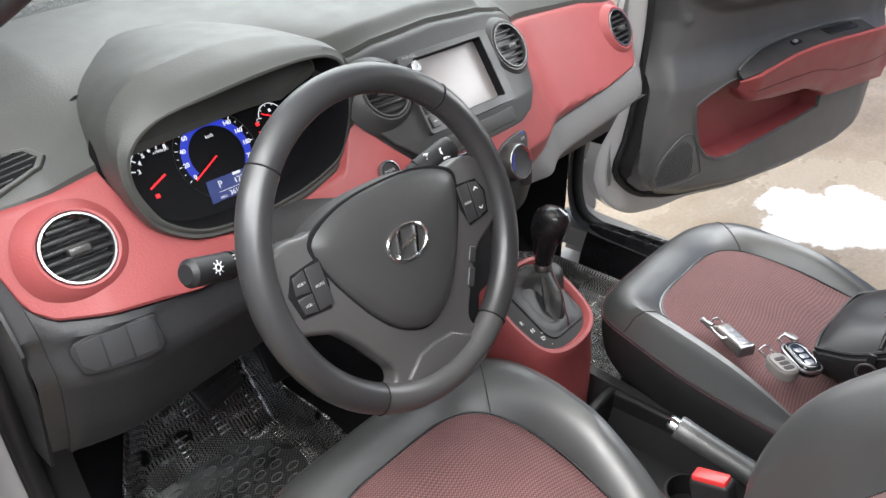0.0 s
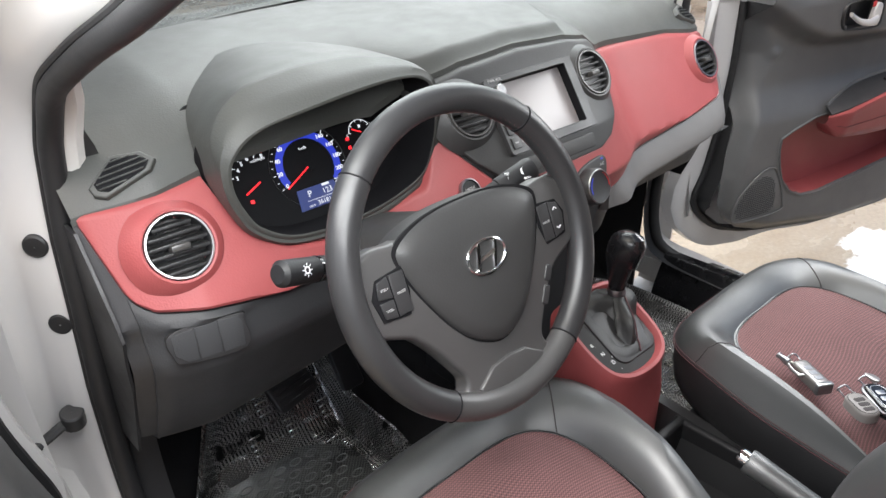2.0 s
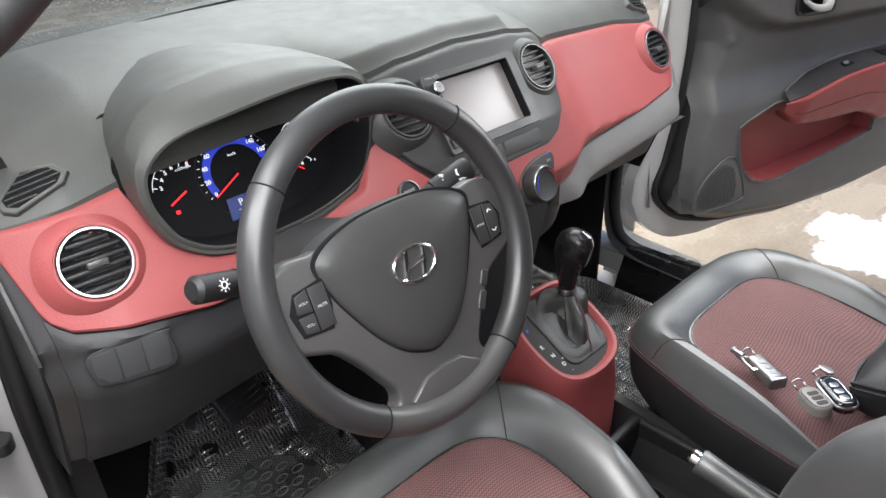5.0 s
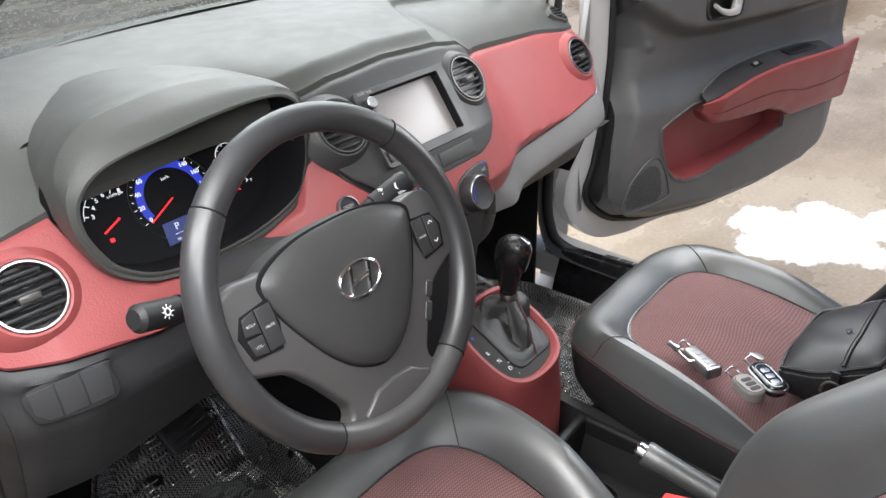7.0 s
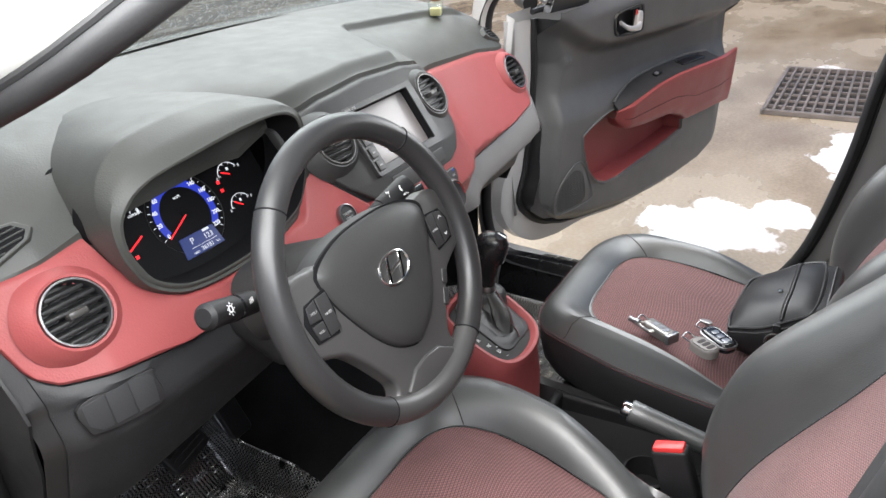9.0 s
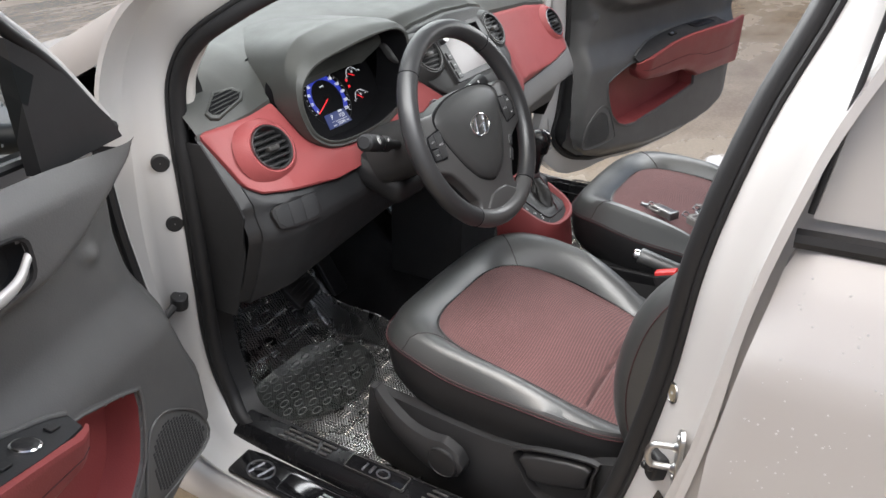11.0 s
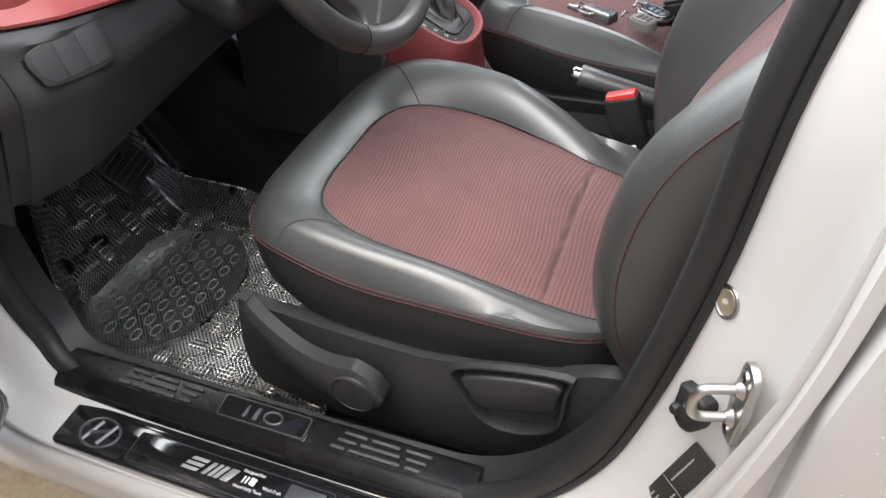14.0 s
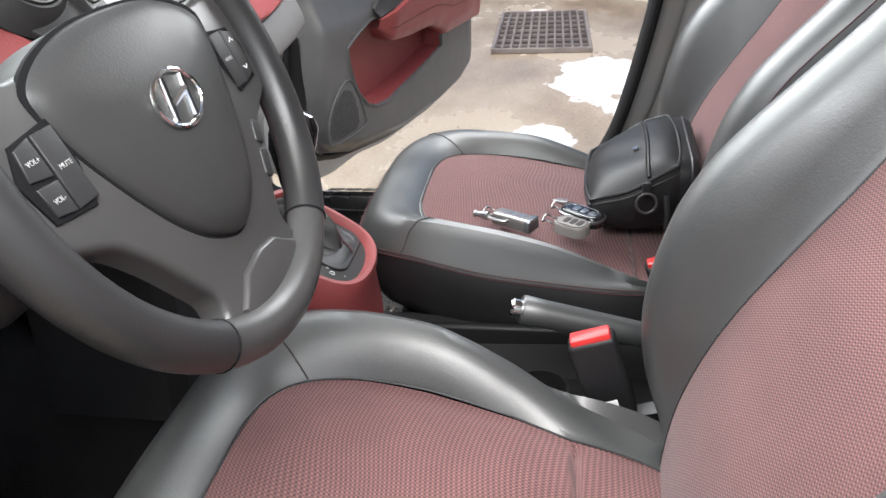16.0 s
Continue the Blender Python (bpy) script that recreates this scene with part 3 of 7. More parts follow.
    for side in (-1, 1):
        w = part("front_wing", sheet(16, 14, lambda u, v: (side * (0.655 + 0.175 * math.sin(min(1.0, v * 1.25) * math.pi / 2) - 0.02 * max(0, v - 0.6)), 0.385 + 1.3 * u, 0.985 - 0.10 * u ** 2 - 0.02 * v - 0.72 * max(0, v - 0.25) ** 1.2), None, (-side * 0.012, 0, -0.004)), WHITE)
        tagged(w, "white front wing of the car", "car wing", kind="structure")
        # body side between roof and belt behind the B pillar, and the rear door
    rear_door()


def rear_door():
    d = thing("rear_door", (-0.80, -0.67, 0.35), "closed white rear car door beaded with rain drops", "car door")

    def skin(u, v):
        z = 0.30 + 0.712 * v
        y = lerp(z, (0.30, 0.635, 0.784, 0.90, 0.97, 1.035), (-0.600, -0.610, -0.618, -0.636, -0.650, -0.662)) - 0.006 * sstep(0.98, 1.0, v) - 0.95 * u
        x = -lerp(z, (0.30, 0.45, 0.60, 0.75, 0.86, 0.905, 0.917, 0.93, 0.98, 1.012), (0.812, 0.822, 0.829, 0.831, 0.829, 0.827, 0.824, 0.817, 0.787, 0.764))
        if u < 0.015:
            x += 0.012
        return (x, y, z)
    part("door_skin", sheet(50, 34, skin, None, (0.05, 0.0, 0)), WHITE, d)
    part("belt_moulding", tube([(-0.760, -0.658 - 0.9 * k / 10, 1.021 + 0.004 * k / 10) for k in range(11)], 0.010, 8), RUBBER, d, "black rubber belt moulding")

    def pillar(u, v):
        z = 1.035 + 0.36 * v
        return (-(0.752 - 0.25 * (z - 1.0)), -0.668 - 0.06 * v - 0.085 * u, z)
    part("window_post", sheet(4, 10, pillar, None, (0.03, 0, 0)), WHITE, d)
    part("window_seal", tube([Vector(pillar(1.1, k / 10)) + Vector((-0.002, 0, 0)) for k in range(11)], 0.008, 8), RUBBER, d)
    part("window_channel", tube([(-0.766 + 0.25 * max(0.0, z - 1.0), -0.664 - 0.15 * (z - 1.03), z) for z in np.linspace(1.045, 1.37, 10)], 0.0030, 8), RUBBER, d, "black rubber window channel")
    g = part("window_glass", sheet(6, 6, lambda u, v: (-(0.742 - 0.25 * (0.36 * v)), -0.76 - 0.06 * v - 0.7 * u, 1.035 + 0.36 * v)), TINT, d, "dark tinted window glass")
    rnd = random.Random(9)
    dv, df = [], []
    for k in range(1900):
        u, v = 0.02 + 0.95 * rnd.random(), 0.05 + 0.93 * rnd.random()
        c = Vector(skin(u, v)) + Vector((-0.0004, 0, 0))
        r = rnd.uniform(0.0005, 0.0014) * (0.6 + 0.5 * v)
        o = len(dv)
        dv += [c + Vector((0, r * math.cos(a), r * 1.15 * math.sin(a))) for a in (0, 1.05, 2.09, 3.14, 4.19, 5.24)] + [c + Vector((-r * 0.5, 0, 0))]
        df += [(o + i, o + (i + 1) % 6, o + 6) for i in range(6)]
    dr = part("rain_drops", (dv, df), BEAD, d, "rain drops on the paint")
    dr["kind"] = "stuff"


def rear_body():
    """Plain rear of the body, which no view enters."""
    f = part("body_side", sheet(10, 10, lambda u, v: (0.80 + 0.02 * math.sin(math.pi * v) - 0.20 * sstep(0.7, 1.0, v), -0.58 - 1.32 * u, 0.30 + 1.09 * v), None, (-0.03, 0, 0)), WHITE)
    tagged(f, "white painted rear side of the car", "car body", kind="structure")
    f = part("body_side", sheet(6, 8, lambda u, v: (-0.80 + 0.20 * sstep(0.7, 1.0, v), -1.55 - 0.36 * u, 0.30 + 1.09 * v), None, (0.03, 0, 0)), WHITE)
    tagged(f, "white painted rear side of the car", "car body", kind="structure")
    f = part("tailgate", sheet(12, 10, lambda u, v: (-0.80 + 1.6 * u + (0.5 - u) * 0.4 * sstep(0.7, 1.0, v), -1.93 - 0.04 * math.sin(math.pi * v), 0.30 + 1.09 * v), None, (0, 0.03, 0)), WHITE)
    tagged(f, "white painted tailgate of the car", "tailgate", kind="structure")


car_shell()
rear_body()


# ---- dashboard ----
def cen(x):
    return math.exp(-(abs(x) / 0.235) ** 5)


def face_y(x, z):
    """How far forward the dashboard's face lies at x, z."""
    side = lerp(z, (0.50, 0.64, 0.70, 0.785, 0.80, 0.838, 0.845, 0.93, 1.0, 1.06), (0.27, 0.205, 0.172, 0.138, 0.137, 0.148, 0.143, 0.198, 0.245, 0.30))
    if x > 0:
        side = lerp(z, (0.50, 0.66, 0.76, 0.80, 0.845, 0.93, 1.0, 1.06), (0.27, 0.20, 0.160, 0.158, 0.143, 0.198, 0.245, 0.30))
    mid = lerp(z, (0.60, 0.82, 0.85, 0.93, 1.02, 1.07), (0.13, 0.085, 0.072, 0.105, 0.165, 0.21))
    c = cen(x)
    return side * (1 - c) + mid * c + 0.9 * max(0, abs(x) - 0.58) ** 1.3


def rim_z(x):
    """The height of the dashboard's upper front edge."""
    return lerp(abs(x), (0, 0.12, 0.20, 0.26, 0.5, 0.66, 0.72), (1.062, 1.056, 1.040, 1.008, 0.996, 0.972, 0.955))


def top_z(x, y):
    zf = rim_z(x)
    yf = face_y(x, zf)
    t = y - yf
    z = zf + (1.083 - zf) * (1 - math.exp(-max(0.0, t) / 0.09)) - 0.05 * max(0, abs(x) - 0.5) * sstep(0.05, 0.2, t)
    # the passenger's tray lies lower than the pad in the middle
    xe = lerp(y, (0.17, 0.263, 0.353, 0.41, 0.435), (0.115, 0.145, 0.195, 0.240, 0.275))
    yf2 = lerp(x, (0.25, 0.35, 0.43, 0.55, 0.66), (0.438, 0.416, 0.398, 0.372, 0.35))
    d1, d2 = (x - xe), (yf2 - y)
    inside = sstep(-0.003, 0.011, -0.006 * math.log(math.exp(-max(-0.2, min(0.3, d1)) / 0.006) + math.exp(-max(-0.2, min(0.3, d2)) / 0.006)))
    pad = (1 - inside) * sstep(0.0, 0.03, t) * sstep(-0.62, -0.50, x) * (1 - sstep(0.60, 0.66, x))
    return z + 0.013 * pad


def face_sheet(x0, x1, zt, zb, nx, nz, off=0.0, depth=0.012, skip=None, roll=0.004):
    """A panel on the face between two curves zb(x) and zt(x), rounded at its rim."""
    def f(u, v):
        x = x0 + (x1 - x0) * u
        a, b = zb(x), zt(x)
        z = a + (b - a) * v
        e = min(u * abs(x1 - x0), (1 - u) * abs(x1 - x0), v * abs(b - a), (1 - v) * abs(b - a))
        k = roll * (1 - min(1.0, e / roll)) ** 2
        return (x, face_y(x, z) + off + k, z)
    return sheet(nx, nz, f, skip, (0, depth, 0))


HUB_X = -0.363


def vent_ring(parent, o, normal, r, louvre=6, name="air_vent", bezel=GREY, flare=0.0, rim=DULLCHROME):
    """A round air vent with a chrome rim, louvres and a thumb tab."""
    m = facing(o, normal)
    v = part(name, lathe([(r * 1.07, -0.012), (r * 1.09, 0.0), (r * 1.05, 0.004), (r * 0.99, 0.004)], m, 40), rim, parent, "round air vent with chrome rim and black louvres")
    part("barrel", lathe([(r, 0.004), (r * 0.97, 0.002), (r * 0.95, -0.02), (r * 0.9, -0.045), (0.001, -0.045)], m, 40), BLACK, v)
    for k in range(louvre):
        h = r * (-0.72 + 1.44 * k / (louvre - 1))
        w = math.sqrt(max(0.0, (0.955 * r) ** 2 - h * h))
        part("louvre", rbox((2 * w, 0.0045, 0.016), m @ pose(0, h, -0.008, 18), 0.0012, 2), BLACK, v)
    for q in (-0.33, 0.33):
        part("vane", rbox((0.0016, 1.7 * r * math.sqrt(1 - q * q), 0.012), m @ pose(q * r, 0, -0.024), 0.0004, 1), BLACK, v)
    part("thumb_tab", rbox((r * 0.62, 0.0085, 0.016), m @ pose(0, -0.03 * r, 0.0, 12), 0.002, 2), SATIN, v)
    if flare:
        part("bezel", lathe([(r * 1.07, -0.002), (r * 1.10, 0.002), (r * 1.18, 0.0025), (r * 1.32, -0.002), (r * 1.50, -0.010), (r * 1.68, -0.020)], m, 44), bezel, v)
    return v


def dashboard():
    d = thing("dashboard", (0, 0.2, 0.6), "two-tone car dashboard, dark grey with dull red panels", "dashboard")
    # padded top
    def top(u, v):
        x = -0.675 + 1.35 * u
        zf = rim_z(x)
        yf = face_y(x, zf) + 0.002
        yb = 0.625 + 0.075 * (1 - (x / 0.70) ** 2)
        y = yf + (yb - yf) * v ** 1.5
        z = top_z(x, y)
        if v == 0:
            z -= 0.010
        return (x, y, z)
    part("dash_top", sheet(280, 110, top), GREY, d, "dark grey grained dashboard top")
    # carrier behind the panels, with a bay for the dials
    lowest = lambda x: lerp(x, (-0.67, -0.20, -0.10, 0.67), (0.648, 0.728, 0.70, 0.70))
    czz = lambda x, v: lowest(x) + (rim_z(x) - 0.002 - lowest(x)) * v
    part("carrier", sheet(100, 40, lambda u, v: (-0.675 + 1.35 * u, face_y(-0.675 + 1.35 * u, czz(-0.675 + 1.35 * u, v)) + 0.010, czz(-0.675 + 1.35 * u, v)),
                          lambda u, v: abs(-0.675 + 1.35 * u - HUB_X) < 0.155 and czz(-0.675 + 1.35 * u, v) > 0.885), BLACK, d)
    # end caps
    for s in (-1, 1):
        part("end_cap", sheet(8, 14, lambda u, v: (s * (0.674 + 0.002 * u), face_y(0.67, 0.62 + 0.34 * v) + 0.004 + 0.30 * u, 0.62 + 0.335 * v), None, (s * 0.004, 0, 0)), BLACK, d)
    # red panel, driver's side
    zt = lambda x: lerp(x, (-0.67, -0.664, -0.525, -0.515, -0.495, -0.455, -0.40, -0.30, -0.235, -0.216, -0.206, -0.17, -0.14), (0.968, 0.973, 0.987, 0.955, 0.915, 0.888, 0.878, 0.882, 0.905, 0.945, 0.975, 0.930, 0.900))
    zb = lambda x: lerp(x, (-0.67, -0.666, -0.654, -0.635, -0.475, -0.30, -0.14), (0.962, 0.94, 0.880, 0.866, 0.842, 0.845, 0.842))
    hole = lambda u, v: math.hypot(u, v) < 0.0395
    part("red_panel", face_sheet(-0.670, -0.14, zt, zb, 110, 30, -0.003, 0.012, lambda u, v: hole(-0.67 + 0.53 * u + 0.587, (zb(-0.67 + 0.53 * u) + (zt(-0.67 + 0.53 * u) - zb(-0.67 + 0.53 * u)) * v - 0.926) / 0.86)), RED, d, "dull red grained dashboard panel")
    # red panel, passenger's side, running under the centre stack
    zt2 = lambda x: lerp(x, (-0.14, -0.11, 0.09, 0.13, 0.165, 0.20, 0.215, 0.235, 0.5, 0.655, 0.672), (0.900, 0.897, 0.897, 0.908, 0.930, 0.975, 0.99, 1.000, 0.99, 0.968, 0.925))
    zb2 = lambda x: lerp(x, (-0.14, 0.03, 0.10, 0.15, 0.35, 0.6, 0.645, 0.672), (0.842, 0.815, 0.806, 0.808, 0.826, 0.858, 0.880, 0.905))
    part("red_panel", face_sheet(-0.14, 0.672, zt2, zb2, 150, 30, -0.003, 0.012, lambda u, v: hole(-0.14 + 0.812 * u - 0.587, (zb2(-0.14 + 0.812 * u) + (zt2(-0.14 + 0.812 * u) - zb2(-0.14 + 0.812 * u)) * v - 0.926) / 0.86)), RED, d, "dull red grained dashboard panel")
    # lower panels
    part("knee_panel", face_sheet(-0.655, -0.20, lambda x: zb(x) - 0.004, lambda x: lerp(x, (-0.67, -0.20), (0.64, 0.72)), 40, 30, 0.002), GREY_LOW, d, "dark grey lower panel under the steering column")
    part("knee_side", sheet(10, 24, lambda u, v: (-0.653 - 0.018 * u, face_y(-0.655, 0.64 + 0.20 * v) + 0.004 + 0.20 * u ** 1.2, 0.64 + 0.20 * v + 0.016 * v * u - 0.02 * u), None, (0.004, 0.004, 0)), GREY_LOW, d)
    def lid(u, v):
        x = 0.135 + 0.535 * u
        zt_ = zb2(x) - 0.003
        h = lerp(u, (0, 0.3, 0.9, 1.0), (0.060, 0.085, 0.088, 0.060))
        y = face_y(x, zt_) - 0.001 - 0.022 * math.sin(math.pi * min(1, v * 0.8)) * sstep(0, 0.12, u) + 0.045 * sstep(0.6, 1.0, v)
        return (x, y, zt_ - h * v + 0.012 * sstep(0.75, 1.0, v))
    part("glovebox", sheet(50, 18, lid, None, (0, 0.03, 0.004)), GLOVE, d, "grey glovebox lid, lightened for the light it catches")
    part("under_tray", sheet(20, 6, lambda u, v: (0.13 + 0.56 * u, 0.165 + 0.35 * v, 0.742 + 0.02 * u - 0.04 * v)), BLACK, d)
    # stalk switch blanks on the knee panel
    bm_ = facing((-0.592, face_y(-0.592, 0.8205) + 0.0020, 0.8205), (-0.22, -0.94, 0.27))
    bl = part("switch_bank", slab(smooth_xy([(-0.041, 0.021), (0.040, 0.023), (0.046, 0.014), (0.043, -0.022), (-0.030, -0.021), (-0.044, -0.008)], 4), 0.014, bm_ @ pose(0, 0, 0.0030), 0.001), RUBBER, d, "row of three blank switches")
    for o_ in ([(-0.042, 0.018), (-0.0145, 0.0205), (-0.0145, -0.0195), (-0.029, -0.019), (-0.042, -0.007)], [(-0.0135, 0.0205), (0.0135, 0.0212), (0.0135, -0.0195), (-0.0135, -0.0195)], [(0.0145, 0.0212), (0.039, 0.021), (0.0445, 0.013), (0.0415, -0.019), (0.0145, -0.0195)]):
        part("blank", slab(o_, 0.005, bm_ @ pose(0, 0, 0.0037), 0.0012), GREY_LOW, bl)
    # side vents
    for s in (-1, 1):
        vent_ring(d, (0.581 if s > 0 else -0.587, 0.189, 0.932), (s * 0.05, -0.86, 0.50), 0.038, 6, bezel=RED, flare=1)
    # centre vents
    for s in (-1, 1):
        vent_ring(d, (0.136 if s > 0 else -0.150, 0.146, 1.000), (s * 0.05, -0.84, 0.54), 0.036, 6, bezel=FASCIA, flare=1, rim=SATIN)
    # demister vents
    for s in (-1, 1):
        hz = lambda x, y: top_z(x, y)
        o = Vector((s * 0.607, 0.268, hz(0.607, 0.268)))
        ex = Vector((0.04, 0, hz(s * 0.607 + 0.02, 0.268) - hz(s * 0.607 - 0.02, 0.268))).normalized()
        ey = Vector((0, 0.04, hz(0.607, 0.288) - hz(0.607, 0.248))).normalized()
        nz = ex.cross(ey).normalized()
        ex = (ex + ey * 0.30 * s).normalized()
        m = axes(o, ex, nz.cross(ex), nz) @ pose(0, 0, 0.0035)
        if s < 0:
            shape = [(-0.040, -0.006), (-0.004, 0.024), (0.030, 0.016), (0.042, 0.000), (0.032, -0.012), (-0.026, -0.026), (-0.038, -0.018)]
        else:
            shape = [(0.040, -0.006), (0.004, 0.024), (-0.030, 0.016), (-0.042, 0.000), (-0.032, -0.012), (0.026, -0.026), (0.038, -0.018)]
        v = part("demister_vent", slab(shape, 0.030, m @ pose(0, 0, 0.003), 0.003), GREY, d, "small side window demister grille")
        part("grille_hole", slab([(x * 0.82, y * 0.78) for x, y in shape], 0.002, m @ pose(0, 0, 0.0036), 0.0005), MATTE, v)
        hole_ = [(x * 0.82, y * 0.78) for x, y in shape]
        for k in range(5):
            q = -0.0145 + 0.0072 * k
            xs = [x0 + (x1 - x0) * (q - y0) / (y1 - y0) for (x0, y0), (x1, y1) in zip(hole_, hole_[1:] + hole_[:1]) if (y0 - q) * (y1 - q) < 0]
            if len(xs) == 2:
                part("slat", rbox((abs(xs[0] - xs[1]) * 0.93, 0.0016, 0.003), m @ pose((xs[0] + xs[1]) / 2, q, 0.0042), 0.0005, 1), GREY, v)
    # binnacle: from the rim round the dials back to a line on the dashboard's top
    front = [(-0.520, 0.992), (-0.514, 1.027), (-0.478, 1.053), (-0.40, 1.066), (-0.33, 1.072), (-0.27, 1.073), (-0.233, 1.066), (-0.214, 1.047), (-0.208, 1.0), (-0.213, 0.96), (-0.232, 0.922), (-0.30, 0.898), (-0.38, 0.893), (-0.445, 0.900), (-0.488, 0.925), (-0.508, 0.955)]
    foot = [(-0.520, 0.235, 0.985), (-0.508, 0.315, 1.030), (-0.478, 0.370, 1.056), (-0.405, 0.405, 1.082), (-0.33, 0.405, 1.090), (-0.265, 0.34, 1.089), (-0.228, 0.25, 1.080), (-0.205, 0.20, 1.048), (-0.200, 0.185, 1.0), (-0.203, 0.175, 0.955), (-0.225, 0.165, 0.912), (-0.30, 0.165, 0.886), (-0.38, 0.170, 0.881), (-0.450, 0.175, 0.889), (-0.498, 0.185, 0.917), (-0.514, 0.205, 0.95)]
    fl = smooth_loop([Vector((x, 0.152 + 0.10 * max(0, -0.42 - x) + 0.10 * max(0, 1.02 - z), z)) for x, z in front], 6)
    bl = smooth_loop([Vector(p) for p in foot], 6)
    c = Vector((-0.36, 0.16, 0.975))
    CR = 0.24

    def mix(t, grow, y):
        out = []
        for p, q in zip(fl, bl):
            o = Vector((p.x - c.x, 0, (p.z - c.z) * 1.4)).normalized()
            # the front band rises to a crease, higher towards the door
            tall = lerp(p.x, (-0.52, -0.46, -0.38, -0.30, -0.24, -0.20), (0.016, 0.027, 0.021, 0.013, 0.006, 0.0)) * sstep(0.97, 1.03, p.z)
            rise = (t / CR) ** 0.85 if t < CR else ((1 - t) / (1 - CR)) ** 1.2
            out.append(p.lerp(q, t) + o * grow + Vector((0, y, tall * rise)))
        return out
    part("binnacle_throat", loft([mix(0, 0.004, 0.085), mix(0, 0.001, 0.03), mix(0, -0.002, 0.005), mix(0, -0.002, 0.001)]), MATTE, d, "matt black throat round the dials")
    part("binnacle", loft([mix(0, -0.002, 0.001), mix(0, 0.0, 0.0), mix(0.0, 0.0025, 0.0004), mix(0.02, 0.005, 0.002)] + [mix(t, 0.009 * (1 - t) ** 0.5, 0) for t in (0.06, 0.11, 0.16, 0.20, 0.225, 0.24, 0.255, 0.28, 0.34, 0.44, 0.55, 0.66, 0.77, 0.87, 0.95)] + [mix(1.0, 0, 0), mix(1.0, 0, 0.01), [p + Vector((0, 0.004, -0.02)) for p in mix(1.0, 0, 0.01)]]), GREY, d, "dark grey hood over the dials")
    cluster(d)
    centre_stack(d)
    return d


def cluster(d):
    """Speedometer, rev counter, small gauges and a blue display on a black face."""
    n = Vector((0, -0.86, 0.51)).normalized()
    o = Vector((HUB_X, 0.246, 0.953))
    m = facing(o, n)
    c = part("instrument_panel", slab(rrect(0.316, 0.220, 0.03), 0.01, m @ pose(0, 0.012, 0), 0.002), MATTE, d, "black instrument cluster with lit blue and red dials")
    def at(x, y, z=0.0012, rz=0):
        return m @ pose(x, y, z, 0, 0, rz)
    sp = (-0.003, 0.000)
    # blue band and ticks from 0 to 220
    R0, R1 = 0.0388, 0.0496
    a0, a1 = 203, -42
    band = ([], [])
    for k in range(49):
        a = radians(a0 + (a1 - a0) * k / 48)
        for r in (R0, R1):
            band[0].append(m @ Vector((sp[0] + r * math.cos(a), sp[1] + r * math.sin(a), 0.0006)))
    band[1].extend([(2 * k, 2 * k + 1, 2 * k + 3, 2 * k + 2) for k in range(48)])
    part("blue_band", band, GLOW_BLUE, c, "glowing blue speed scale", False)
    part("dial_ring", lathe([(0.0585, 0.0), (0.0592, 0.001), (0.0598, 0.0)], at(*sp, 0.0002), 48), BLACK, c)
    for k in range(23):
        a = radians(a0 + (a1 - a0) * k / 22)
        big = k % 2 == 0
        part("tick", rbox((0.0040 if big else 0.0026, 0.0010 if big else 0.0008, 0.0004), at(sp[0] + 0.0548 * math.cos(a), sp[1] + 0.0548 * math.sin(a), 0.001, math.degrees(a)), 0.0001, 1), GLOW_WHITE, c)
    for k in range(12):
        a = radians(a0 + (a1 - a0) * k / 11)
        text(str(20 * k), 0.0082, at(sp[0] + 0.0466 * math.cos(a), sp[1] + 0.0466 * math.sin(a), 0.0016), GLOW_WHITE, c, "numeral", 0.0002)
    text("km/h", 0.0058, at(sp[0], sp[1] + 0.0255), GLOW_WHITE, c, "lettering")
    na = radians(a0 + 4)
    part("needle", rbox((0.046, 0.0020, 0.001), at(sp[0] + 0.027 * math.cos(na), sp[1] + 0.027 * math.sin(na), 0.004, math.degrees(na)), 0.0004, 1), GLOW_RED, c, "glowing red needle")
    part("needle_hub", lathe([(0.008, 0.0), (0.008, 0.002), (0.0065, 0.0026), (0.001, 0.0026)], at(*sp, 0.001), 24), MATTE, c)
    # rev counter
    rv = (-0.078, 0.002)
    for k in range(3, 9):
        a = radians(220 - 154 * k / 8)
        part("tick", rbox((0.0055, 0.0013, 0.0004), at(rv[0] + 0.0395 * math.cos(a), rv[1] + 0.0395 * math.sin(a), 0.001, math.degrees(a)), 0.0001, 1), GLOW_RED if k > 6 else GLOW_WHITE, c)
        text(str(k), 0.0078, at(rv[0] + 0.0320 * math.cos(a), rv[1] + 0.0320 * math.sin(a)), GLOW_WHITE, c, "numeral", 0.0002)
    for mat_, b0, b1 in ((GLOW_WHITE, 168, 105), (GLOW_RED, 103, 62)):
        arc = [at(rv[0] + 0.0425 * math.cos(radians(b0 + (b1 - b0) * k / 16)), rv[1] + 0.0425 * math.sin(radians(b0 + (b1 - b0) * k / 16)), 0.001).translation for k in range(17)]
        part("scale_arc", tube(arc, 0.0005, 4), mat_, c)
    text("x1000rpm", 0.0052, at(rv[0] + 0.006, rv[1] + 0.026), GLOW_WHITE, c)
    part("needle", rbox((0.028, 0.0024, 0.001), at(rv[0] - 0.016, rv[1] - 0.009, 0.004, 204), 0.0004, 1), GLOW_RED, c)
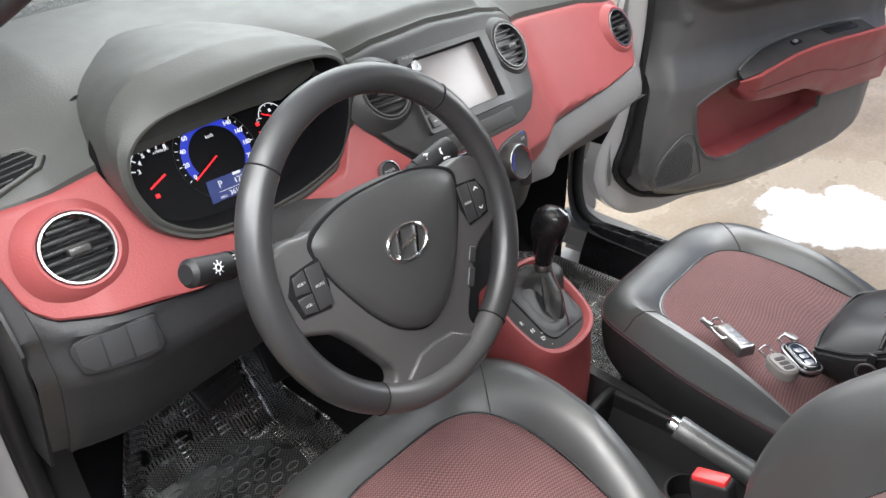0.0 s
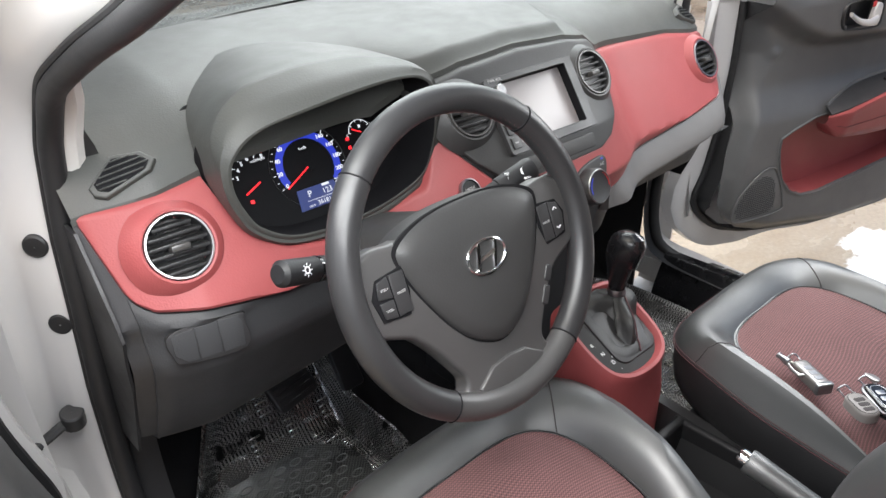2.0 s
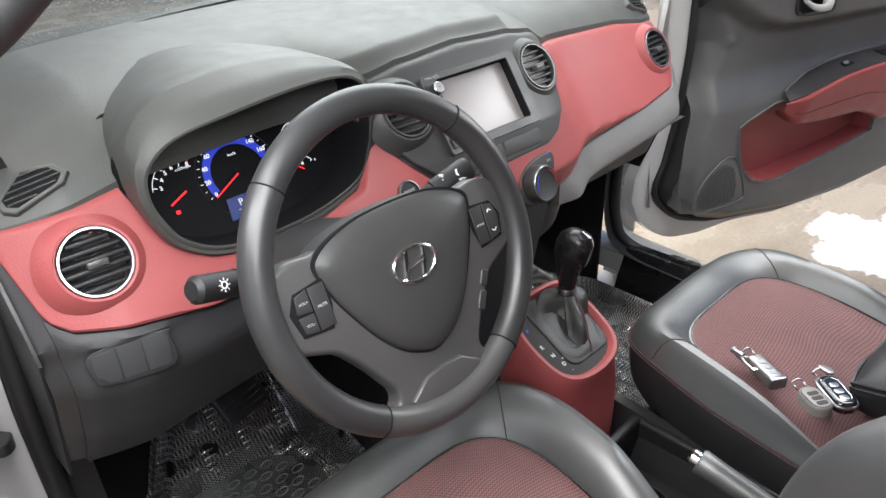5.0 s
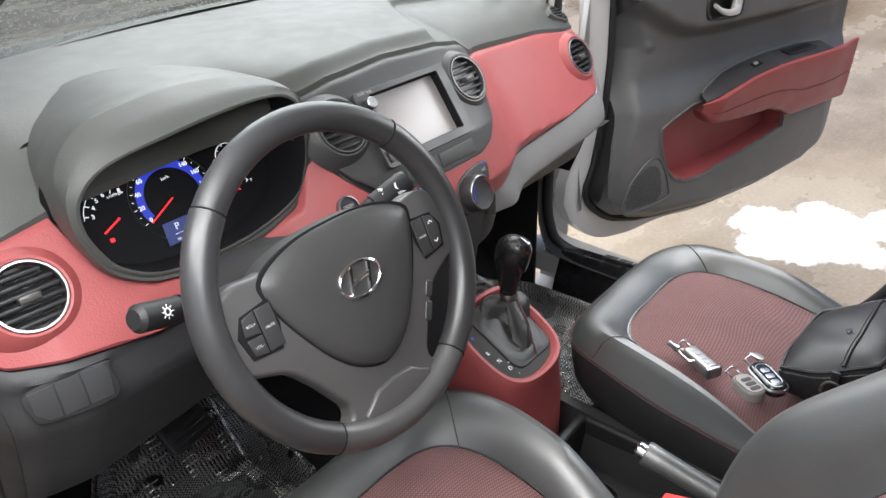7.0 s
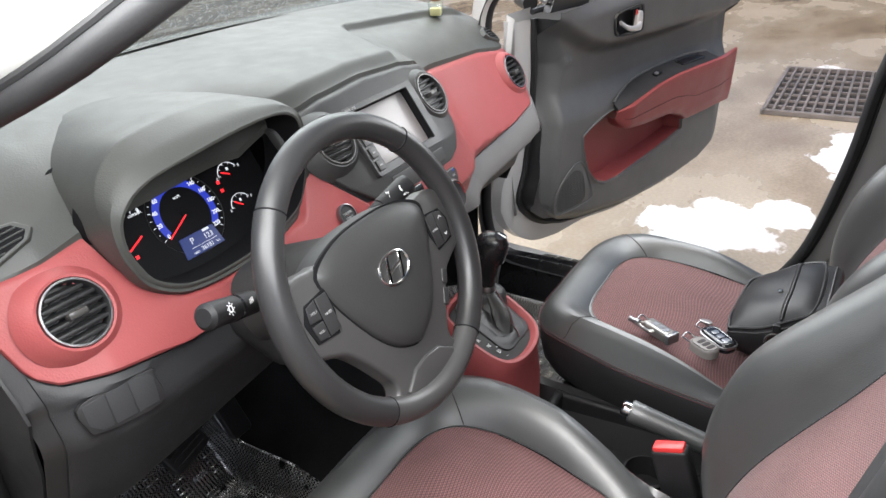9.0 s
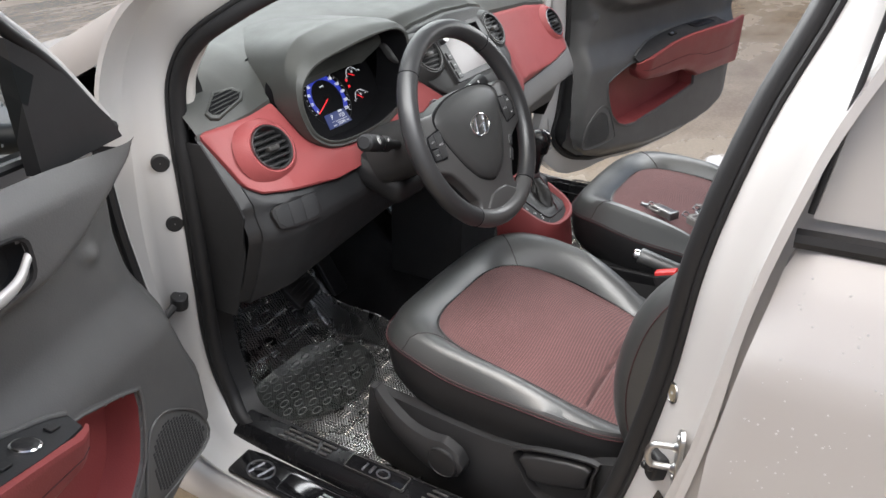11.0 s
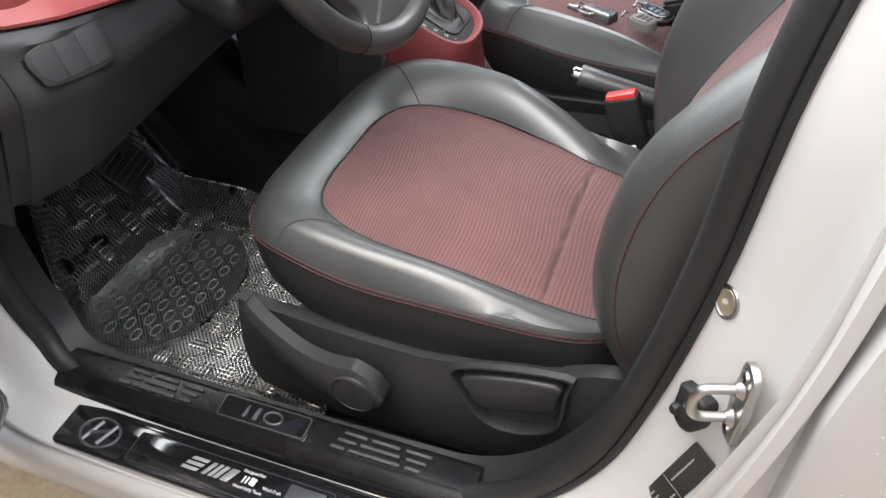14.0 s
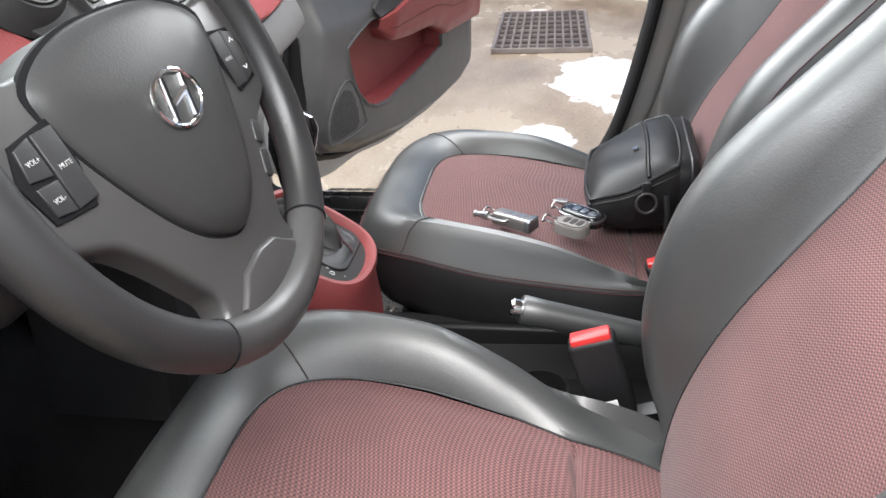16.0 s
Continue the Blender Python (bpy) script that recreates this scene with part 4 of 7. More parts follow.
    # temperature and fuel
    for (gx, gy), la, lb, na2 in (((0.097, 0.022), "C", "H", 152), ((0.089, -0.027), "E", "F", 140)):
        arc = [at(gx + 0.020 * math.cos(radians(170 - 140 * k / 16)), gy + 0.020 * math.sin(radians(170 - 140 * k / 16)), 0.001).translation for k in range(17)]
        part("scale_arc", tube(arc, 0.0006, 4), GLOW_WHITE, c)
        for k in range(5):
            a = radians(170 - 35 * k)
            part("tick", rbox((0.004, 0.0011, 0.0004), at(gx + 0.0185 * math.cos(a), gy + 0.0185 * math.sin(a), 0.001, math.degrees(a)), 0.0001, 1), GLOW_WHITE, c)
        text(la, 0.006, at(gx - 0.0235, gy + 0.001), GLOW_WHITE, c, "numeral")
        text(lb, 0.006, at(gx + 0.0225, gy + 0.008), GLOW_WHITE, c, "numeral")
        a = radians(na2)
        part("needle", rbox((0.016, 0.0018, 0.001), at(gx + 0.009 * math.cos(a), gy + 0.009 * math.sin(a), 0.004, na2), 0.0004, 1), GLOW_RED, c)
        part("gauge_symbol", rbox((0.004, 0.0045, 0.0004), at(gx + 0.001, gy + 0.010, 0.001), 0.0008, 1), GLOW_WHITE, c)
    for k, (wx, wy) in enumerate(((0.071, 0.019), (0.070, 0.006), (-0.101, -0.023))):
        part("warning_lamp", rbox((0.0055, 0.005, 0.0004), at(wx, wy, 0.001), 0.0012, 1), GLOW_RED, c, "small lit red warning lamp")
    # display
    lc = part("display", slab([(-0.034, -0.054), (-0.030, -0.025), (0.030, -0.025), (0.034, -0.054)], 0.002, at(sp[0] - 0.003, sp[1] - 0.004, 0.0015), 0.0003), GLOW_LCD, c, "blue lit trip display")
    text("P", 0.013, at(sp[0] - 0.016, sp[1] - 0.038, 0.002), GLOW_WHITE, lc, "numeral")
    text("123", 0.011, at(sp[0] + 0.012, sp[1] - 0.040, 0.002), GLOW_WHITE, lc, "numeral")
    part("rule", rbox((0.046, 0.0006, 0.0003), at(sp[0], sp[1] - 0.047, 0.002), 0.0001, 1), GLOW_WHITE, lc)
    text("36181", 0.009, at(sp[0] + 0.002, sp[1] - 0.053, 0.002), GLOW_WHITE, lc, "numeral")
    text("ODO", 0.0042, at(sp[0] - 0.019, sp[1] - 0.0545, 0.002), GLOW_WHITE, lc)
    text("km", 0.0045, at(sp[0] + 0.021, sp[1] - 0.053, 0.002), GLOW_WHITE, lc)
    part("car_symbol", rbox((0.012, 0.0035, 0.0003), at(sp[0] + 0.012, sp[1] - 0.031, 0.002), 0.001, 1), GLOW_WHITE, lc)


def centre_stack(d):
    zt = lambda x: rim_z(x) - 0.006
    zb = lambda x: lerp(abs(x), (0, 0.095, 0.13, 0.165, 0.20, 0.213), (0.892, 0.893, 0.904, 0.932, 0.98, 1.0))
    gap = lambda u, v: abs(-0.213 + 0.426 * u + 0.006) < 0.079 and 0.944 < zb(-0.213 + 0.426 * u) + (zt(-0.213 + 0.426 * u) - zb(-0.213 + 0.426 * u)) * v < 1.030
    s = part("centre_fascia", face_sheet(-0.213, 0.213, zt, zb, 140, 60, -0.006, 0.012, gap), FASCIA, d, "dark grey centre stack with screen and vents")
    n = Vector((0, -0.84, 0.545)).normalized()
    o = Vector((0.0, 0.125, 0.978))
    m = facing(o, n)
    frame_o, frame_i = rrect(0.200, 0.120, 0.006, 4), rrect(0.153, 0.098, 0.004, 4)
    ring_at = lambda pts, cx_, cy_, z, k=1.0: [m @ Vector((cx_ + a * k, cy_ + b * k, z)) for a, b in pts]
    part("screen_bezel", loft([ring_at(frame_o, -0.011, 0.007, -0.012), ring_at(frame_o, -0.011, 0.007, 0.0), ring_at(frame_o, -0.011, 0.007, 0.0016, 0.99), ring_at(frame_i, -0.006, 0.009, 0.0012, 1.01), ring_at(frame_i, -0.006, 0.009, 0.0)]), BLACK, s, "black screen surround")
    part("screen_tray", loft([ring_at(frame_i, -0.006, 0.009, 0.0), ring_at(frame_i, -0.006, 0.009, -0.021, 0.965)]), MATTE, s, "deep black frame round the screen")
    part("screen", slab(rrect(0.150, 0.096, 0.003), 0.003, m @ pose(-0.006, 0.009, -0.0135), 0.0006), SCREEN, s, "switched-off glass screen, pale colour in place of a reflection")
    part("volume_knob", lathe([(0.009, 0), (0.009, 0.012), (0.0075, 0.0135), (0.001, 0.0135)], m @ pose(-0.093, 0.044, 0.0015), 24), DULLCHROME, s, "silver ringed volume knob")
    text("PWR VOL", 0.0065, m @ pose(-0.088, 0.0620, 0.0020), DIMPRINT, s)
    for k, y in enumerate((0.008, -0.014, -0.036)):
        part("side_button", slab(rrect(0.016, 0.018, 0.002), 0.004, m @ pose(-0.0965, y, 0.0040), 0.001), BLACK, s)
        part("button_mark", rbox((0.007, 0.002, 0.0003), m @ pose(-0.0965, y, 0.0043), 0.0001, 1), DIMPRINT, s)
    for x, w in ((-0.058, 0.07), (0.025, 0.085)):
        mm = facing((x + 0.012, face_y(x, 0.914) - 0.006, 0.912), (0, -0.93, 0.36))
        part("stack_button", slab(rrect(w, 0.024, 0.003), 0.006, mm @ pose(0, 0, 0.002), 0.0015), FASCIA, s)
    mm = facing((-0.055, face_y(-0.055, 0.886) - 0.006, 0.886), (0, -0.93, 0.36))
    part("clock_strip", slab(rrect(0.080, 0.014, 0.004), 0.006, mm @ pose(0, 0, 0.002), 0.0015), GLOSS, s)
    part("clock_digits", slab(rrect(0.022, 0.009, 0.001), 0.001, mm @ pose(-0.02, 0, 0.0028), 0.0002), GLOW_BLUE, s, "small blue lit digits")
    # climate knobs under the red strip
    for x, lit in ((-0.10, 0), (0.040, 1)):
        mk = facing((x, face_y(x, 0.846) - 0.004, 0.846), (0.02, -0.95, 0.30))
        k = part("climate_plate", slab(rrect(0.066, 0.062, 0.030) if not lit else smooth_xy([(-0.034, -0.010), (-0.020, -0.031), (0.012, -0.034), (0.040, -0.012), (0.056, 0.018), (0.055, 0.036), (0.040, 0.040), (0.0, 0.035), (-0.028, 0.020)], 4), 0.01, mk @ pose(0, 0, 0.003), 0.003), FASCIA, d, "climate control panel")
        part("knob_skirt", lathe([(0.030, 0), (0.030, 0.018), (0.028, 0.022)], mk @ pose(0, 0, 0.002), 36), BLACK, k)
        part("knob_ring", lathe([(0.028, 0.022), (0.0272, 0.0235), (0.0258, 0.0235)], mk @ pose(0, 0, 0.002), 36), DULLCHROME, k, "chrome knob ring")
        part("knob_face", lathe([(0.0258, 0.0235), (0.0245, 0.0225), (0.001, 0.0225)], mk @ pose(0, 0, 0.002), 36), GREY_LOW, k)
        for b0, b1, mt in ((200, 130, GLOW_BLUE), (60, -10, REDBTN)):
            arc = [(mk @ Vector((0.0225 * math.cos(radians(b0 + (b1 - b0) * q / 10)), 0.0225 * math.sin(radians(b0 + (b1 - b0) * q / 10)), 0.0262))) for q in range(11)]
            part("heat_mark", tube(arc, 0.0007, 4), mt, k)
        if lit:
            text("A/C", 0.007, mk @ pose(0.043, 0.026, 0.0033), DIMPRINT, k)
            part("lamp", rbox((0.006, 0.003, 0.0004), mk @ pose(0.044, 0.035, 0.0033), 0.0006, 1), GLOW_BLUE, k)
    # start button
    mb = facing((-0.189, face_y(-0.189, 0.900) - 0.010, 0.900), (0, -0.86, 0.5))
    b = part("start_button", lathe([(0.0185, -0.003), (0.0185, 0.003), (0.016, 0.004)], mb, 32), DULLCHROME, d, "round start button with chrome ring")
    part("button_face", lathe([(0.016, 0.004), (0.015, 0.002), (0.001, 0.002)], mb, 32), TRAY, b)
    text("ENGINE", 0.0055, mb @ pose(0, 0.003, 0.003), DIMPRINT, b)
    text("START", 0.0055, mb @ pose(0, -0.005, 0.003), DIMPRINT, b)
    # leg of the centre stack down to the tunnel
    rings = []
    for t in np.linspace(0, 1, 10):
        z = 0.835 - 0.42 * t
        y = 0.095 + 0.04 * t
        w = 0.135 - 0.035 * sstep(0, 0.5, t)
        rings.append([(-w, y + 0.2, z), (-w - 0.004, y + 0.02, z), (-w + 0.012, y, z), (0, y - 0.004, z), (w - 0.012, y, z), (w + 0.004, y + 0.02, z), (w, y + 0.2, z)])
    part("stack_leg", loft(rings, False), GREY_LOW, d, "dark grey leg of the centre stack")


dashboard()


# ---- steering wheel and column ----
WT = radians(22.5)
WN = Vector((0, -math.cos(WT), math.sin(WT)))
WV = Vector((0, math.sin(WT), math.cos(WT)))
WHEEL = axes(Vector((HUB_X, -0.095, 0.939)) - WN * 0.011 + WV * 0.007, (1, 0, 0), WV, WN)


def ring_pts(r, a0, a1, n, z=0.0):
    return [WHEEL @ Vector((r * math.cos(radians(a0 + (a1 - a0) * k / n)), r * math.sin(radians(a0 + (a1 - a0) * k / n)), z)) for k in range(n + 1)]


def wl(pts):
    return [WHEEL @ Vector(p) for p in pts]


def steering_wheel():
    w = thing("steering_wheel", WHEEL.translation, "black leather steering wheel with satin lower spoke", "steering wheel")
    R = 0.170
    segs = ((136, 46, False), (46, -57, True), (-57, -123, False), (-123, -224, True))
    for a0, a1, grip in segs:
        n = max(10, int(abs(a1 - a0) / 4))
        part("rim_leather", tube(ring_pts(R, a0 + 0.35, a1 - 0.35, n) if a1 < a0 else ring_pts(R, a0, a1, n), 0.0168 if grip else 0.0162, 16), SPOKE if a1 == -123 else RIMHIDE, w)
    for a in (136, 46, -57, -123):
        c_, t_ = WHEEL @ Vector((R * math.cos(radians(a)), R * math.sin(radians(a)), 0)), Vector((math.cos(radians(a)), math.sin(radians(a)), 0))
        o_ = WHEEL.to_3x3() @ t_
        part("rim_joint", tube([c_ + (o_ * math.cos(q) + WN * math.sin(q)) * 0.0164 for q in np.linspace(0, 2 * math.pi, 24, False)], 0.0011, 6, True), MATTE, w)
    part("rim_core", tube(ring_pts(R, 0, 356, 89), 0.0150, 12, True), BLACK, w)
    # stitches on the inner side of the grips
    sv, sf = [], []
    for a0, a1 in ((58, 12), (-12, -36), (-128, -150), (-196, -236)):
        n = int(abs(a1 - a0) / 1.3)
        for k in range(n):
            a = radians(a0 + (a1 - a0) * k / n)
            c = WHEEL @ Vector(((R - 0.0150) * math.cos(a), (R - 0.0150) * math.sin(a), 0.0045 * (1 if k % 2 else -1)))
            t = WHEEL.to_3x3() @ Vector((-math.sin(a), math.cos(a), 0.9 * (1 if k % 2 else -1)))
            v, f = tube([c - t * 0.0028, c + t * 0.0028], 0.0006, 4)
            o = len(sv)
            sv += v
            sf += [tuple(i + o for i in q) for q in f]
    part("stitching", (sv, sf), STITCH, w, "dark red stitching")["kind"] = "stuff"
    # airbag cover: rounded shield
    half = [(0.045, 0.061), (0.080, 0.053), (0.103, 0.041), (0.107, 0.027), (0.097, -0.003), (0.081, -0.034), (0.062, -0.064), (0.041, -0.087), (0.019, -0.100)]
    prof = [(0, 0.063)] + half + [(0, -0.105)] + [(-x, y) for x, y in half[::-1]]
    lp = smooth_loop([Vector((a, b, 0)) for a, b in prof], 5)
    rings = []
    for sc, z in ((1.0, -0.03), (1.0, -0.004), (0.985, 0.0015), (0.95, 0.005), (0.8, 0.0085), (0.55, 0.0105), (0.28, 0.0115), (0.05, 0.0118)):
        rings.append(wl([(p.x * sc, p.y * sc - (1 - sc) * 0.008, z + 0.002 - 0.004 * (p.x * sc / 0.107) ** 2 - 0.003 * sstep(0.015, 0.065, p.y * sc)) for p in lp]))
    part("cover_gap", slab([(p.x * 1.012, p.y * 1.012) for p in lp], 0.004, WHEEL @ pose(0, 0, 0.0006), 0.0004), MATTE, w)
    part("airbag_cover", loft(rings, True, True, True), WHEELHIDE, w, "black grained airbag cover")
    # hub body and spokes
    def spoke(pts, wid, z0, z1, mat, name, label=""):
        cl = smooth_loop([Vector((a, b, 0)) for a, b in pts], 6, False)
        rings = []
        for i, p in enumerate(cl):
            t = i / (len(cl) - 1)
            dd = (cl[min(i + 1, len(cl) - 1)] - cl[max(i - 1, 0)]).normalized()
            nn = Vector((-dd.y, dd.x, 0))
            h = lerp(t, np.linspace(0, 1, len(wid)), wid)
            z = z0 + (z1 - z0) * t
            rings.append(wl([p + nn * h + Vector((0, 0, z - 0.016)), p + nn * h + Vector((0, 0, z - 0.002)), p + nn * (h - 0.004) + Vector((0, 0, z + 0.003)), p + Vector((0, 0, z + 0.005)), p - nn * (h - 0.004) + Vector((0, 0, z + 0.003)), p - nn * h + Vector((0, 0, z - 0.002)), p - nn * h + Vector((0, 0, z - 0.016))]))
        part(name, loft(rings, True, True, True), mat, w, label)
    # satin frame in one piece: wings to the rim and a wide lower spoke
    half = [(0.060, 0.053), (0.100, 0.046), (0.130, 0.048), (0.155, 0.038), (0.163, 0.010), (0.159, -0.026), (0.150, -0.040), (0.130, -0.049), (0.110, -0.059), (0.090, -0.082), (0.073, -0.108), (0.064, -0.124), (0.066, -0.137), (0.080, -0.150), (0.050, -0.163)]
    outline = [(0, 0.055)] + half + [(0, -0.171)] + [(-x, y) for x, y in half[::-1]]
    part("spoke_frame", slab(smooth_xy(outline, 4), 0.022, WHEEL @ pose(0, 0, 0.0), 0.006), SPOKE, w, "satin dark grey spokes")
    step = [(-0.052, -0.143), (-0.040, -0.136), (-0.027, -0.127), (0, -0.124), (0.027, -0.127), (0.040, -0.136), (0.052, -0.143), (0.046, -0.160), (0, -0.169), (-0.046, -0.160)]
    part("spoke_step", slab(step, 0.010, WHEEL @ pose(0, 0, 0.0045), 0.003), SPOKE, w)
    for s in (-1, 1):
        W2 = WHEEL @ pose(s * 0.009, -0.006, 0.001)
        pad = [(s * 0.092, 0.028), (s * 0.128, 0.024), (s * 0.138, 0.006), (s * 0.132, -0.020), (s * 0.098, -0.024), (s * 0.091, 0.0)]
        p = part("button_pad", slab(pad, 0.006, W2 @ pose(0, 0, 0.0006), 0.0004), MATTE, w, "black control buttons")
        if s < 0:
            part("button", slab([(-0.131, 0.004), (-0.128, 0.021), (-0.114, 0.024), (-0.114, 0.001)], 0.003, W2 @ pose(0, 0, 0.0020), 0.001), BLACK, p)
            part("button", slab([(-0.131, 0.000), (-0.129, -0.017), (-0.114, -0.020), (-0.114, -0.001)], 0.003, W2 @ pose(0, 0, 0.0020), 0.001), BLACK, p)
            part("button", slab([(-0.112, 0.024), (-0.094, 0.024), (-0.094, -0.020), (-0.112, -0.020)], 0.003, W2 @ pose(0, 0, 0.0020), 0.001), BLACK, p)
            text("VOL+", 0.0042, W2 @ pose(-0.1215, 0.012, 0.0022), DIMPRINT, p)
            text("VOL-", 0.0042, W2 @ pose(-0.1215, -0.010, 0.0022), DIMPRINT, p)
            text("MUTE", 0.0042, W2 @ pose(-0.1025, 0.003, 0.0022), DIMPRINT, p)
        else:
            part("button", slab([(0.094, 0.024), (0.112, 0.024), (0.112, -0.020), (0.096, -0.020)], 0.003, W2 @ pose(0, 0, 0.0020), 0.001), BLACK, p)
            part("button", slab([(0.114, 0.024), (0.128, 0.020), (0.134, 0.005), (0.130, -0.016), (0.114, -0.020)], 0.003, W2 @ pose(0, 0, 0.0020), 0.001), BLACK, p)
            text("MODE", 0.0042, W2 @ pose(0.1035, 0.002, 0.0022), DIMPRINT, p)
            for y, q in ((0.014, 1), (-0.010, -1)):
                for e in (-1, 1):
                    part("arrow", rbox((0.005, 0.0011, 0.0004), W2 @ pose(0.122 + e * 0.0016, y, 0.0024, 0, 0, -e * q * 40), 0.0001, 1), PRINT, p)
    # call buttons below the tunnel side spoke
    for y_, h_ in ((-0.062, 0.020), (-0.085, 0.024)):
        part("call_button", slab(rrect(0.011, h_, 0.003), 0.010, WHEEL @ pose(0.098 - 0.55 * (-0.058 - y_), y_, 0.0015, 0, 0, -32), 0.002), BLACK, w, "small call button")
    # emblem: oval ring and a slanted bar shape
    em = part("emblem", tube([WHEEL @ Vector((0.0285 * math.cos(a), -0.0055 + 0.0185 * math.sin(a), 0.0142)) for a in np.linspace(0, 2 * math.pi, 44, False)], 0.0019, 8, True), CHROME, w, "chrome oval emblem")
    for pts in (((-0.0165, -0.0125), (-0.0075, 0.0155)), ((0.0075, -0.0155), (0.0165, 0.0125)), ((-0.0125, -0.003), (0.0, 0.0005), (0.0125, 0.003))):
        part("emblem_bar", tube([WHEEL @ Vector((a, b - 0.0055, 0.0140)) for a, b in pts], 0.0027, 6), CHROME, em)
    for y, wd in ((-0.040, 0.008), (-0.050, 0.018)):
        part("airbag_mark", rbox((wd, 0.0045, 0.0005), WHEEL @ pose(0.012, y, 0.0118), 0.001, 1), BLACK, w)
    return w


def column():
    c = thing("steering_column", (HUB_X, 0.05, 0.85), "dark grey steering column cover with two stalks", "steering column")
    rings = []
    for t in np.linspace(0, 1, 12):
        o = WHEEL.translation - WN * (0.035 + 0.17 * t) + Vector((0, 0, 0.004))
        wd = 0.056 + 0.012 * t
        h = 0.040 + 0.008 * t
        q = []
        for k in range(28):
            a = 2 * math.pi * k / 28
            ca, sa = math.cos(a), math.sin(a)
            q.append(o + Vector((wd * abs(ca) ** 0.7 * (1 if ca > 0 else -1), 0, 0)) + WV * ((h if sa > 0 else h * 1.35) * abs(sa) ** 0.7 * (1 if sa > 0 else -1)))
        rings.append(q)
    part("shroud", loft(rings, True, True, True), GATE, c)
    part("column_lower", rbox((0.104, 0.20, 0.060), pose(HUB_X, 0.145, 0.828, 22), 0.026, 4), SKIRT, c)
    # lamp stalk, left
    a, b = Vector((-0.425, 0.040, 0.905)), Vector((-0.562, 0.006, 0.958))
    d = (b - a).normalized()
    st = part("lamp_stalk", tube([a, a.lerp(b, 0.35), a.lerp(b, 0.36), a.lerp(b, 0.62), a.lerp(b, 0.63), b - d * 0.006, b - d * 0.001], lambda t: lerp(t, (0, 0.3, 0.34, 0.5, 0.67, 0.85, 1), (0.008, 0.010, 0.0145, 0.0145, 0.0145, 0.0145, 0.010)), 18), TRAY, c, "black lamp stalk with white symbols")
    part("stalk_ring", tube([a.lerp(b, 0.60), a.lerp(b, 0.63)], 0.0149, 18), GLOSS, st)
    nl = Vector((-0.35, -0.80, 0.50))
    nl = (nl - d * nl.dot(d)).normalized()
    top = facing(a.lerp(b, 0.80), nl, -d)
    sun_m = top @ pose(0, 0, 0.0148)
    part("sun_symbol", lathe([(0.0042, 0), (0.0042, 0.0004), (0.0028, 0.0004), (0.0028, 0)], sun_m, 16), PRINT, st)
    for k in range(8):
        q = radians(45 * k)
        part("ray_mark", rbox((0.0026, 0.0009, 0.0004), sun_m @ pose(0.0062 * math.cos(q), 0.0062 * math.sin(q), 0.0003, 0, 0, 45 * k), 0.0001, 1), PRINT, st)
    s2 = facing(a.lerp(b, 0.52), nl, -d) @ pose(0, 0, 0.0152)
    for k in range(3):
        part("lamp_mark", rbox((0.0055, 0.0011, 0.0004), s2 @ pose(-0.003 + 0.001 * k, 0.003 - 0.003 * k, 0), 0.0001, 1), PRINT, st)
    # wiper stalk, right
    a, b = Vector((-0.305, 0.030, 0.912)), Vector((-0.183, -0.004, 0.967))
    d = (b - a).normalized()
    st = part("wiper_stalk", tube([a, a.lerp(b, 0.3), a.lerp(b, 0.45), a.lerp(b, 0.60), a.lerp(b, 0.61), b - d * 0.006, b], lambda t: lerp(t, (0, 0.17, 0.34, 0.5, 0.67, 0.85, 1), (0.009, 0.011, 0.0135, 0.0145, 0.016, 0.016, 0.014)), 18), TRAY, c, "black wiper stalk with white lettering")
    tm = facing(a.lerp(b, 0.82), (0.0, -0.75, 0.66), (0, 0, 1)) @ pose(0, 0, 0.0162)
    for k, wd in enumerate(("MIST", "OFF", "INT", "LO", "HI")):
        text(wd, 0.0058, facing(a.lerp(b, 0.66), (0.1, -0.80, 0.58), (0.3, 0, 1)) @ pose(-0.004 + 0.0035 * k, 0.011 - 0.0058 * k, 0.0155), PRINT, st)
    part("wiper_symbol", slab([(-0.006, 0.0), (-0.004, 0.006), (0.004, 0.008), (0.008, 0.003), (0.002, 0.001), (0.001, -0.004), (-0.001, -0.004)], 0.0005, tm, 0.0001), PRINT, st)
    text("FRONT", 0.0045, tm @ pose(0.001, -0.008, 0), PRINT, st)
    return c


steering_wheel()
column()


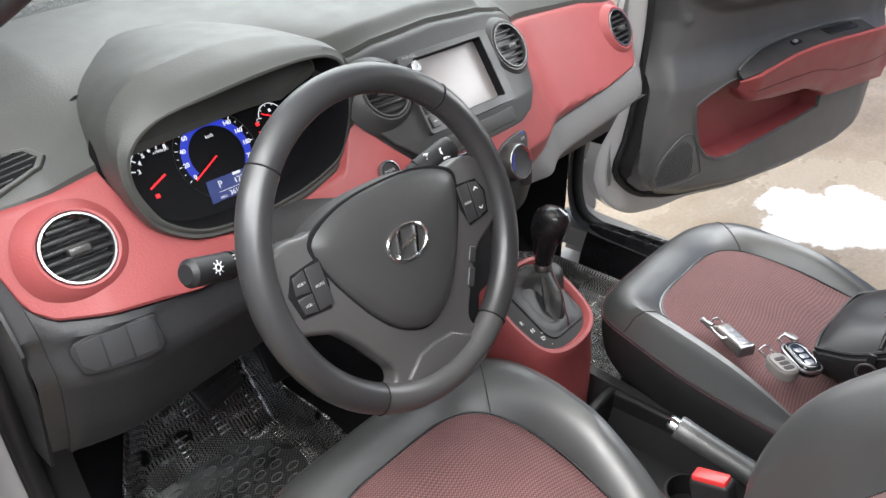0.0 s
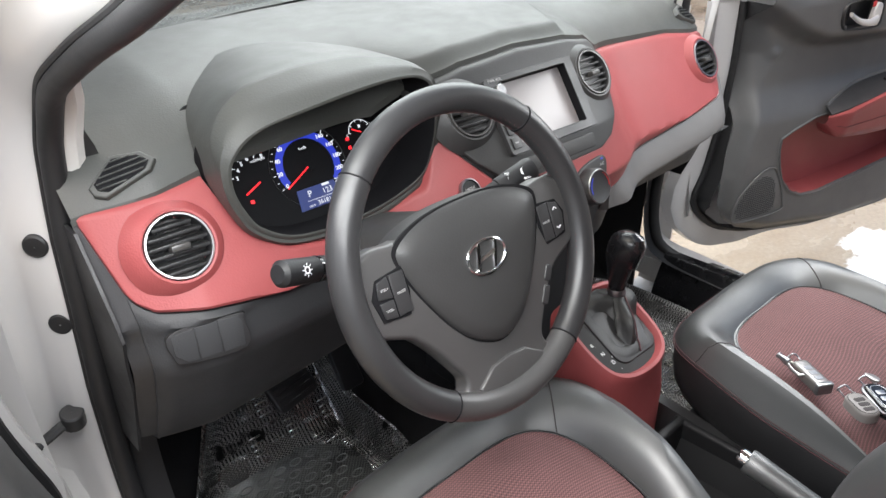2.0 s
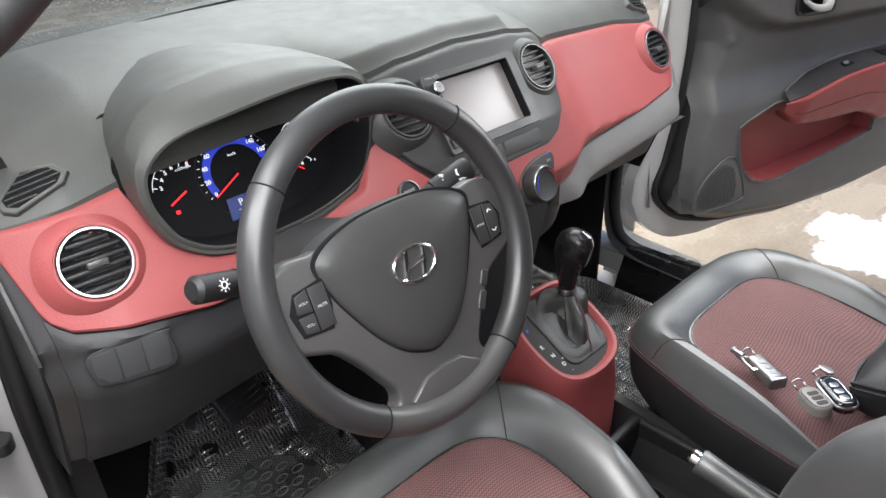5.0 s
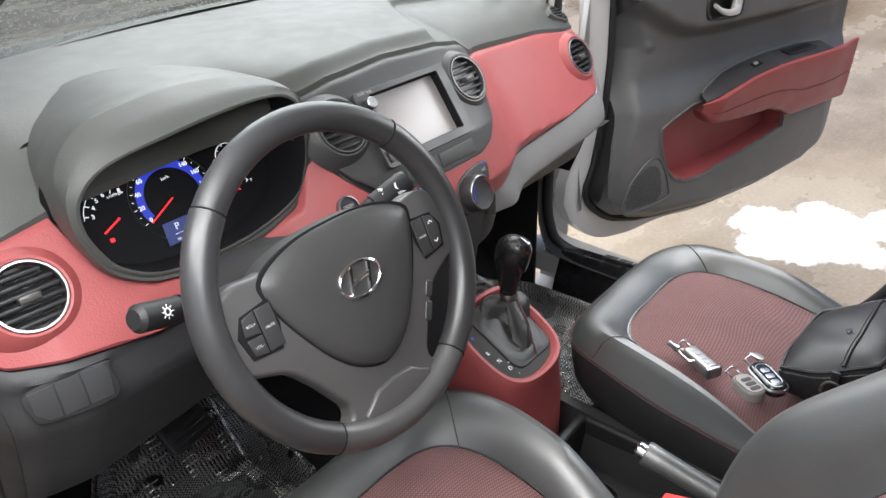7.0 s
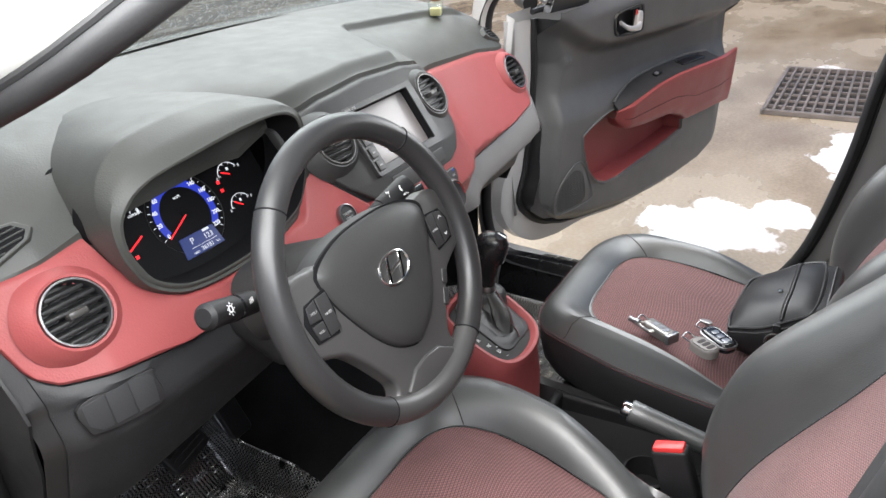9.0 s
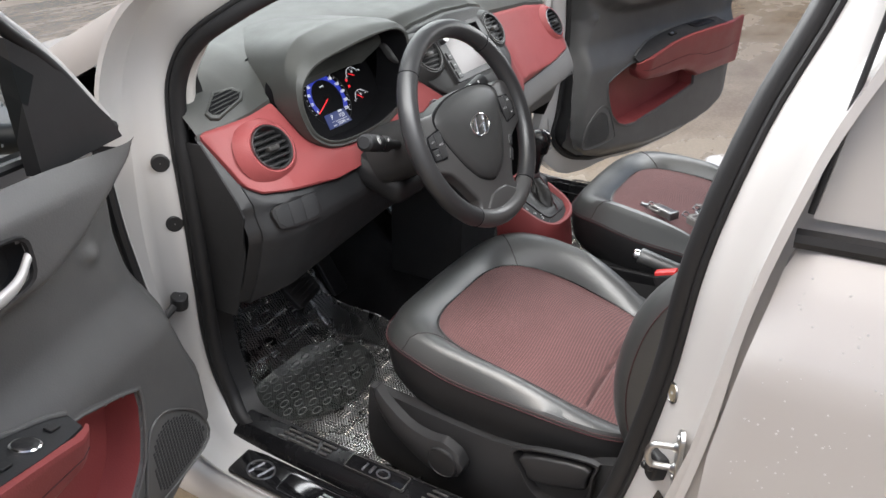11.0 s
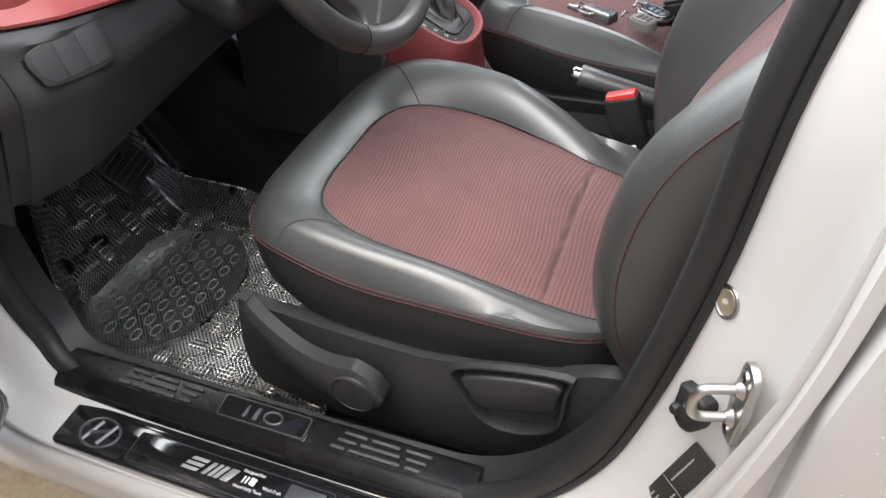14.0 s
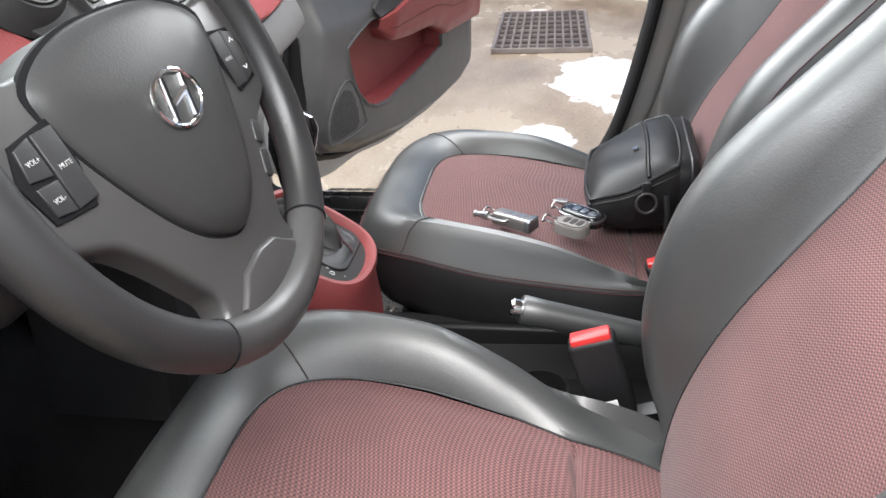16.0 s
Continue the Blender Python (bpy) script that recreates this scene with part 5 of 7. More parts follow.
# ---- centre console ----
def console():
    c = thing("gear_console", (-0.02, -0.03, 0.40), "red gear console with grey gate and black leather gaiter", "gear console")
    # top plane: slopes down to the rear
    n = Vector((0, -0.50, 0.866)).normalized()
    o = Vector((-0.036, -0.052, 0.6585))
    m = facing(o, n, (0, 1, 0))
    prof = [(-0.055, 0.078), (0.055, 0.078), (0.076, 0.045), (0.082, 0.0), (0.074, -0.052), (0.047, -0.078), (0.0, -0.086), (-0.047, -0.078), (-0.074, -0.052), (-0.082, 0.0), (-0.076, 0.045)]
    lp = smooth_loop([Vector((a, b, 0)) for a, b in prof], 5)
    rings = []
    for sc, z in ((0.80, -0.004), (0.83, 0.004), (0.88, 0.010), (0.94, 0.010), (0.99, 0.003), (1.02, -0.012)):
        rings.append([m @ Vector((p.x * sc, p.y * sc, z)) for p in lp])
    for dz, g in ((0.06, 1.08), (0.12, 1.06), (0.22, 1.0)):
        rings.append([Vector((q.x * 1.0 + (g - 1.02) * 0.08 * (1 if q.x > o.x else -1), q.y - 0.004 * g, q.z - dz)) for q in rings[5]])
    part("red_surround", loft(rings), RED, c, "dull red console surround")
    part("gate_plate", slab([(p.x * 0.82, p.y * 0.82) for p in lp], 0.004, m @ pose(0, 0, 0.0), 0.001), GATE, c, "grey shift gate plate")
    for k, (ch, y) in enumerate((("P", 0.030), ("R", -0.002), ("N", -0.021), ("D", -0.040))):
        text(ch, 0.0092, m @ pose(-0.053 + 0.006 * max(0, k - 1), y, 0.0006), GLOW_BLUE if ch == "P" else PRINT, c, "numeral")
    for y, ch in ((-0.024, "+"), (-0.046, "-")):
        text(ch, 0.0075, m @ pose(-0.036, y - 0.008, 0.0006), PRINT, c, "numeral")
    # gaiter frame and gaiter
    fr = rrect(0.096, 0.124, 0.020)
    part("gaiter_frame", slab([(x + 0.014, y + 0.008) for x, y in fr], 0.003, m @ pose(0, 0, 0.003), 0.0015), BLACK, c)
    kb = Vector((0.014, -0.020, 0.712))
    rings = []
    for t in np.linspace(0, 1, 14):
        q = []
        for k in range(40):
            a = 2 * math.pi * k / 40
            ca, sa = math.cos(a), math.sin(a)
            px, py = 0.044 * abs(ca) ** 0.5 * (1 if ca > 0 else -1), 0.057 * abs(sa) ** 0.5 * (1 if sa > 0 else -1)
            base_p = m @ Vector((px + 0.014, py + 0.008, 0.004))
            neck = kb + Vector((0.0150 * ca, 0.0150 * sa, -0.018))
            fold = 0.015 * math.sin(3 * a + 1.2) * math.sin(math.pi * t) + 0.006 * math.sin(7 * a + 4 * t) * math.sin(math.pi * t)
            s = t ** 0.72
            p = base_p.lerp(neck, s)
            p += Vector((ca, sa, 0)) * fold
            p.z += 0.006 * math.sin(math.pi * t) - 0.016 * math.exp(-((t - 0.25) / 0.15) ** 2) * (1 if sa < 0.2 else 0.3)
            q.append(p)
        rings.append(q)
    part("gaiter", loft(rings, True), GAITER, c, "creased black leather gaiter")
    part("gaiter_seam", tube([rings[i][30] + Vector((0, -0.002, 0.001)) for i in range(14)], 0.0012, 6), STITCH, c)
    # lever and knob
    part("shift_collar", lathe([(0.0140, 0), (0.0155, 0.005), (0.0150, 0.012), (0.0140, 0.015)], pose(kb.x, kb.y, kb.z - 0.022), 24), DULLCHROME, c, "satin silver collar")
    rings = []
    for z, rx, ry, dy in ((-0.008, 0.0125, 0.013, 0), (0.006, 0.0145, 0.016, 0.0), (0.030, 0.018, 0.021, -0.002), (0.052, 0.023, 0.029, -0.006), (0.072, 0.0235, 0.030, -0.010), (0.086, 0.020, 0.026, -0.012), (0.094, 0.012, 0.016, -0.012), (0.096, 0.002, 0.003, -0.012)):
        rings.append([kb + Vector((rx * math.cos(a), dy + ry * math.sin(a), z)) for a in np.linspace(0, 2 * math.pi, 28, False)])
    part("shift_knob", loft(rings, True, True, True), COVER, c, "black shift knob with gloss cap")
    cap = [[kb + Vector((rx * math.cos(a) * 0.80, dy + (ry + 0.002) * math.sin(a), z + 0.003)) for a in np.linspace(-2.4, -0.74, 10)] for z, rx, ry, dy in ((0.038, 0.022, 0.027, -0.004), (0.055, 0.024, 0.030, -0.007), (0.074, 0.0245, 0.031, -0.010), (0.088, 0.021, 0.025, -0.012), (0.095, 0.012, 0.010, -0.012))]
    part("gloss_cap", loft(cap, False), GLOSS, c)
    # rear tray with cup holders and the handbrake well
    tr = thing("tunnel_console", (-0.06, -0.36, 0.36), "black plastic tunnel console with cup holder and handbrake well", "tunnel console")
    part("tray", sheet(14, 30, lambda u, v: (-0.145 + 0.20 * u, -0.13 - 0.60 * v, 0.405 + 0.055 * sstep(0.72, 1.0, abs(2 * u - 1)) + 0.02 * v)), TRAY, tr)
    for s in (-1, 1):
        part("tray_wall", rbox((0.016, 0.60, 0.10), pose(-0.045 + s * 0.102, -0.43, 0.430), 0.006, 3), TRAY, tr)
    part("tray_front", rbox((0.21, 0.018, 0.085), pose(-0.045, -0.142, 0.440), 0.006, 3), TRAY, tr)
    part("cup_holder", lathe([(0.040, 0.006), (0.036, 0.008), (0.034, -0.01), (0.033, -0.03), (0.001, -0.03)], pose(-0.070, -0.235, 0.445), 32), TRAY, tr, "round cup holder")
    part("cup_holder", lathe([(0.038, 0.006), (0.034, 0.008), (0.032, -0.01), (0.031, -0.03), (0.001, -0.03)], pose(-0.045, -0.335, 0.447), 32), TRAY, tr, "round cup holder")
    # handbrake
    h = thing("handbrake", (-0.05, -0.42, 0.45), "black handbrake lever with chrome button", "handbrake")
    a, b = Vector((-0.05, -0.60, 0.515)), Vector((-0.080, -0.300, 0.600))
    dd = (b - a).normalized()
    part("grip", tube([a, a.lerp(b, 0.3), a.lerp(b, 0.6), a.lerp(b, 0.88), a.lerp(b, 0.955), a.lerp(b, 0.965)], lambda t: lerp(t, (0, 0.4, 0.8, 1), (0.013, 0.016, 0.018, 0.016)), 18), LEATHER, h)
    part("button", tube([b - dd * 0.014, b - dd * 0.001, b + dd * 0.002], lambda t: 0.0115 if t < 0.9 else 0.009, 16), CHROME, h, "chrome release button")


console()


def buckle(place):
    o = Vector(place)
    b = thing("belt_buckle", o - Vector((0, 0, 0.10)), "black seat belt buckle with red release button", "belt buckle", "belt buckles")
    up = Vector((0.04, 0.30, 0.95)).normalized()
    x = Vector((0.02, -0.95, 0.30)).normalized()
    y = up.cross(x).normalized()
    m = axes(o, x, y, up)
    part("housing", rbox((0.052, 0.028, 0.105), m @ pose(0, 0, -0.055), 0.006, 3), TRAY, b)
    part("release_button", rbox((0.044, 0.021, 0.012), m @ pose(0, -0.001, -0.003), 0.003, 2), REDBTN, b, "red release button")
    part("label", rbox((0.013, 0.0006, 0.010), m @ pose(0.002, -0.0145, -0.085), 0.0002, 1), PRINT, b, "small white label")
    part("strap", rbox((0.046, 0.006, 0.12), m @ pose(0, 0.004, -0.155), 0.002, 1), CLOTH, b)


buckle((-0.145, -0.387, 0.610))
buckle((0.115, -0.50, 0.560))


# ---- seats ----
def seat(cx, dy, name, label, drv=True):
    base = Vector((cx, dy, 0))
    s = thing(name, (cx, dy - 0.2, 0.27), label, "car seat", "front seats")
    # angles that space the points of a rounded U evenly
    fine = [(math.copysign(abs(math.cos(a)) ** 0.48, math.cos(a)) * 0.2, math.copysign(abs(math.sin(a)) ** 0.48, math.sin(a)) * 0.27) for a in np.linspace(0, 2 * math.pi, 2881)]
    run = np.concatenate(([0], np.cumsum([math.dist(p, q) for p, q in zip(fine, fine[1:])])))
    N = 112
    turns = np.interp(np.linspace(0, run[-1], N, False), run, np.linspace(0, 2 * math.pi, 2881))

    def plan(yf, yr):
        """A rounded U in plan, of half width 1: front at yf, rear at yr."""
        out = []
        yc = yr + (yf - yr) * 0.45
        for a in turns:
            ca, sa = math.cos(a), math.sin(a)
            x = abs(ca) ** 0.46 * (1 if ca > 0 else -1)
            y = yc + ((yf - yc) if sa > 0 else (yc - yr)) * abs(sa) ** 0.46 * (1 if sa > 0 else -1)
            out.append((x, y, sa, ca))
        return out

    def z0(y):
        """The height of the cushion's middle along the seat."""
        return sum(lerp(y + q, (-0.50, -0.37, -0.20, -0.045), (0.505, 0.537, 0.572, 0.592)) for q in (-0.04, -0.02, 0.0, 0.02, 0.04)) / 5

    def seam_z(y):
        """The height of the outer seam: nearly level, rising over the front corners."""
        return sum(lerp(y + q, (-0.50, -0.38, -0.27, -0.16, -0.085, -0.04, 0.06), (0.528, 0.540, 0.545, 0.549, 0.564, 0.574, 0.564)) for q in (-0.03, -0.015, 0.0, 0.015, 0.03)) / 5

    def tuck(x, y):
        """The tunnel side draws in towards the back rest."""
        return x * lerp(y, (-0.5, -0.367, -0.31, -0.22, -0.14), (0.74, 0.79, 0.88, 0.96, 1.0)) if drv and x > 0 else x

    def widen(x, y):
        """On the passenger's seat the tunnel-side border narrows towards the back rest."""
        return x if drv or x > 0 else x * (1 + 0.11 * sstep(-0.08, -0.36, y)) * (1 + (0.223 / 0.166 - 1) * 0.62 * sstep(-0.14, -0.40, y) * (1 - sstep(0.166, 0.223, -x)))

    def ring(hl, hr, yf, hs_l, hs_r, hf, seam=None):
        """A ring round the cushion: heights above the middle at both sides and in front, or a drop below the seam."""
        r = []
        for x, y, sa, ca in plan(yf, -0.505):
            k = max(0.0, sa) ** 2
            q = sstep(-0.3, 0.3, ca)
            if seam is not None:
                z = seam_z(y) + seam
            else:
                left, right = hs_l * (0.1 + 0.9 * sstep(-0.54, -0.24, y)), hs_r * sstep(-0.44, -0.20, y)
                z = z0(y) + (left * (1 - q) + right * q) * (1 - k) + hf * k
            z += 0.0008 * math.sin(31 * y + 9 * x) * (seam is None)
            r.append(base + Vector((widen(tuck(x * (hl * (1 - q) + hr * q), y), y), y, z)))
        return r
    HL, HR = (0.018, 0.050) if drv else (0.034, 0.034)
    WL = (0.166, 0.170, 0.175, 0.182, 0.191, 0.201, 0.210, 0.218, 0.222, 0.223)
    WR = (0.168, 0.172, 0.178, 0.190, 0.205, 0.220, 0.234, 0.244, 0.249, 0.250) if drv else WL
    FY = (-0.048, -0.043, -0.034, -0.018, 0.000, 0.018, 0.032, 0.042, 0.047, 0.048)
    UP = ((0, 0, 0), (-0.03, -0.02, -0.001), (0.30, 0.26, 0.006), (0.74, 0.66, 0.011), (1.0, 0.92, 0.012), (0.94, 1.0, 0.008), (0.50, 0.86, 0.0))
    rings = [ring(WL[q], WR[q], FY[q], HL * a, HR * b, c) for q, (a, b, c) in enumerate(UP)]
    rings += [ring(WL[q], WR[q], FY[q], 0, 0, 0, d) for q, d in ((7, 0.0085), (8, 0.002), (9, -0.002))]
    part("leather_bolster", loft(rings), LEATHER, s, "black leather seat border")
    side = [ring(WL[9] - 0.001 + g, WR[9] - 0.001 + g, FY[9] - 0.001 + f, 0, 0, 0, d) for g, f, d in ((0.0, 0.0, -0.003), (0.0035, -0.001, -0.012), (0.006, -0.004, -0.040), (0.005, -0.010, -0.070), (-0.003, -0.022, -0.095), (-0.02, -0.045, -0.115), (-0.05, -0.08, -0.130))]
    part("side_skirt", loft(side), SKIRT, s, "black side of the cushion, darkened for its shade")
    part("side_seam", tube(ring(WL[9] + 0.0012, WR[9] + 0.0012, FY[9] + 0.0012, 0, 0, 0, -0.003), 0.0009, 6, True), STITCH, s, "dark red stitched seam")
    part("top_stitch", tube(ring(WL[9] + 0.0004, WR[9] + 0.0004, FY[9] + 0.0004, 0, 0, 0, 0.0030), 0.0007, 6, True), STITCH, s)
    part("insert_seam", tube(ring(WL[0] + 0.0016, WR[0] + 0.0016, FY[0] + 0.0016, 0.0003, 0.0003, 0.0003), 0.0008, 6, True), BLACK, s)
    # cross seams in the border at the front corners
    for k in (-1, 1):
        i = min(range(N), key=lambda j: abs(turns[j] - radians(42 if k > 0 else 150)))
        part("border_seam", tube([rings[j][i] + Vector((0, 0, 0.0003)) for j in range(1, 9)], 0.0010, 6), DARKSTITCH, s)
    # fabric insert with a cross crease near the back
    def ins(u, v):
        y = -0.50 + 0.455 * v
        yc = -0.50 + 0.455 * 0.45
        t = max(0.0, (y - yc) / (-0.047 - yc))
        hw = 0.167 * max(0.0, 1 - min(1, t) ** 4.35) ** (1 / 4.35)
        w = 2 * u - 1
        edge = min(1.0, (1 - abs(w)) * 6) * min(1.0, (1 - v) * 8)
        dome = 0.007 * (1 - w * w) * edge
        cr = -0.007 * math.exp(-((y + 0.372) / 0.004) ** 2) * min(1, (1 - abs(w)) * 8)
        return base + Vector((widen(tuck(hw * w, y), y), y, z0(y) + dome + cr - 0.001))
    part("fabric_insert", sheet(48, 160, ins), FABRIC, s, "red and black mesh fabric seat centre")
    # back rest: cross-sections from the cushion upwards, with full side bolsters
    mid_y = lambda z: lerp(z, (0.48, 0.56, 0.61, 0.684, 0.755, 0.832, 0.95, 1.12), (-0.455, -0.462, -0.472, -0.500, -0.543, -0.595, -0.660, -0.740))
    crest_y = lambda z: lerp(z, (0.48, 0.52, 0.56, 0.60, 0.64, 0.68, 0.74, 0.80, 0.84, 0.88, 0.935, 1.0, 1.12), (-0.500, -0.470, -0.450, -0.440, -0.435, -0.436, -0.447, -0.468, -0.497, -0.535, -0.585, -0.635, -0.725))
    levels = [0.492 + 0.63 * k / 42 for k in range(43)]
    soft = lambda f, z: sum(f(z + 0.03 * q) for q in (-1, -0.5, 0, 0.5, 1)) / 5

    def across(z, pts):
        """The points of one level: half widths with the share of the crest, or the depth behind it."""
        ym, yc = soft(mid_y, z), soft(crest_y, z)
        w = lerp(z, (0.49, 0.53, 0.60, 0.9, 1.06, 1.12), (0.955, 0.985, 1.0, 1.0, 0.93, 0.80))
        top_in = 0.02 * sstep(1.07, 1.122, z)
        return [base + Vector((x * w - (0.010 if drv else 0.0), (ym + (yc - ym) * g if d is None else yc - d) - top_in, z)) for x, g, d in pts]
    half = [(0.141, 0.02, None), (0.147, 0.10, None), (0.155, 0.40, None), (0.167, 0.75, None), (0.181, 0.94, None), (0.196, 1.0, None), (0.210, 0.98, None), (0.221, None, 0.008), (0.229, None, 0.018), (0.2335, None, 0.028)]
    rear = [(0.2335, None, 0.029), (0.238, None, 0.05), (0.241, None, 0.085), (0.238, None, 0.115), (0.226, None, 0.140), (0.19, None, 0.152), (0.0, None, 0.156)]
    flip = lambda pts: [(-x, g, d) for x, g, d in pts]
    for side_pts in (half, flip(half)):
        part("back_bolster", loft([across(z, side_pts) for z in levels], False), LEATHER, s, "black leather back rest border")
        part("back_seam", tube([across(z, [side_pts[-1]])[0] for z in levels], 0.0009, 6), STITCH, s, "dark red stitched seam")
        part("insert_seam", tube([across(z, [side_pts[0]])[0] for z in levels], 0.0014, 6), BLACK, s)
    shell = rear + flip(rear)[::-1][1:]
    part("back_shell", loft([across(z, shell) for z in levels], False), LEATHER, s)
    lid = [across(levels[-1], flip(half)[::-1] + half + rear[1:] + flip(rear)[::-1][1:-1])]
    cen_top = sum(lid[0], Vector()) / len(lid[0])
    lid += [[p.lerp(cen_top, q) + Vector((0, 0, 0.012 * q ** 0.5)) for p in lid[0]] for q in (0.15, 0.5, 0.97)]
    part("back_top", loft(lid), LEATHER, s)

    def bins(u, v):
        z = levels[0] + (levels[-1] - levels[0]) * v
        w = 2 * u - 1
        p = across(z, [(0.141 * w, 0.02 * w * w, None)])[0]
        return p + Vector((0, 0.010 * (1 - w * w), 0))
    part("back_insert", sheet(36, 60, bins), FABRIC, s, "red and black mesh fabric back rest centre")
    # plastic plinth
    for k in (-1, 1):
        def pl(u, v):
            y = 0.04 - 0.56 * u
            zt = lerp(u, (0, 0.15, 0.5, 0.8, 0.9, 1.0), (0.470, 0.475, 0.468, 0.492, 0.515, 0.52))
            z = 0.30 + (zt - 0.30) * v
            x = (0.238 if k < 0 else 0.228) + 0.018 * math.sin(math.pi * min(1, v * 0.9 + 0.1)) - 0.02 * (1 - u) ** 6
            return base + Vector((k * x, y, z))
        part("plinth_side", sheet(26, 14, pl, None, (-k * 0.02, 0, 0)), BLACK, s, "black plastic seat side cover")
    part("plinth_front", rbox((0.40, 0.03, 0.10), pose(cx, dy - 0.02, 0.36), 0.01, 2), BLACK, s)
    part("seat_rail", rbox((0.04, 0.50, 0.03), pose(cx - 0.18, dy - 0.24, 0.285), 0.004, 1), BLACK, s)
    part("seat_rail", rbox((0.04, 0.50, 0.03), pose(cx + 0.18, dy - 0.24, 0.285), 0.004, 1), BLACK, s)
    if drv:
        # height lever
        lx = -0.626
        cl = [(lx + 0.030, 0.006, 0.490), (lx + 0.022, -0.004, 0.482), (lx + 0.010, -0.035, 0.461), (lx - 0.002, -0.085, 0.438), (lx - 0.010, -0.130, 0.430), (lx - 0.012, -0.168, 0.430), (lx - 0.012, -0.195, 0.430), (lx - 0.010, -0.206, 0.430)]
        rr = [0.006, 0.020, 0.027, 0.030, 0.036, 0.041, 0.026, 0.004]
        pts = smooth_loop(cl, 6, False)
        rings = []
        for i, p in enumerate(pts):
            t = i / (len(pts) - 1)
            h = lerp(t, np.linspace(0, 1, 8), rr)
            rings.append([p + Vector((0.010, 0, h)), p + Vector((-0.008, 0, h * 0.95)), p + Vector((-0.014, 0, h * 0.6)), p + Vector((-0.016, 0, 0)), p + Vector((-0.014, 0, -h * 0.6)), p + Vector((-0.008, 0, -h * 0.95)), p + Vector((0.010, 0, -h))])
        lv = part("height_lever", loft(rings, True, True, True), BLACK, s, "black plastic seat height lever")
        mm = facing((lx - 0.0285, -0.166, 0.430), (-1, 0, 0))
        part("lever_boss", lathe([(0.0305, -0.004), (0.0300, 0.0006), (0.0285, 0.0008), (0.0275, -0.0012), (0.0265, 0.0004), (0.001, 0.0012)], mm, 32), BLACK, lv)
        # recliner pocket and handle
        mm = facing((-0.622, -0.365, 0.462), (-1, 0, 0.12), (0, 0.22, 1))
        pk = [(-0.062, 0.044), (0.066, 0.040), (0.064, 0.012), (0.045, -0.038), (0.0, -0.052), (-0.042, -0.040), (-0.062, 0.0)]
        lpk = smooth_loop([Vector((a, b, 0)) for a, b in pk], 4)
        part("handle_well", loft([[mm @ Vector((p.x * a, p.y * a, z)) for p in lpk] for a, z in ((1.08, -0.004), (1.04, 0.004), (0.98, 0.004), (0.94, -0.006), (0.9, -0.018), (0.02, -0.018))]), BLACK, s, "recess of the recliner handle")
        part("recliner_handle", slab(smooth_xy([(-0.052, 0.034), (0.056, 0.031), (0.054, 0.004), (0.042, -0.012), (-0.040, -0.012), (-0.052, 0.006)], 3), 0.014, mm @ pose(0, 0, 0.006), 0.005), BLACK, s, "black recliner handle")
    return s


seat(-0.362, 0.0, "bucket_seat", "black leather car seat with red mesh centre and red stitching")
seat(0.300, -0.095, "bucket_seat", "black leather car seat with a red mesh centre", False)


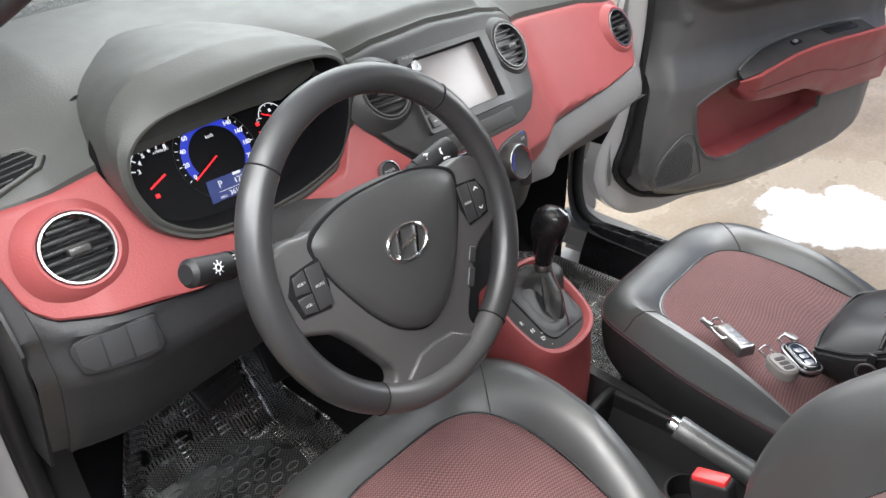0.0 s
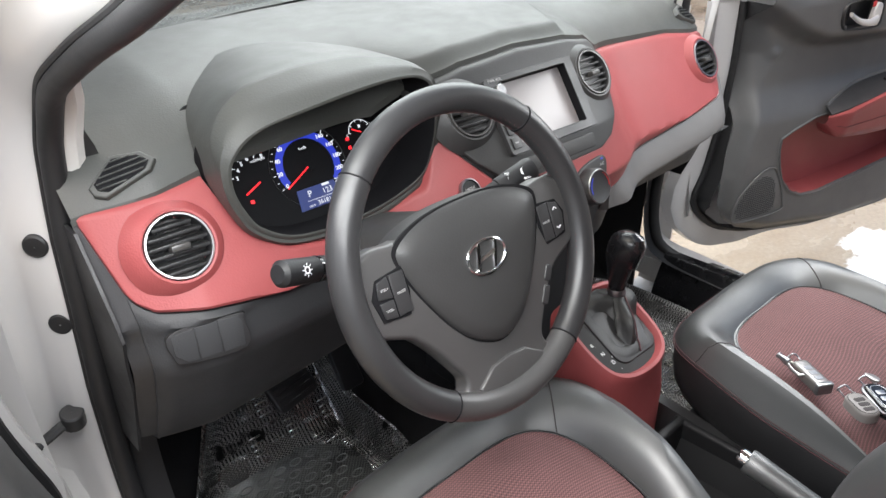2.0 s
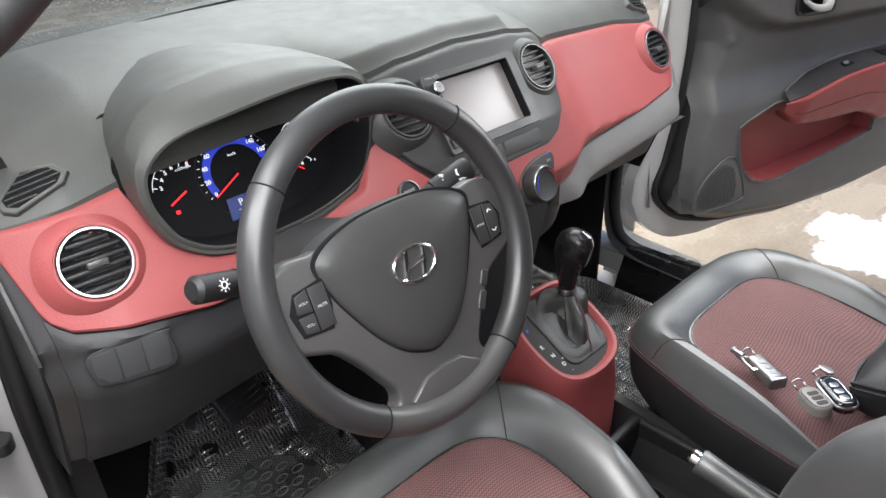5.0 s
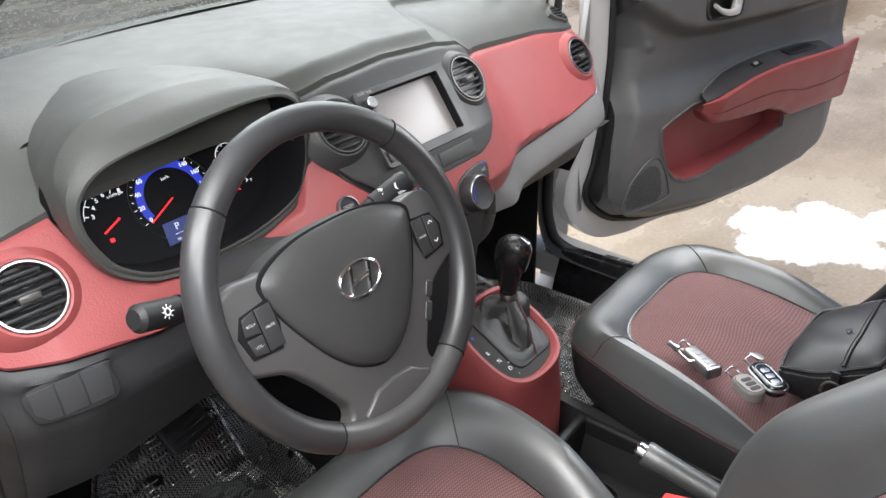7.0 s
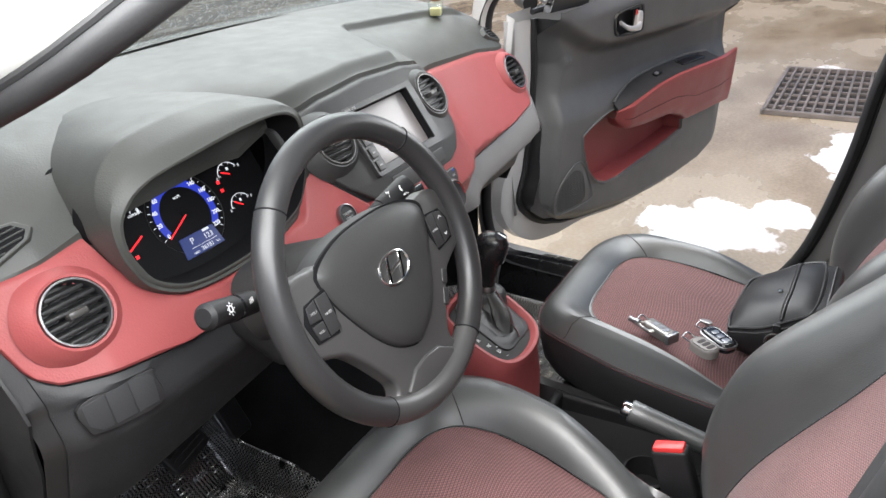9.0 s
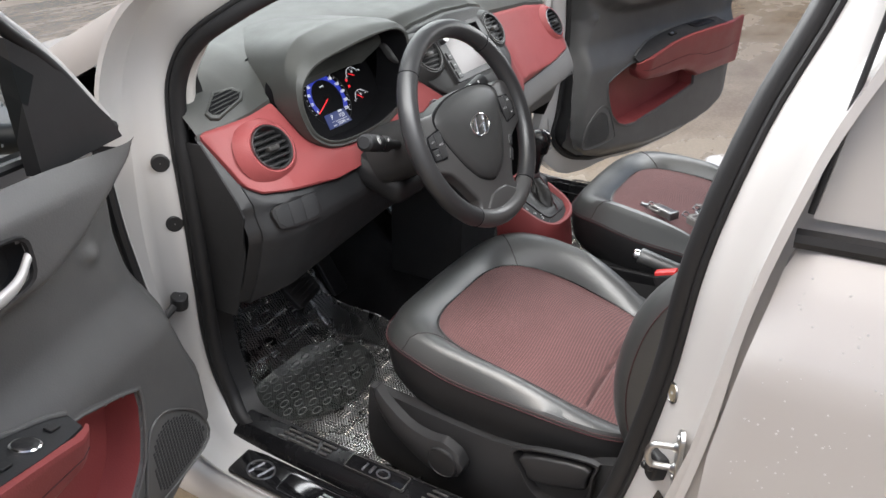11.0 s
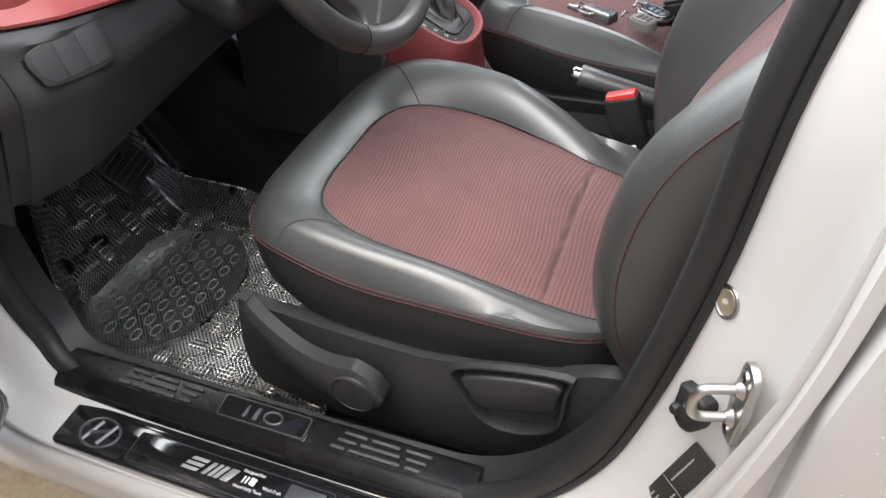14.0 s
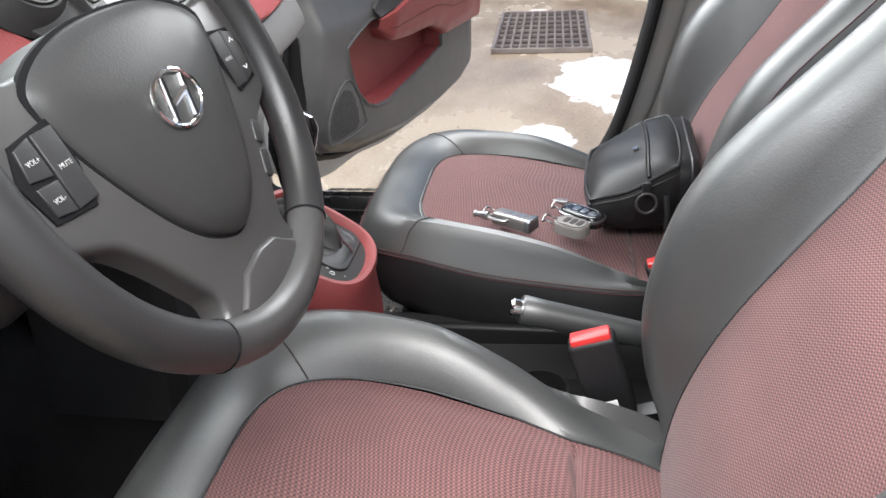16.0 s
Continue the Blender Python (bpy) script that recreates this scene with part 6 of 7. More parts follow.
# ---- doors ----
def door(side):
    """A front door swung open. u along the door from its hinge, n into the cabin, z up."""
    if side > 0:
        H, dv = Vector((0.790, 0.205, 0)), Vector((0.956, -0.294, 0)).normalized()
        nin = Vector((dv.y, -dv.x, 0))
    else:
        H, dv = Vector((-0.770, 0.238, 0)), Vector((-0.956, -0.292, 0)).normalized()
        nin = Vector((-dv.y, dv.x, 0))
    P = lambda u, n, z: H + dv * u + nin * n + Vector((0, 0, z))
    who = "driver" if side < 0 else "passenger"
    d = thing(who + "_door", P(0, -0.06, 0.35), "open white front car door with grey trim, red armrest and pocket", "car door", "front doors")
    bot = lambda u: lerp(u, (-0.01, 0.0, 0.03, 0.10, 0.2, 0.47, 0.7, 0.86, 0.94, 0.985, 1.0), (0.60, 0.50, 0.45, 0.405, 0.375, 0.342, 0.346, 0.366, 0.398, 0.435, 0.452))
    HU = 0.362
    END = 1.055 if side > 0 else 1.032
    top = lambda u: 1.018 + 0.055 * u

    fe = 0.045
    edge_u = lambda z: lerp(z, (0.37, 0.45, 0.57, 0.70, 0.84, 1.02), (0.0, 0.0, 0.0, fe * 0.67, fe, fe)) + (0.026 if side > 0 else 0.0)
    wide = lambda u: 1 + (1.2 * (1 - sstep(0.05, 0.35, u)) if side > 0 else 0.0)
    crease = lambda z: lerp(z, (0.57, 0.66, 0.75, 0.874, 0.95, 1.02), (0.03, 0.07, 0.105, 0.150, 0.105, 0.055))

    def base_n(u, z):
        """The trim's relief: a fuller shoulder that carries the handle, a hollow under it, a full lower part."""
        zs = lerp(u, (0.05, 0.12, 0.20, 0.27, 0.40, 0.60, 1.0), (1.005, 0.965, 0.922, 0.900, 0.893, 0.893, 0.90))
        b = -0.004 - 0.040 * sstep(0.70, 0.80, z)
        b += 0.052 * sstep(zs - 0.030, zs + 0.016, z)
        b -= 0.030 * sstep(0.975, 1.03, z - 0.055 * u) * sstep(0.06, 0.24, u)
        b -= (0.60 if side > 0 else 0.20) * max(0.0, crease(z) - u) * sstep(0.55, 0.62, z)
        b -= 0.02 * sstep(0.93, 1.03, u)
        b -= 0.045 * (1 - sstep(0.0, 0.045, z - bot(u)))
        b -= 0.03 * (1 - sstep(0.0, 0.04, u - edge_u(z))) * (1 - 0.7 * sstep(0.93, 1.0, z))
        b += 0.012 * math.exp(-((u - 0.15) / 0.016) ** 2 - ((z - 0.874) / 0.012) ** 2)
        return b
    # pocket: between these curves
    pk0, pk1 = 0.185, 0.715
    pk_b = lambda u: lerp(u, (0.18, 0.19, 0.215, 0.25, 0.30, 0.36, 0.5, 0.62, 0.715), (0.655, 0.60, 0.54, 0.503, 0.482, 0.480, 0.503, 0.525, 0.546))
    pk_t = lambda u: lerp(u, (0.18, 0.22, 0.30, 0.715), (0.657, 0.675, 0.70, 0.70))

    def grid(nu, nz, f):
        return sheet(nu, nz, f)

    def trim_uz(u, v):
        z = bot(u) + (top(u) - bot(u)) * v
        q = edge_u(z)
        far = lerp(z, (0.34, 0.42, 0.50, 0.60, 0.72, 0.80), (0.94, 0.965, 0.985, 1.005, 1.025, END))
        return q + (far - q) * u, z

    def trim(u, v):
        uu, z = trim_uz(u, v)
        return P(uu, base_n(uu, z), z)

    def inpocket(u, v):
        uu, z = trim_uz(u, v)
        if abs((uu - HU) / 0.060) ** 4 + abs((z - 0.954) / 0.032) ** 4 < 1:
            return True
        return pk0 < uu < pk1 and pk_b(uu) < z < pk_t(uu)
    part("trim_panel", sheet(120, 90, trim, inpocket), DOORGREY, d, "dark grey grained door trim")
    # pocket walls and back
    U = np.linspace(pk0, pk1, 40)
    loop = [(u, pk_b(u)) for u in U] + [(u, pk_t(u)) for u in U[::-1]]
    rings = []
    c = Vector((0.42, 0.61, 0))
    for g, dn in ((0.012, 0.001), (0.004, 0.003), (0.0, -0.004), (-0.004, -0.03), (-0.012, -0.055)):
        q = []
        for u, z in loop:
            dvv = (Vector((u, z, 0)) - c).normalized()
            q.append(P(u + dvv.x * g, base_n(u, min(z, 0.70)) + dn if dn > -0.02 else -0.012 + dn, z + dvv.y * g))
        rings.append(q)
    part("pocket_rim", loft(rings[:3]), DOORGREY, d)
    part("pocket_lip", tube(rings[1], 0.0026, 8, True), DOORGREY, d)
    part("pocket", join(loft(rings[2:]), sheet(30, 10, lambda u, v: P(pk0 - 0.02 + (pk1 - pk0 + 0.04) * u, -0.062, 0.48 + 0.24 * v))), RED, d, "dull red door pocket")
    # armrest: a red bar that grows out of the trim
    arm_t = lambda u: lerp(u, (0.30, 0.34, 0.40, 0.48, 0.60, 0.84, 1.05), (0.700, 0.718, 0.734, 0.752, 0.766, 0.784, 0.792)) - (0.024 * sstep(0.5, 1.0, u) if side > 0 else 0.0)
    arm_b = lambda u: lerp(u, (0.30, 0.33, 0.45, 0.60, 0.66, 0.72, 1.05), (0.690, 0.660, 0.648, 0.645, 0.62, 0.575, 0.580)) - (0.020 * sstep(0.30, 0.36, u) * sstep(0.72, 0.62, u) if side > 0 else 0.0)

    def arm(u, v):
        uu = 0.308 + (0.700 if side > 0 else 0.715) * u
        dep = 0.052 * min(1.0, ((uu - 0.30) / 0.05)) ** 0.5 * (1 - 0.65 * sstep(0.84, 1.02, uu))
        low = sstep(0.60, 0.74, uu)
        n = lerp(v, (0, 0.06, 0.16, 0.30, 0.85, 0.93, 0.98, 1.0), (-0.6, -0.05, 0.5 - 0.25 * low, 0.72 - 0.2 * low, 1.0, 1.0, 0.92, 0.75))
        z = arm_b(uu) + (arm_t(uu) - arm_b(uu)) * lerp(v, (0, 0.06, 0.16, 0.93, 1.0), (0.12 * (1 - low), 0.03 * (1 - low), 0.04, 0.98, 1.0))
        return P(uu, 0.002 + dep * n, z)
    part("armrest", sheet(48, 28, arm), RED, d, "dull red padded armrest")
    part("armrest_seam", tube([Vector(arm(0.03 + 0.96 * k / 30, 0.50)) + nin * 0.0008 for k in range(31)], 0.0007, 6), STITCH, d)
    # switch panel on top of the armrest
    def sw(u, v):
        uu = 0.318 + 0.52 * u
        w = lerp(u, (0, 0.06, 0.20, 0.85, 1.0), (0.020, 0.046, 0.072, 0.072, 0.050))
        front = lerp(u, (0, 0.06, 0.15, 1.0), (0.022, 0.038, 0.044, 0.044))
        return P(uu, front - w * v, arm_t(uu) + 0.001 + 0.016 * v)
    part("switch_panel", sheet(24, 6, sw, None, (0, 0, -0.006)), GREY_LOW, d, "black switch panel")
    part("panel_lip", tube([Vector(sw(k / 24, 1.0)) + Vector((0, 0, 0.001)) for k in range(25)], 0.004, 8), DOORGREY, d)
    def on_sw(u, v):
        p = Vector(sw(u, v))
        tx = (Vector(sw(u + 0.02, v)) - p).normalized()
        ty = (Vector(sw(u, v + 0.2)) - p).normalized()
        return axes(p, tx, ty, tx.cross(ty)) if tx.cross(ty).z > 0 else axes(p, -tx, ty, (-tx).cross(ty))
    if side > 0:
        sp = part("window_switch", rbox((0.034, 0.017, 0.006), on_sw(0.41, 0.5) @ pose(0, 0, 0.003), 0.002, 2), GLOSS, d, "chrome edged window switch")
        part("switch_lever", rbox((0.014, 0.010, 0.006), on_sw(0.41, 0.5) @ pose(-0.006, 0, 0.007), 0.002, 2), SILVER, sp)
        part("grip_hole", rbox((0.125, 0.030, 0.006), on_sw(0.78, 0.55) @ pose(0, 0, 0.001), 0.002, 2), DIAL, d, "hollow pull grip")
        part("grip_lining", tube([on_sw(0.78, 0.55) @ Vector(p) for p in ((-0.063, -0.016, 0.003), (0.063, -0.016, 0.003), (0.063, 0.016, 0.003), (-0.063, 0.016, 0.003))], 0.002, 6, True), BLACK, d)
    else:
        for u, v, n_ in ((0.31, 0.30, 0), (0.31, 0.72, 1), (0.42, 0.30, 2), (0.42, 0.72, 3)):
            m = on_sw(u, v)
            sp = part("window_switch", rbox((0.044, 0.024, 0.005), m @ pose(0, 0, 0.002), 0.002, 2), GLOSS, d)
            part("switch_lever", rbox((0.020, 0.018, 0.007), m @ pose(-0.008, 0, 0.005), 0.002, 2), BLACK, sp)
            part("switch_mark", rbox((0.006, 0.003, 0.0006), m @ pose(-0.008, 0, 0.0088), 0.0003, 1), PRINT, sp)
        m = on_sw(0.155, 0.45)
        k = part("mirror_dial", lathe([(0.017, 0), (0.017, 0.004), (0.0145, 0.005)], m, 28), CHROME, d, "chrome ringed mirror dial")
        part("dial_face", lathe([(0.0145, 0.005), (0.012, 0.007), (0.001, 0.007)], m, 28), BLACK, k)
        for u, v in ((0.235, 0.28), (0.225, 0.72), (0.07, 0.55)):
            part("lock_button", rbox((0.016, 0.012, 0.004), on_sw(u, v) @ pose(0, 0, 0.003), 0.001, 1), BLACK, d)
    # speaker grille
    spk = smooth_xy([(0.055, 0.455), (0.15, 0.445), (0.225, 0.452), (0.228, 0.480), (0.195, 0.560), (0.165, 0.585), (0.125, 0.575), (0.065, 0.520)], 4)
    m = axes(P(0, -0.002, 0), dv * (1 if side > 0 else -1), (0, 0, 1), nin)
    sg = 1 if side > 0 else -1
    s = part("speaker_grille", slab([(sg * u, z) for u, z in (spk if side > 0 else spk[::-1])], 0.02, m, 0.003), DOORGREY, d, "dark speaker grille")
    part("grille_rim", tube([m @ Vector((sg * u, z, 0.0015)) for u, z in spk], 0.0022, 6, True), DOORGREY, s)
    hv, hf = [], []
    for i in range(26):
        for j in range(26):
            u, z = 0.055 + 0.007 * i, 0.445 + 0.0056 * j
            ok = all((spk[(k + 1) % len(spk)][0] - spk[k][0]) * (z - spk[k][1]) - (spk[(k + 1) % len(spk)][1] - spk[k][1]) * (u - spk[k][0]) > 0.0002 for k in range(len(spk)))
            if ok:
                v, f = rbox((0.0045, 0.0034, 0.0012), m @ pose(sg * u, z, 0.0004), 0.0003, 1)
                o = len(hv)
                hv += v
                hf += [tuple(q + o for q in w) for w in f]
    if hv:
        g = part("grille_studs", (hv, hf), GREY_LOW, s)
        g["kind"] = "stuff"
    # inner handle
    hm = axes(P(HU, base_n(HU, 0.952) + 0.002, 0.952), dv, (0, 0, 1), nin)
    if Vector(dv).cross(Vector((0, 0, 1))).dot(nin) < 0:
        hm = axes(P(HU, base_n(HU, 0.952) + 0.002, 0.952), -dv, (0, 0, 1), nin)
    fx = 1 if side > 0 else -1
    cup = smooth_xy([(-0.066, 0.004), (-0.060, 0.026), (-0.02, 0.034), (0.050, 0.040), (0.064, 0.030), (0.066, -0.018), (0.052, -0.034), (-0.02, -0.034), (-0.058, -0.026)], 3)
    cup = [(fx * a, b) for a, b in cup]
    part("handle_cup", loft([[hm @ Vector((a * g, b * g, z)) for a, b in cup] for g, z in ((1.10, -0.004), (1.05, 0.004), (0.97, 0.003), (0.94, -0.014), (0.85, -0.026), (0.02, -0.026))]), BLACK, d, "dark recess of the inner handle")
    # silver pull with its hinge block
    cl = smooth_loop([Vector(p) for p in ((0.040, -0.016, 0.012), (0.010, -0.019, 0.015), (-0.025, -0.012, 0.015), (-0.054, 0.006, 0.010))], 6, False)
    rg = []
    for i, p in enumerate(cl):
        t = i / (len(cl) - 1)
        h = lerp(t, (0, 0.3, 0.7, 1), (0.013, 0.009, 0.0075, 0.006))
        rg.append([hm @ Vector((fx * p.x, p.y + h * math.cos(a), p.z + 0.0055 * math.sin(a))) for a in np.linspace(0, 2 * math.pi, 14, False)])
    part("inner_handle", loft(rg, True, True, True), SILVERP, d, "satin silver inner handle")
    part("lock_tab", slab([(fx * a, b) for a, b in smooth_xy([(0.028, -0.028), (0.054, -0.026), (0.058, 0.014), (0.050, 0.024), (0.036, 0.022), (0.030, 0.0)], 3)], 0.012, hm @ pose(0, 0, 0.009), 0.004), SILVERP, d, "silver lock tab")
    if side > 0:
        part("lock_mark", rbox((0.012, 0.014, 0.002), hm @ pose(fx * 0.030, 0.022, 0.004), 0.001, 1), REDBTN, d, "red unlocked mark")
    part("cup_rib", rbox((0.003, 0.050, 0.004), hm @ pose(-fx * 0.022, 0.010, -0.022), 0.001, 1), BLACK, d)
    # outer shell, window frame and glass
    part("door_shell", sheet(60, 30, lambda u, v: P(-0.03 + 1.09 * u, -0.13 - 0.030 * math.sin(math.pi * v) + 0.06 * (1 - sstep(0, 0.03, u)), bot(min(1, max(0, u))) - 0.035 + (top(u) + 0.03 - bot(min(1, max(0, u)))) * v)), WHITE, d, "white painted outer skin")
    # rim round the trim: a dark gap, the seal and the white flange of the shell
    path = [(edge_u(z), z) for z in np.linspace(1.0, 0.53, 14)] + [(u, bot(u)) for u in np.linspace(0.002, 0.93, 40)] + [(lerp(z, (0.38, 0.42, 0.50, 0.60, 0.72, 0.80, 1.05), (0.955, 0.965, 0.985, 1.005, 1.025, END, END)), z) for z in np.linspace(0.40, 1.05, 14)]
    path = [(p.x, p.y) for p in smooth_loop([Vector((a, b, 0)) for a, b in path[::2] + [path[-1]]], 3, False)]
    rows, seam = [], []
    for i, (u, z) in enumerate(path):
        a, b = path[max(0, i - 1)], path[min(len(path) - 1, i + 1)]
        t = Vector((b[0] - a[0], b[1] - a[1], 0)).normalized()
        o = Vector((t.y, -t.x, 0))
        o = -o if o.dot(Vector((0.5, 0.70, 0)) - Vector((u, z, 0))) > 0 else o
        g = lambda r, n: P(u + o.x * r, n, z + o.y * r)
        rows.append([g(0.0, base_n(min(END, max(edge_u(z), u)), z + 0.004)), g(0.004, -0.088), g(0.016, -0.090), g(0.030 * wide(u), -0.088), g(0.035 * wide(u), -0.094), g(0.036 * wide(u), -0.13)])
        seam.append(g(0.010, -0.084))
    part("door_flange", loft([r[1:] for r in rows], False), WHITE, d, "white painted door flange")
    part("trim_edge", loft([r[:2] for r in rows], False), BLACK, d)
    part("edge_seal", tube(seam, 0.009, 8), RUBBER, d, "black rubber door edge seal")
    tb = lambda t: P(lerp(t, (0, 0.25, 0.5, 0.75, 1), (0.060, 0.148, 0.243, 0.49, 0.88)), -0.035 + 0.12 * (lerp(t, (0, 0.25, 0.5, 0.75, 1), (1.04, 1.152, 1.235, 1.345, 1.385)) - 1.02), lerp(t, (0, 0.25, 0.5, 0.75, 1), (1.04, 1.152, 1.235, 1.345, 1.385)))
    part("window_frame", tube(smooth_loop([tb(k / 10) for k in range(11)] + [P(0.99, 0.02, 1.36), P(1.0, -0.03, 1.2), P(1.0, -0.06, 1.06)], 3, False), 0.0085, 10), RUBBER, d, "black window frame")
    part("belt_seal", tube([P(0.02 + 0.96 * k / 10, -0.055, top(0.02 + 0.96 * k / 10) + 0.006) for k in range(11)], 0.008, 8), RUBBER, d)
    sp_ = [(0.050, 1.020), (0.212, 1.020), (0.214, 1.195), (0.150, 1.150), (0.066, 1.052)]
    part("mirror_sail", loft([[P(u, n_ + 0.06 * (z - 1.02), z) for u, z in sp_] for n_ in (-0.045, -0.022, -0.020)], True, True, True), BLACK, d, "black triangular mirror base cover")
    part("frame_outer", tube(smooth_loop([tb(k / 10) + nin * -0.012 - dv * 0.010 + Vector((0, 0, 0.006)) for k in range(11)], 3, False), 0.0105, 10), WHITE, d, "white painted window frame")
    mr = [[P(0.20 + 0.115 * q * math.cos(a), -0.235 + 0.05 * (1 - q * q) * 1.0 - 0.05, 1.085 + 0.068 * q * math.sin(a) + 0.01 * math.cos(a)) for a in np.linspace(0, 2 * math.pi, 24, False)] for q in (0.05, 0.5, 0.8, 0.95, 1.0)]
    mr.append([P(0.20 + 0.113 * math.cos(a), -0.205, 1.085 + 0.066 * math.sin(a) + 0.01 * math.cos(a)) for a in np.linspace(0, 2 * math.pi, 24, False)])
    part("mirror_housing", loft(mr, True, True, True), WHITE, d, "white door mirror housing")
    part("mirror_foot", tube([P(0.10, -0.13, 1.03), P(0.13, -0.19, 1.035), P(0.16, -0.22, 1.05)], 0.022, 10), BLACK, d)
    g = part("window_glass", sheet(12, 8, lambda u, v: P(0.205 + 0.775 * u, -0.062 + 0.07 * v, top(0.205 + 0.775 * u) + v * lerp(0.205 + 0.775 * u, (0.205, 0.32, 0.55, 0.88, 1.0), (0.12, 0.21, 0.30, 0.33, 0.31)))), WETGLASS, d, "wet window glass")
    dv_, df_ = [], []
    rnd = random.Random(21)
    for k in range(420):
        uu, zz, r = rnd.uniform(0.2, 0.95), rnd.uniform(0.01, 0.26), rnd.uniform(0.0009, 0.0028)
        c_ = P(uu, -0.066 + 0.07 * zz / 0.3, top(uu) + zz)
        o_ = len(dv_)
        dv_ += [c_ + dv * (r * math.cos(a)) + Vector((0, 0, r * 1.2 * math.sin(a))) for a in (0, 1.05, 2.09, 3.14, 4.19, 5.24)] + [c_ - nin * r * 0.5]
        df_ += [(o_ + i, o_ + (i + 1) % 6, o_ + 6) for i in range(6)]
    dr = part("rain_drops", (dv_, df_), BEAD, d, "rain drops on the glass")
    dr["kind"] = "stuff"
    dr.visible_shadow = False
    g.visible_shadow = False
    return d


for _s in (-1, 1):
    door(_s)


# ---- sill plates, mats, pedals ----
def scuff_plates():
    s = thing("scuff_plate", (-0.77, -0.03, 0.352), "glossy black sill scuff plate with silver lettering", "scuff plate")
    m = axes((-0.769, -0.025, 0.3585), (0, -1, 0), (1, 0, 0.06), (-0.06, 0, 1))
    part("plate", slab(rrect(0.505, 0.066, 0.010), 0.006, m @ pose(0, 0, 0.001), 0.0025), GLOSS, s)
    part("film", slab(rrect(0.290, 0.042, 0.004), 0.001, m @ pose(0.012, -0.003, 0.0016), 0.0003), GLOSS, s, "clear protective film")
    part("film_edge", tube([m @ Vector((0.012 + x, -0.003 + y, 0.0018)) for x, y in rrect(0.290, 0.042, 0.004, 3)], 0.0004, 5, True), DULLCHROME, s)
    for y in (0.0235, 0.0275):
        part("groove_line", tube([m @ Vector((-0.17, y, 0.0012)), m @ Vector((0.245, y, 0.0012))], 0.0008, 6), GLOSS, s)
    for x in (-0.190, 0.205):
        ring_ = [(x + 0.030 * math.cos(a), -0.002 + 0.021 * math.sin(a)) for a in np.linspace(0, 2 * math.pi, 32, False)]
        part("oval_mark", tube([m @ Vector((p, q, 0.0015)) for p, q in ring_], 0.0020, 6, True), DULLCHROME, s)
        for k in (-1, 1):
            part("oval_bar", tube([m @ Vector((x + 0.012 * k - 0.006, -0.018, 0.0012)), m @ Vector((x + 0.012 * k + 0.006, 0.014, 0.0012))], 0.0030, 6), DULLCHROME, s)
        part("oval_bar", tube([m @ Vector((x - 0.013, -0.006, 0.0012)), m @ Vector((x + 0.013, 0.004, 0.0012))], 0.0030, 6), DULLCHROME, s)
    # slanted silver mark: three short bars and three blocks
    for k in range(3):
        part("slant_bar", slab([(-0.054 + 0.004 * k, -0.010 + 0.0072 * k), (-0.030 + 0.004 * k, -0.010 + 0.0072 * k), (-0.0275 + 0.004 * k, -0.0055 + 0.0072 * k), (-0.0515 + 0.004 * k, -0.0055 + 0.0072 * k)], 0.0006, m @ pose(0, 0, 0.0022), 0.0001), SILVER, s)
    for x, w in ((-0.023, 0.006), (-0.013, 0.005), (-0.005, 0.006), (0.005, 0.011)):
        part("slant_bar", slab([(x, -0.010), (x + w, -0.010), (x + w + 0.010, 0.0085), (x + 0.010, 0.0085)], 0.0006, m @ pose(0, 0, 0.0022), 0.0001), SILVER, s)
    text("Designed For", 0.0058, m @ pose(0.046, 0.011, 0.0024), PRINT, s)
    text("World Rally Team", 0.0056, m @ pose(0.047, -0.011, 0.0024), PRINT, s)
    text("Wind Craft", 0.0056, m @ pose(0.078, -0.0035, 0.0024), PRINT, s)
    for x, w in ((0.036, 0.0022), (0.041, 0.0022), (0.049, 0.008)):
        part("print_bar", rbox((w, 0.0095, 0.0004), m @ pose(x, 0.0, 0.0024, 0, 0, -10), 0.0001, 1), PRINT, s)
    part("pale_label", slab(rrect(0.050, 0.034, 0.003), 0.0006, m @ pose(0.122, -0.004, 0.0024), 0.0002), DULLCHROME, s, "scuffed silver sticker")
    # inner plate on the step
    t = thing("inner_sill_plate", (-0.685, -0.05, 0.40), "black plastic inner sill cover with raised bars", "sill cover")
    rings = []
    for y in np.linspace(0.275, -0.345, 14):
        rings.append([(-0.62, y, 0.262), (-0.640, y, 0.325), (-0.668, y, 0.380), (-0.676, y, 0.391), (-0.682, y, 0.393), (-0.712, y, 0.390), (-0.716, y, 0.386), (-0.728, y, 0.380), (-0.733, y, 0.372), (-0.734, y, 0.350)])
    part("cover", loft(rings, False), COVER, t)
    m2 = axes((-0.697, -0.055, 0.3922), (0, -1, 0), (0.995, 0, 0.10), (-0.10, 0, 0.995))
    bars = (((-0.038, 0.031), (0.003, 0.038), (0.047, 0.034)), ((-0.0455, 0.026), (-0.001, 0.053), (0.047, 0.026)), ((-0.054, 0.020), (-0.005, 0.069), (0.046, 0.020)))
    for cx in (-0.165, 0.165):
        for r_, row in enumerate(bars):
            for bx, w in row:
                part("raised_bar", rbox((w, 0.0045, 0.003), m2 @ pose(cx + bx, 0.011 - 0.0105 * r_, 0.001), 0.001, 1), SATIN, t)
    part("name_plate", slab(rrect(0.135, 0.036, 0.004), 0.004, m2 @ pose(0.0, 0, 0.002), 0.0012), GLOSS, t)
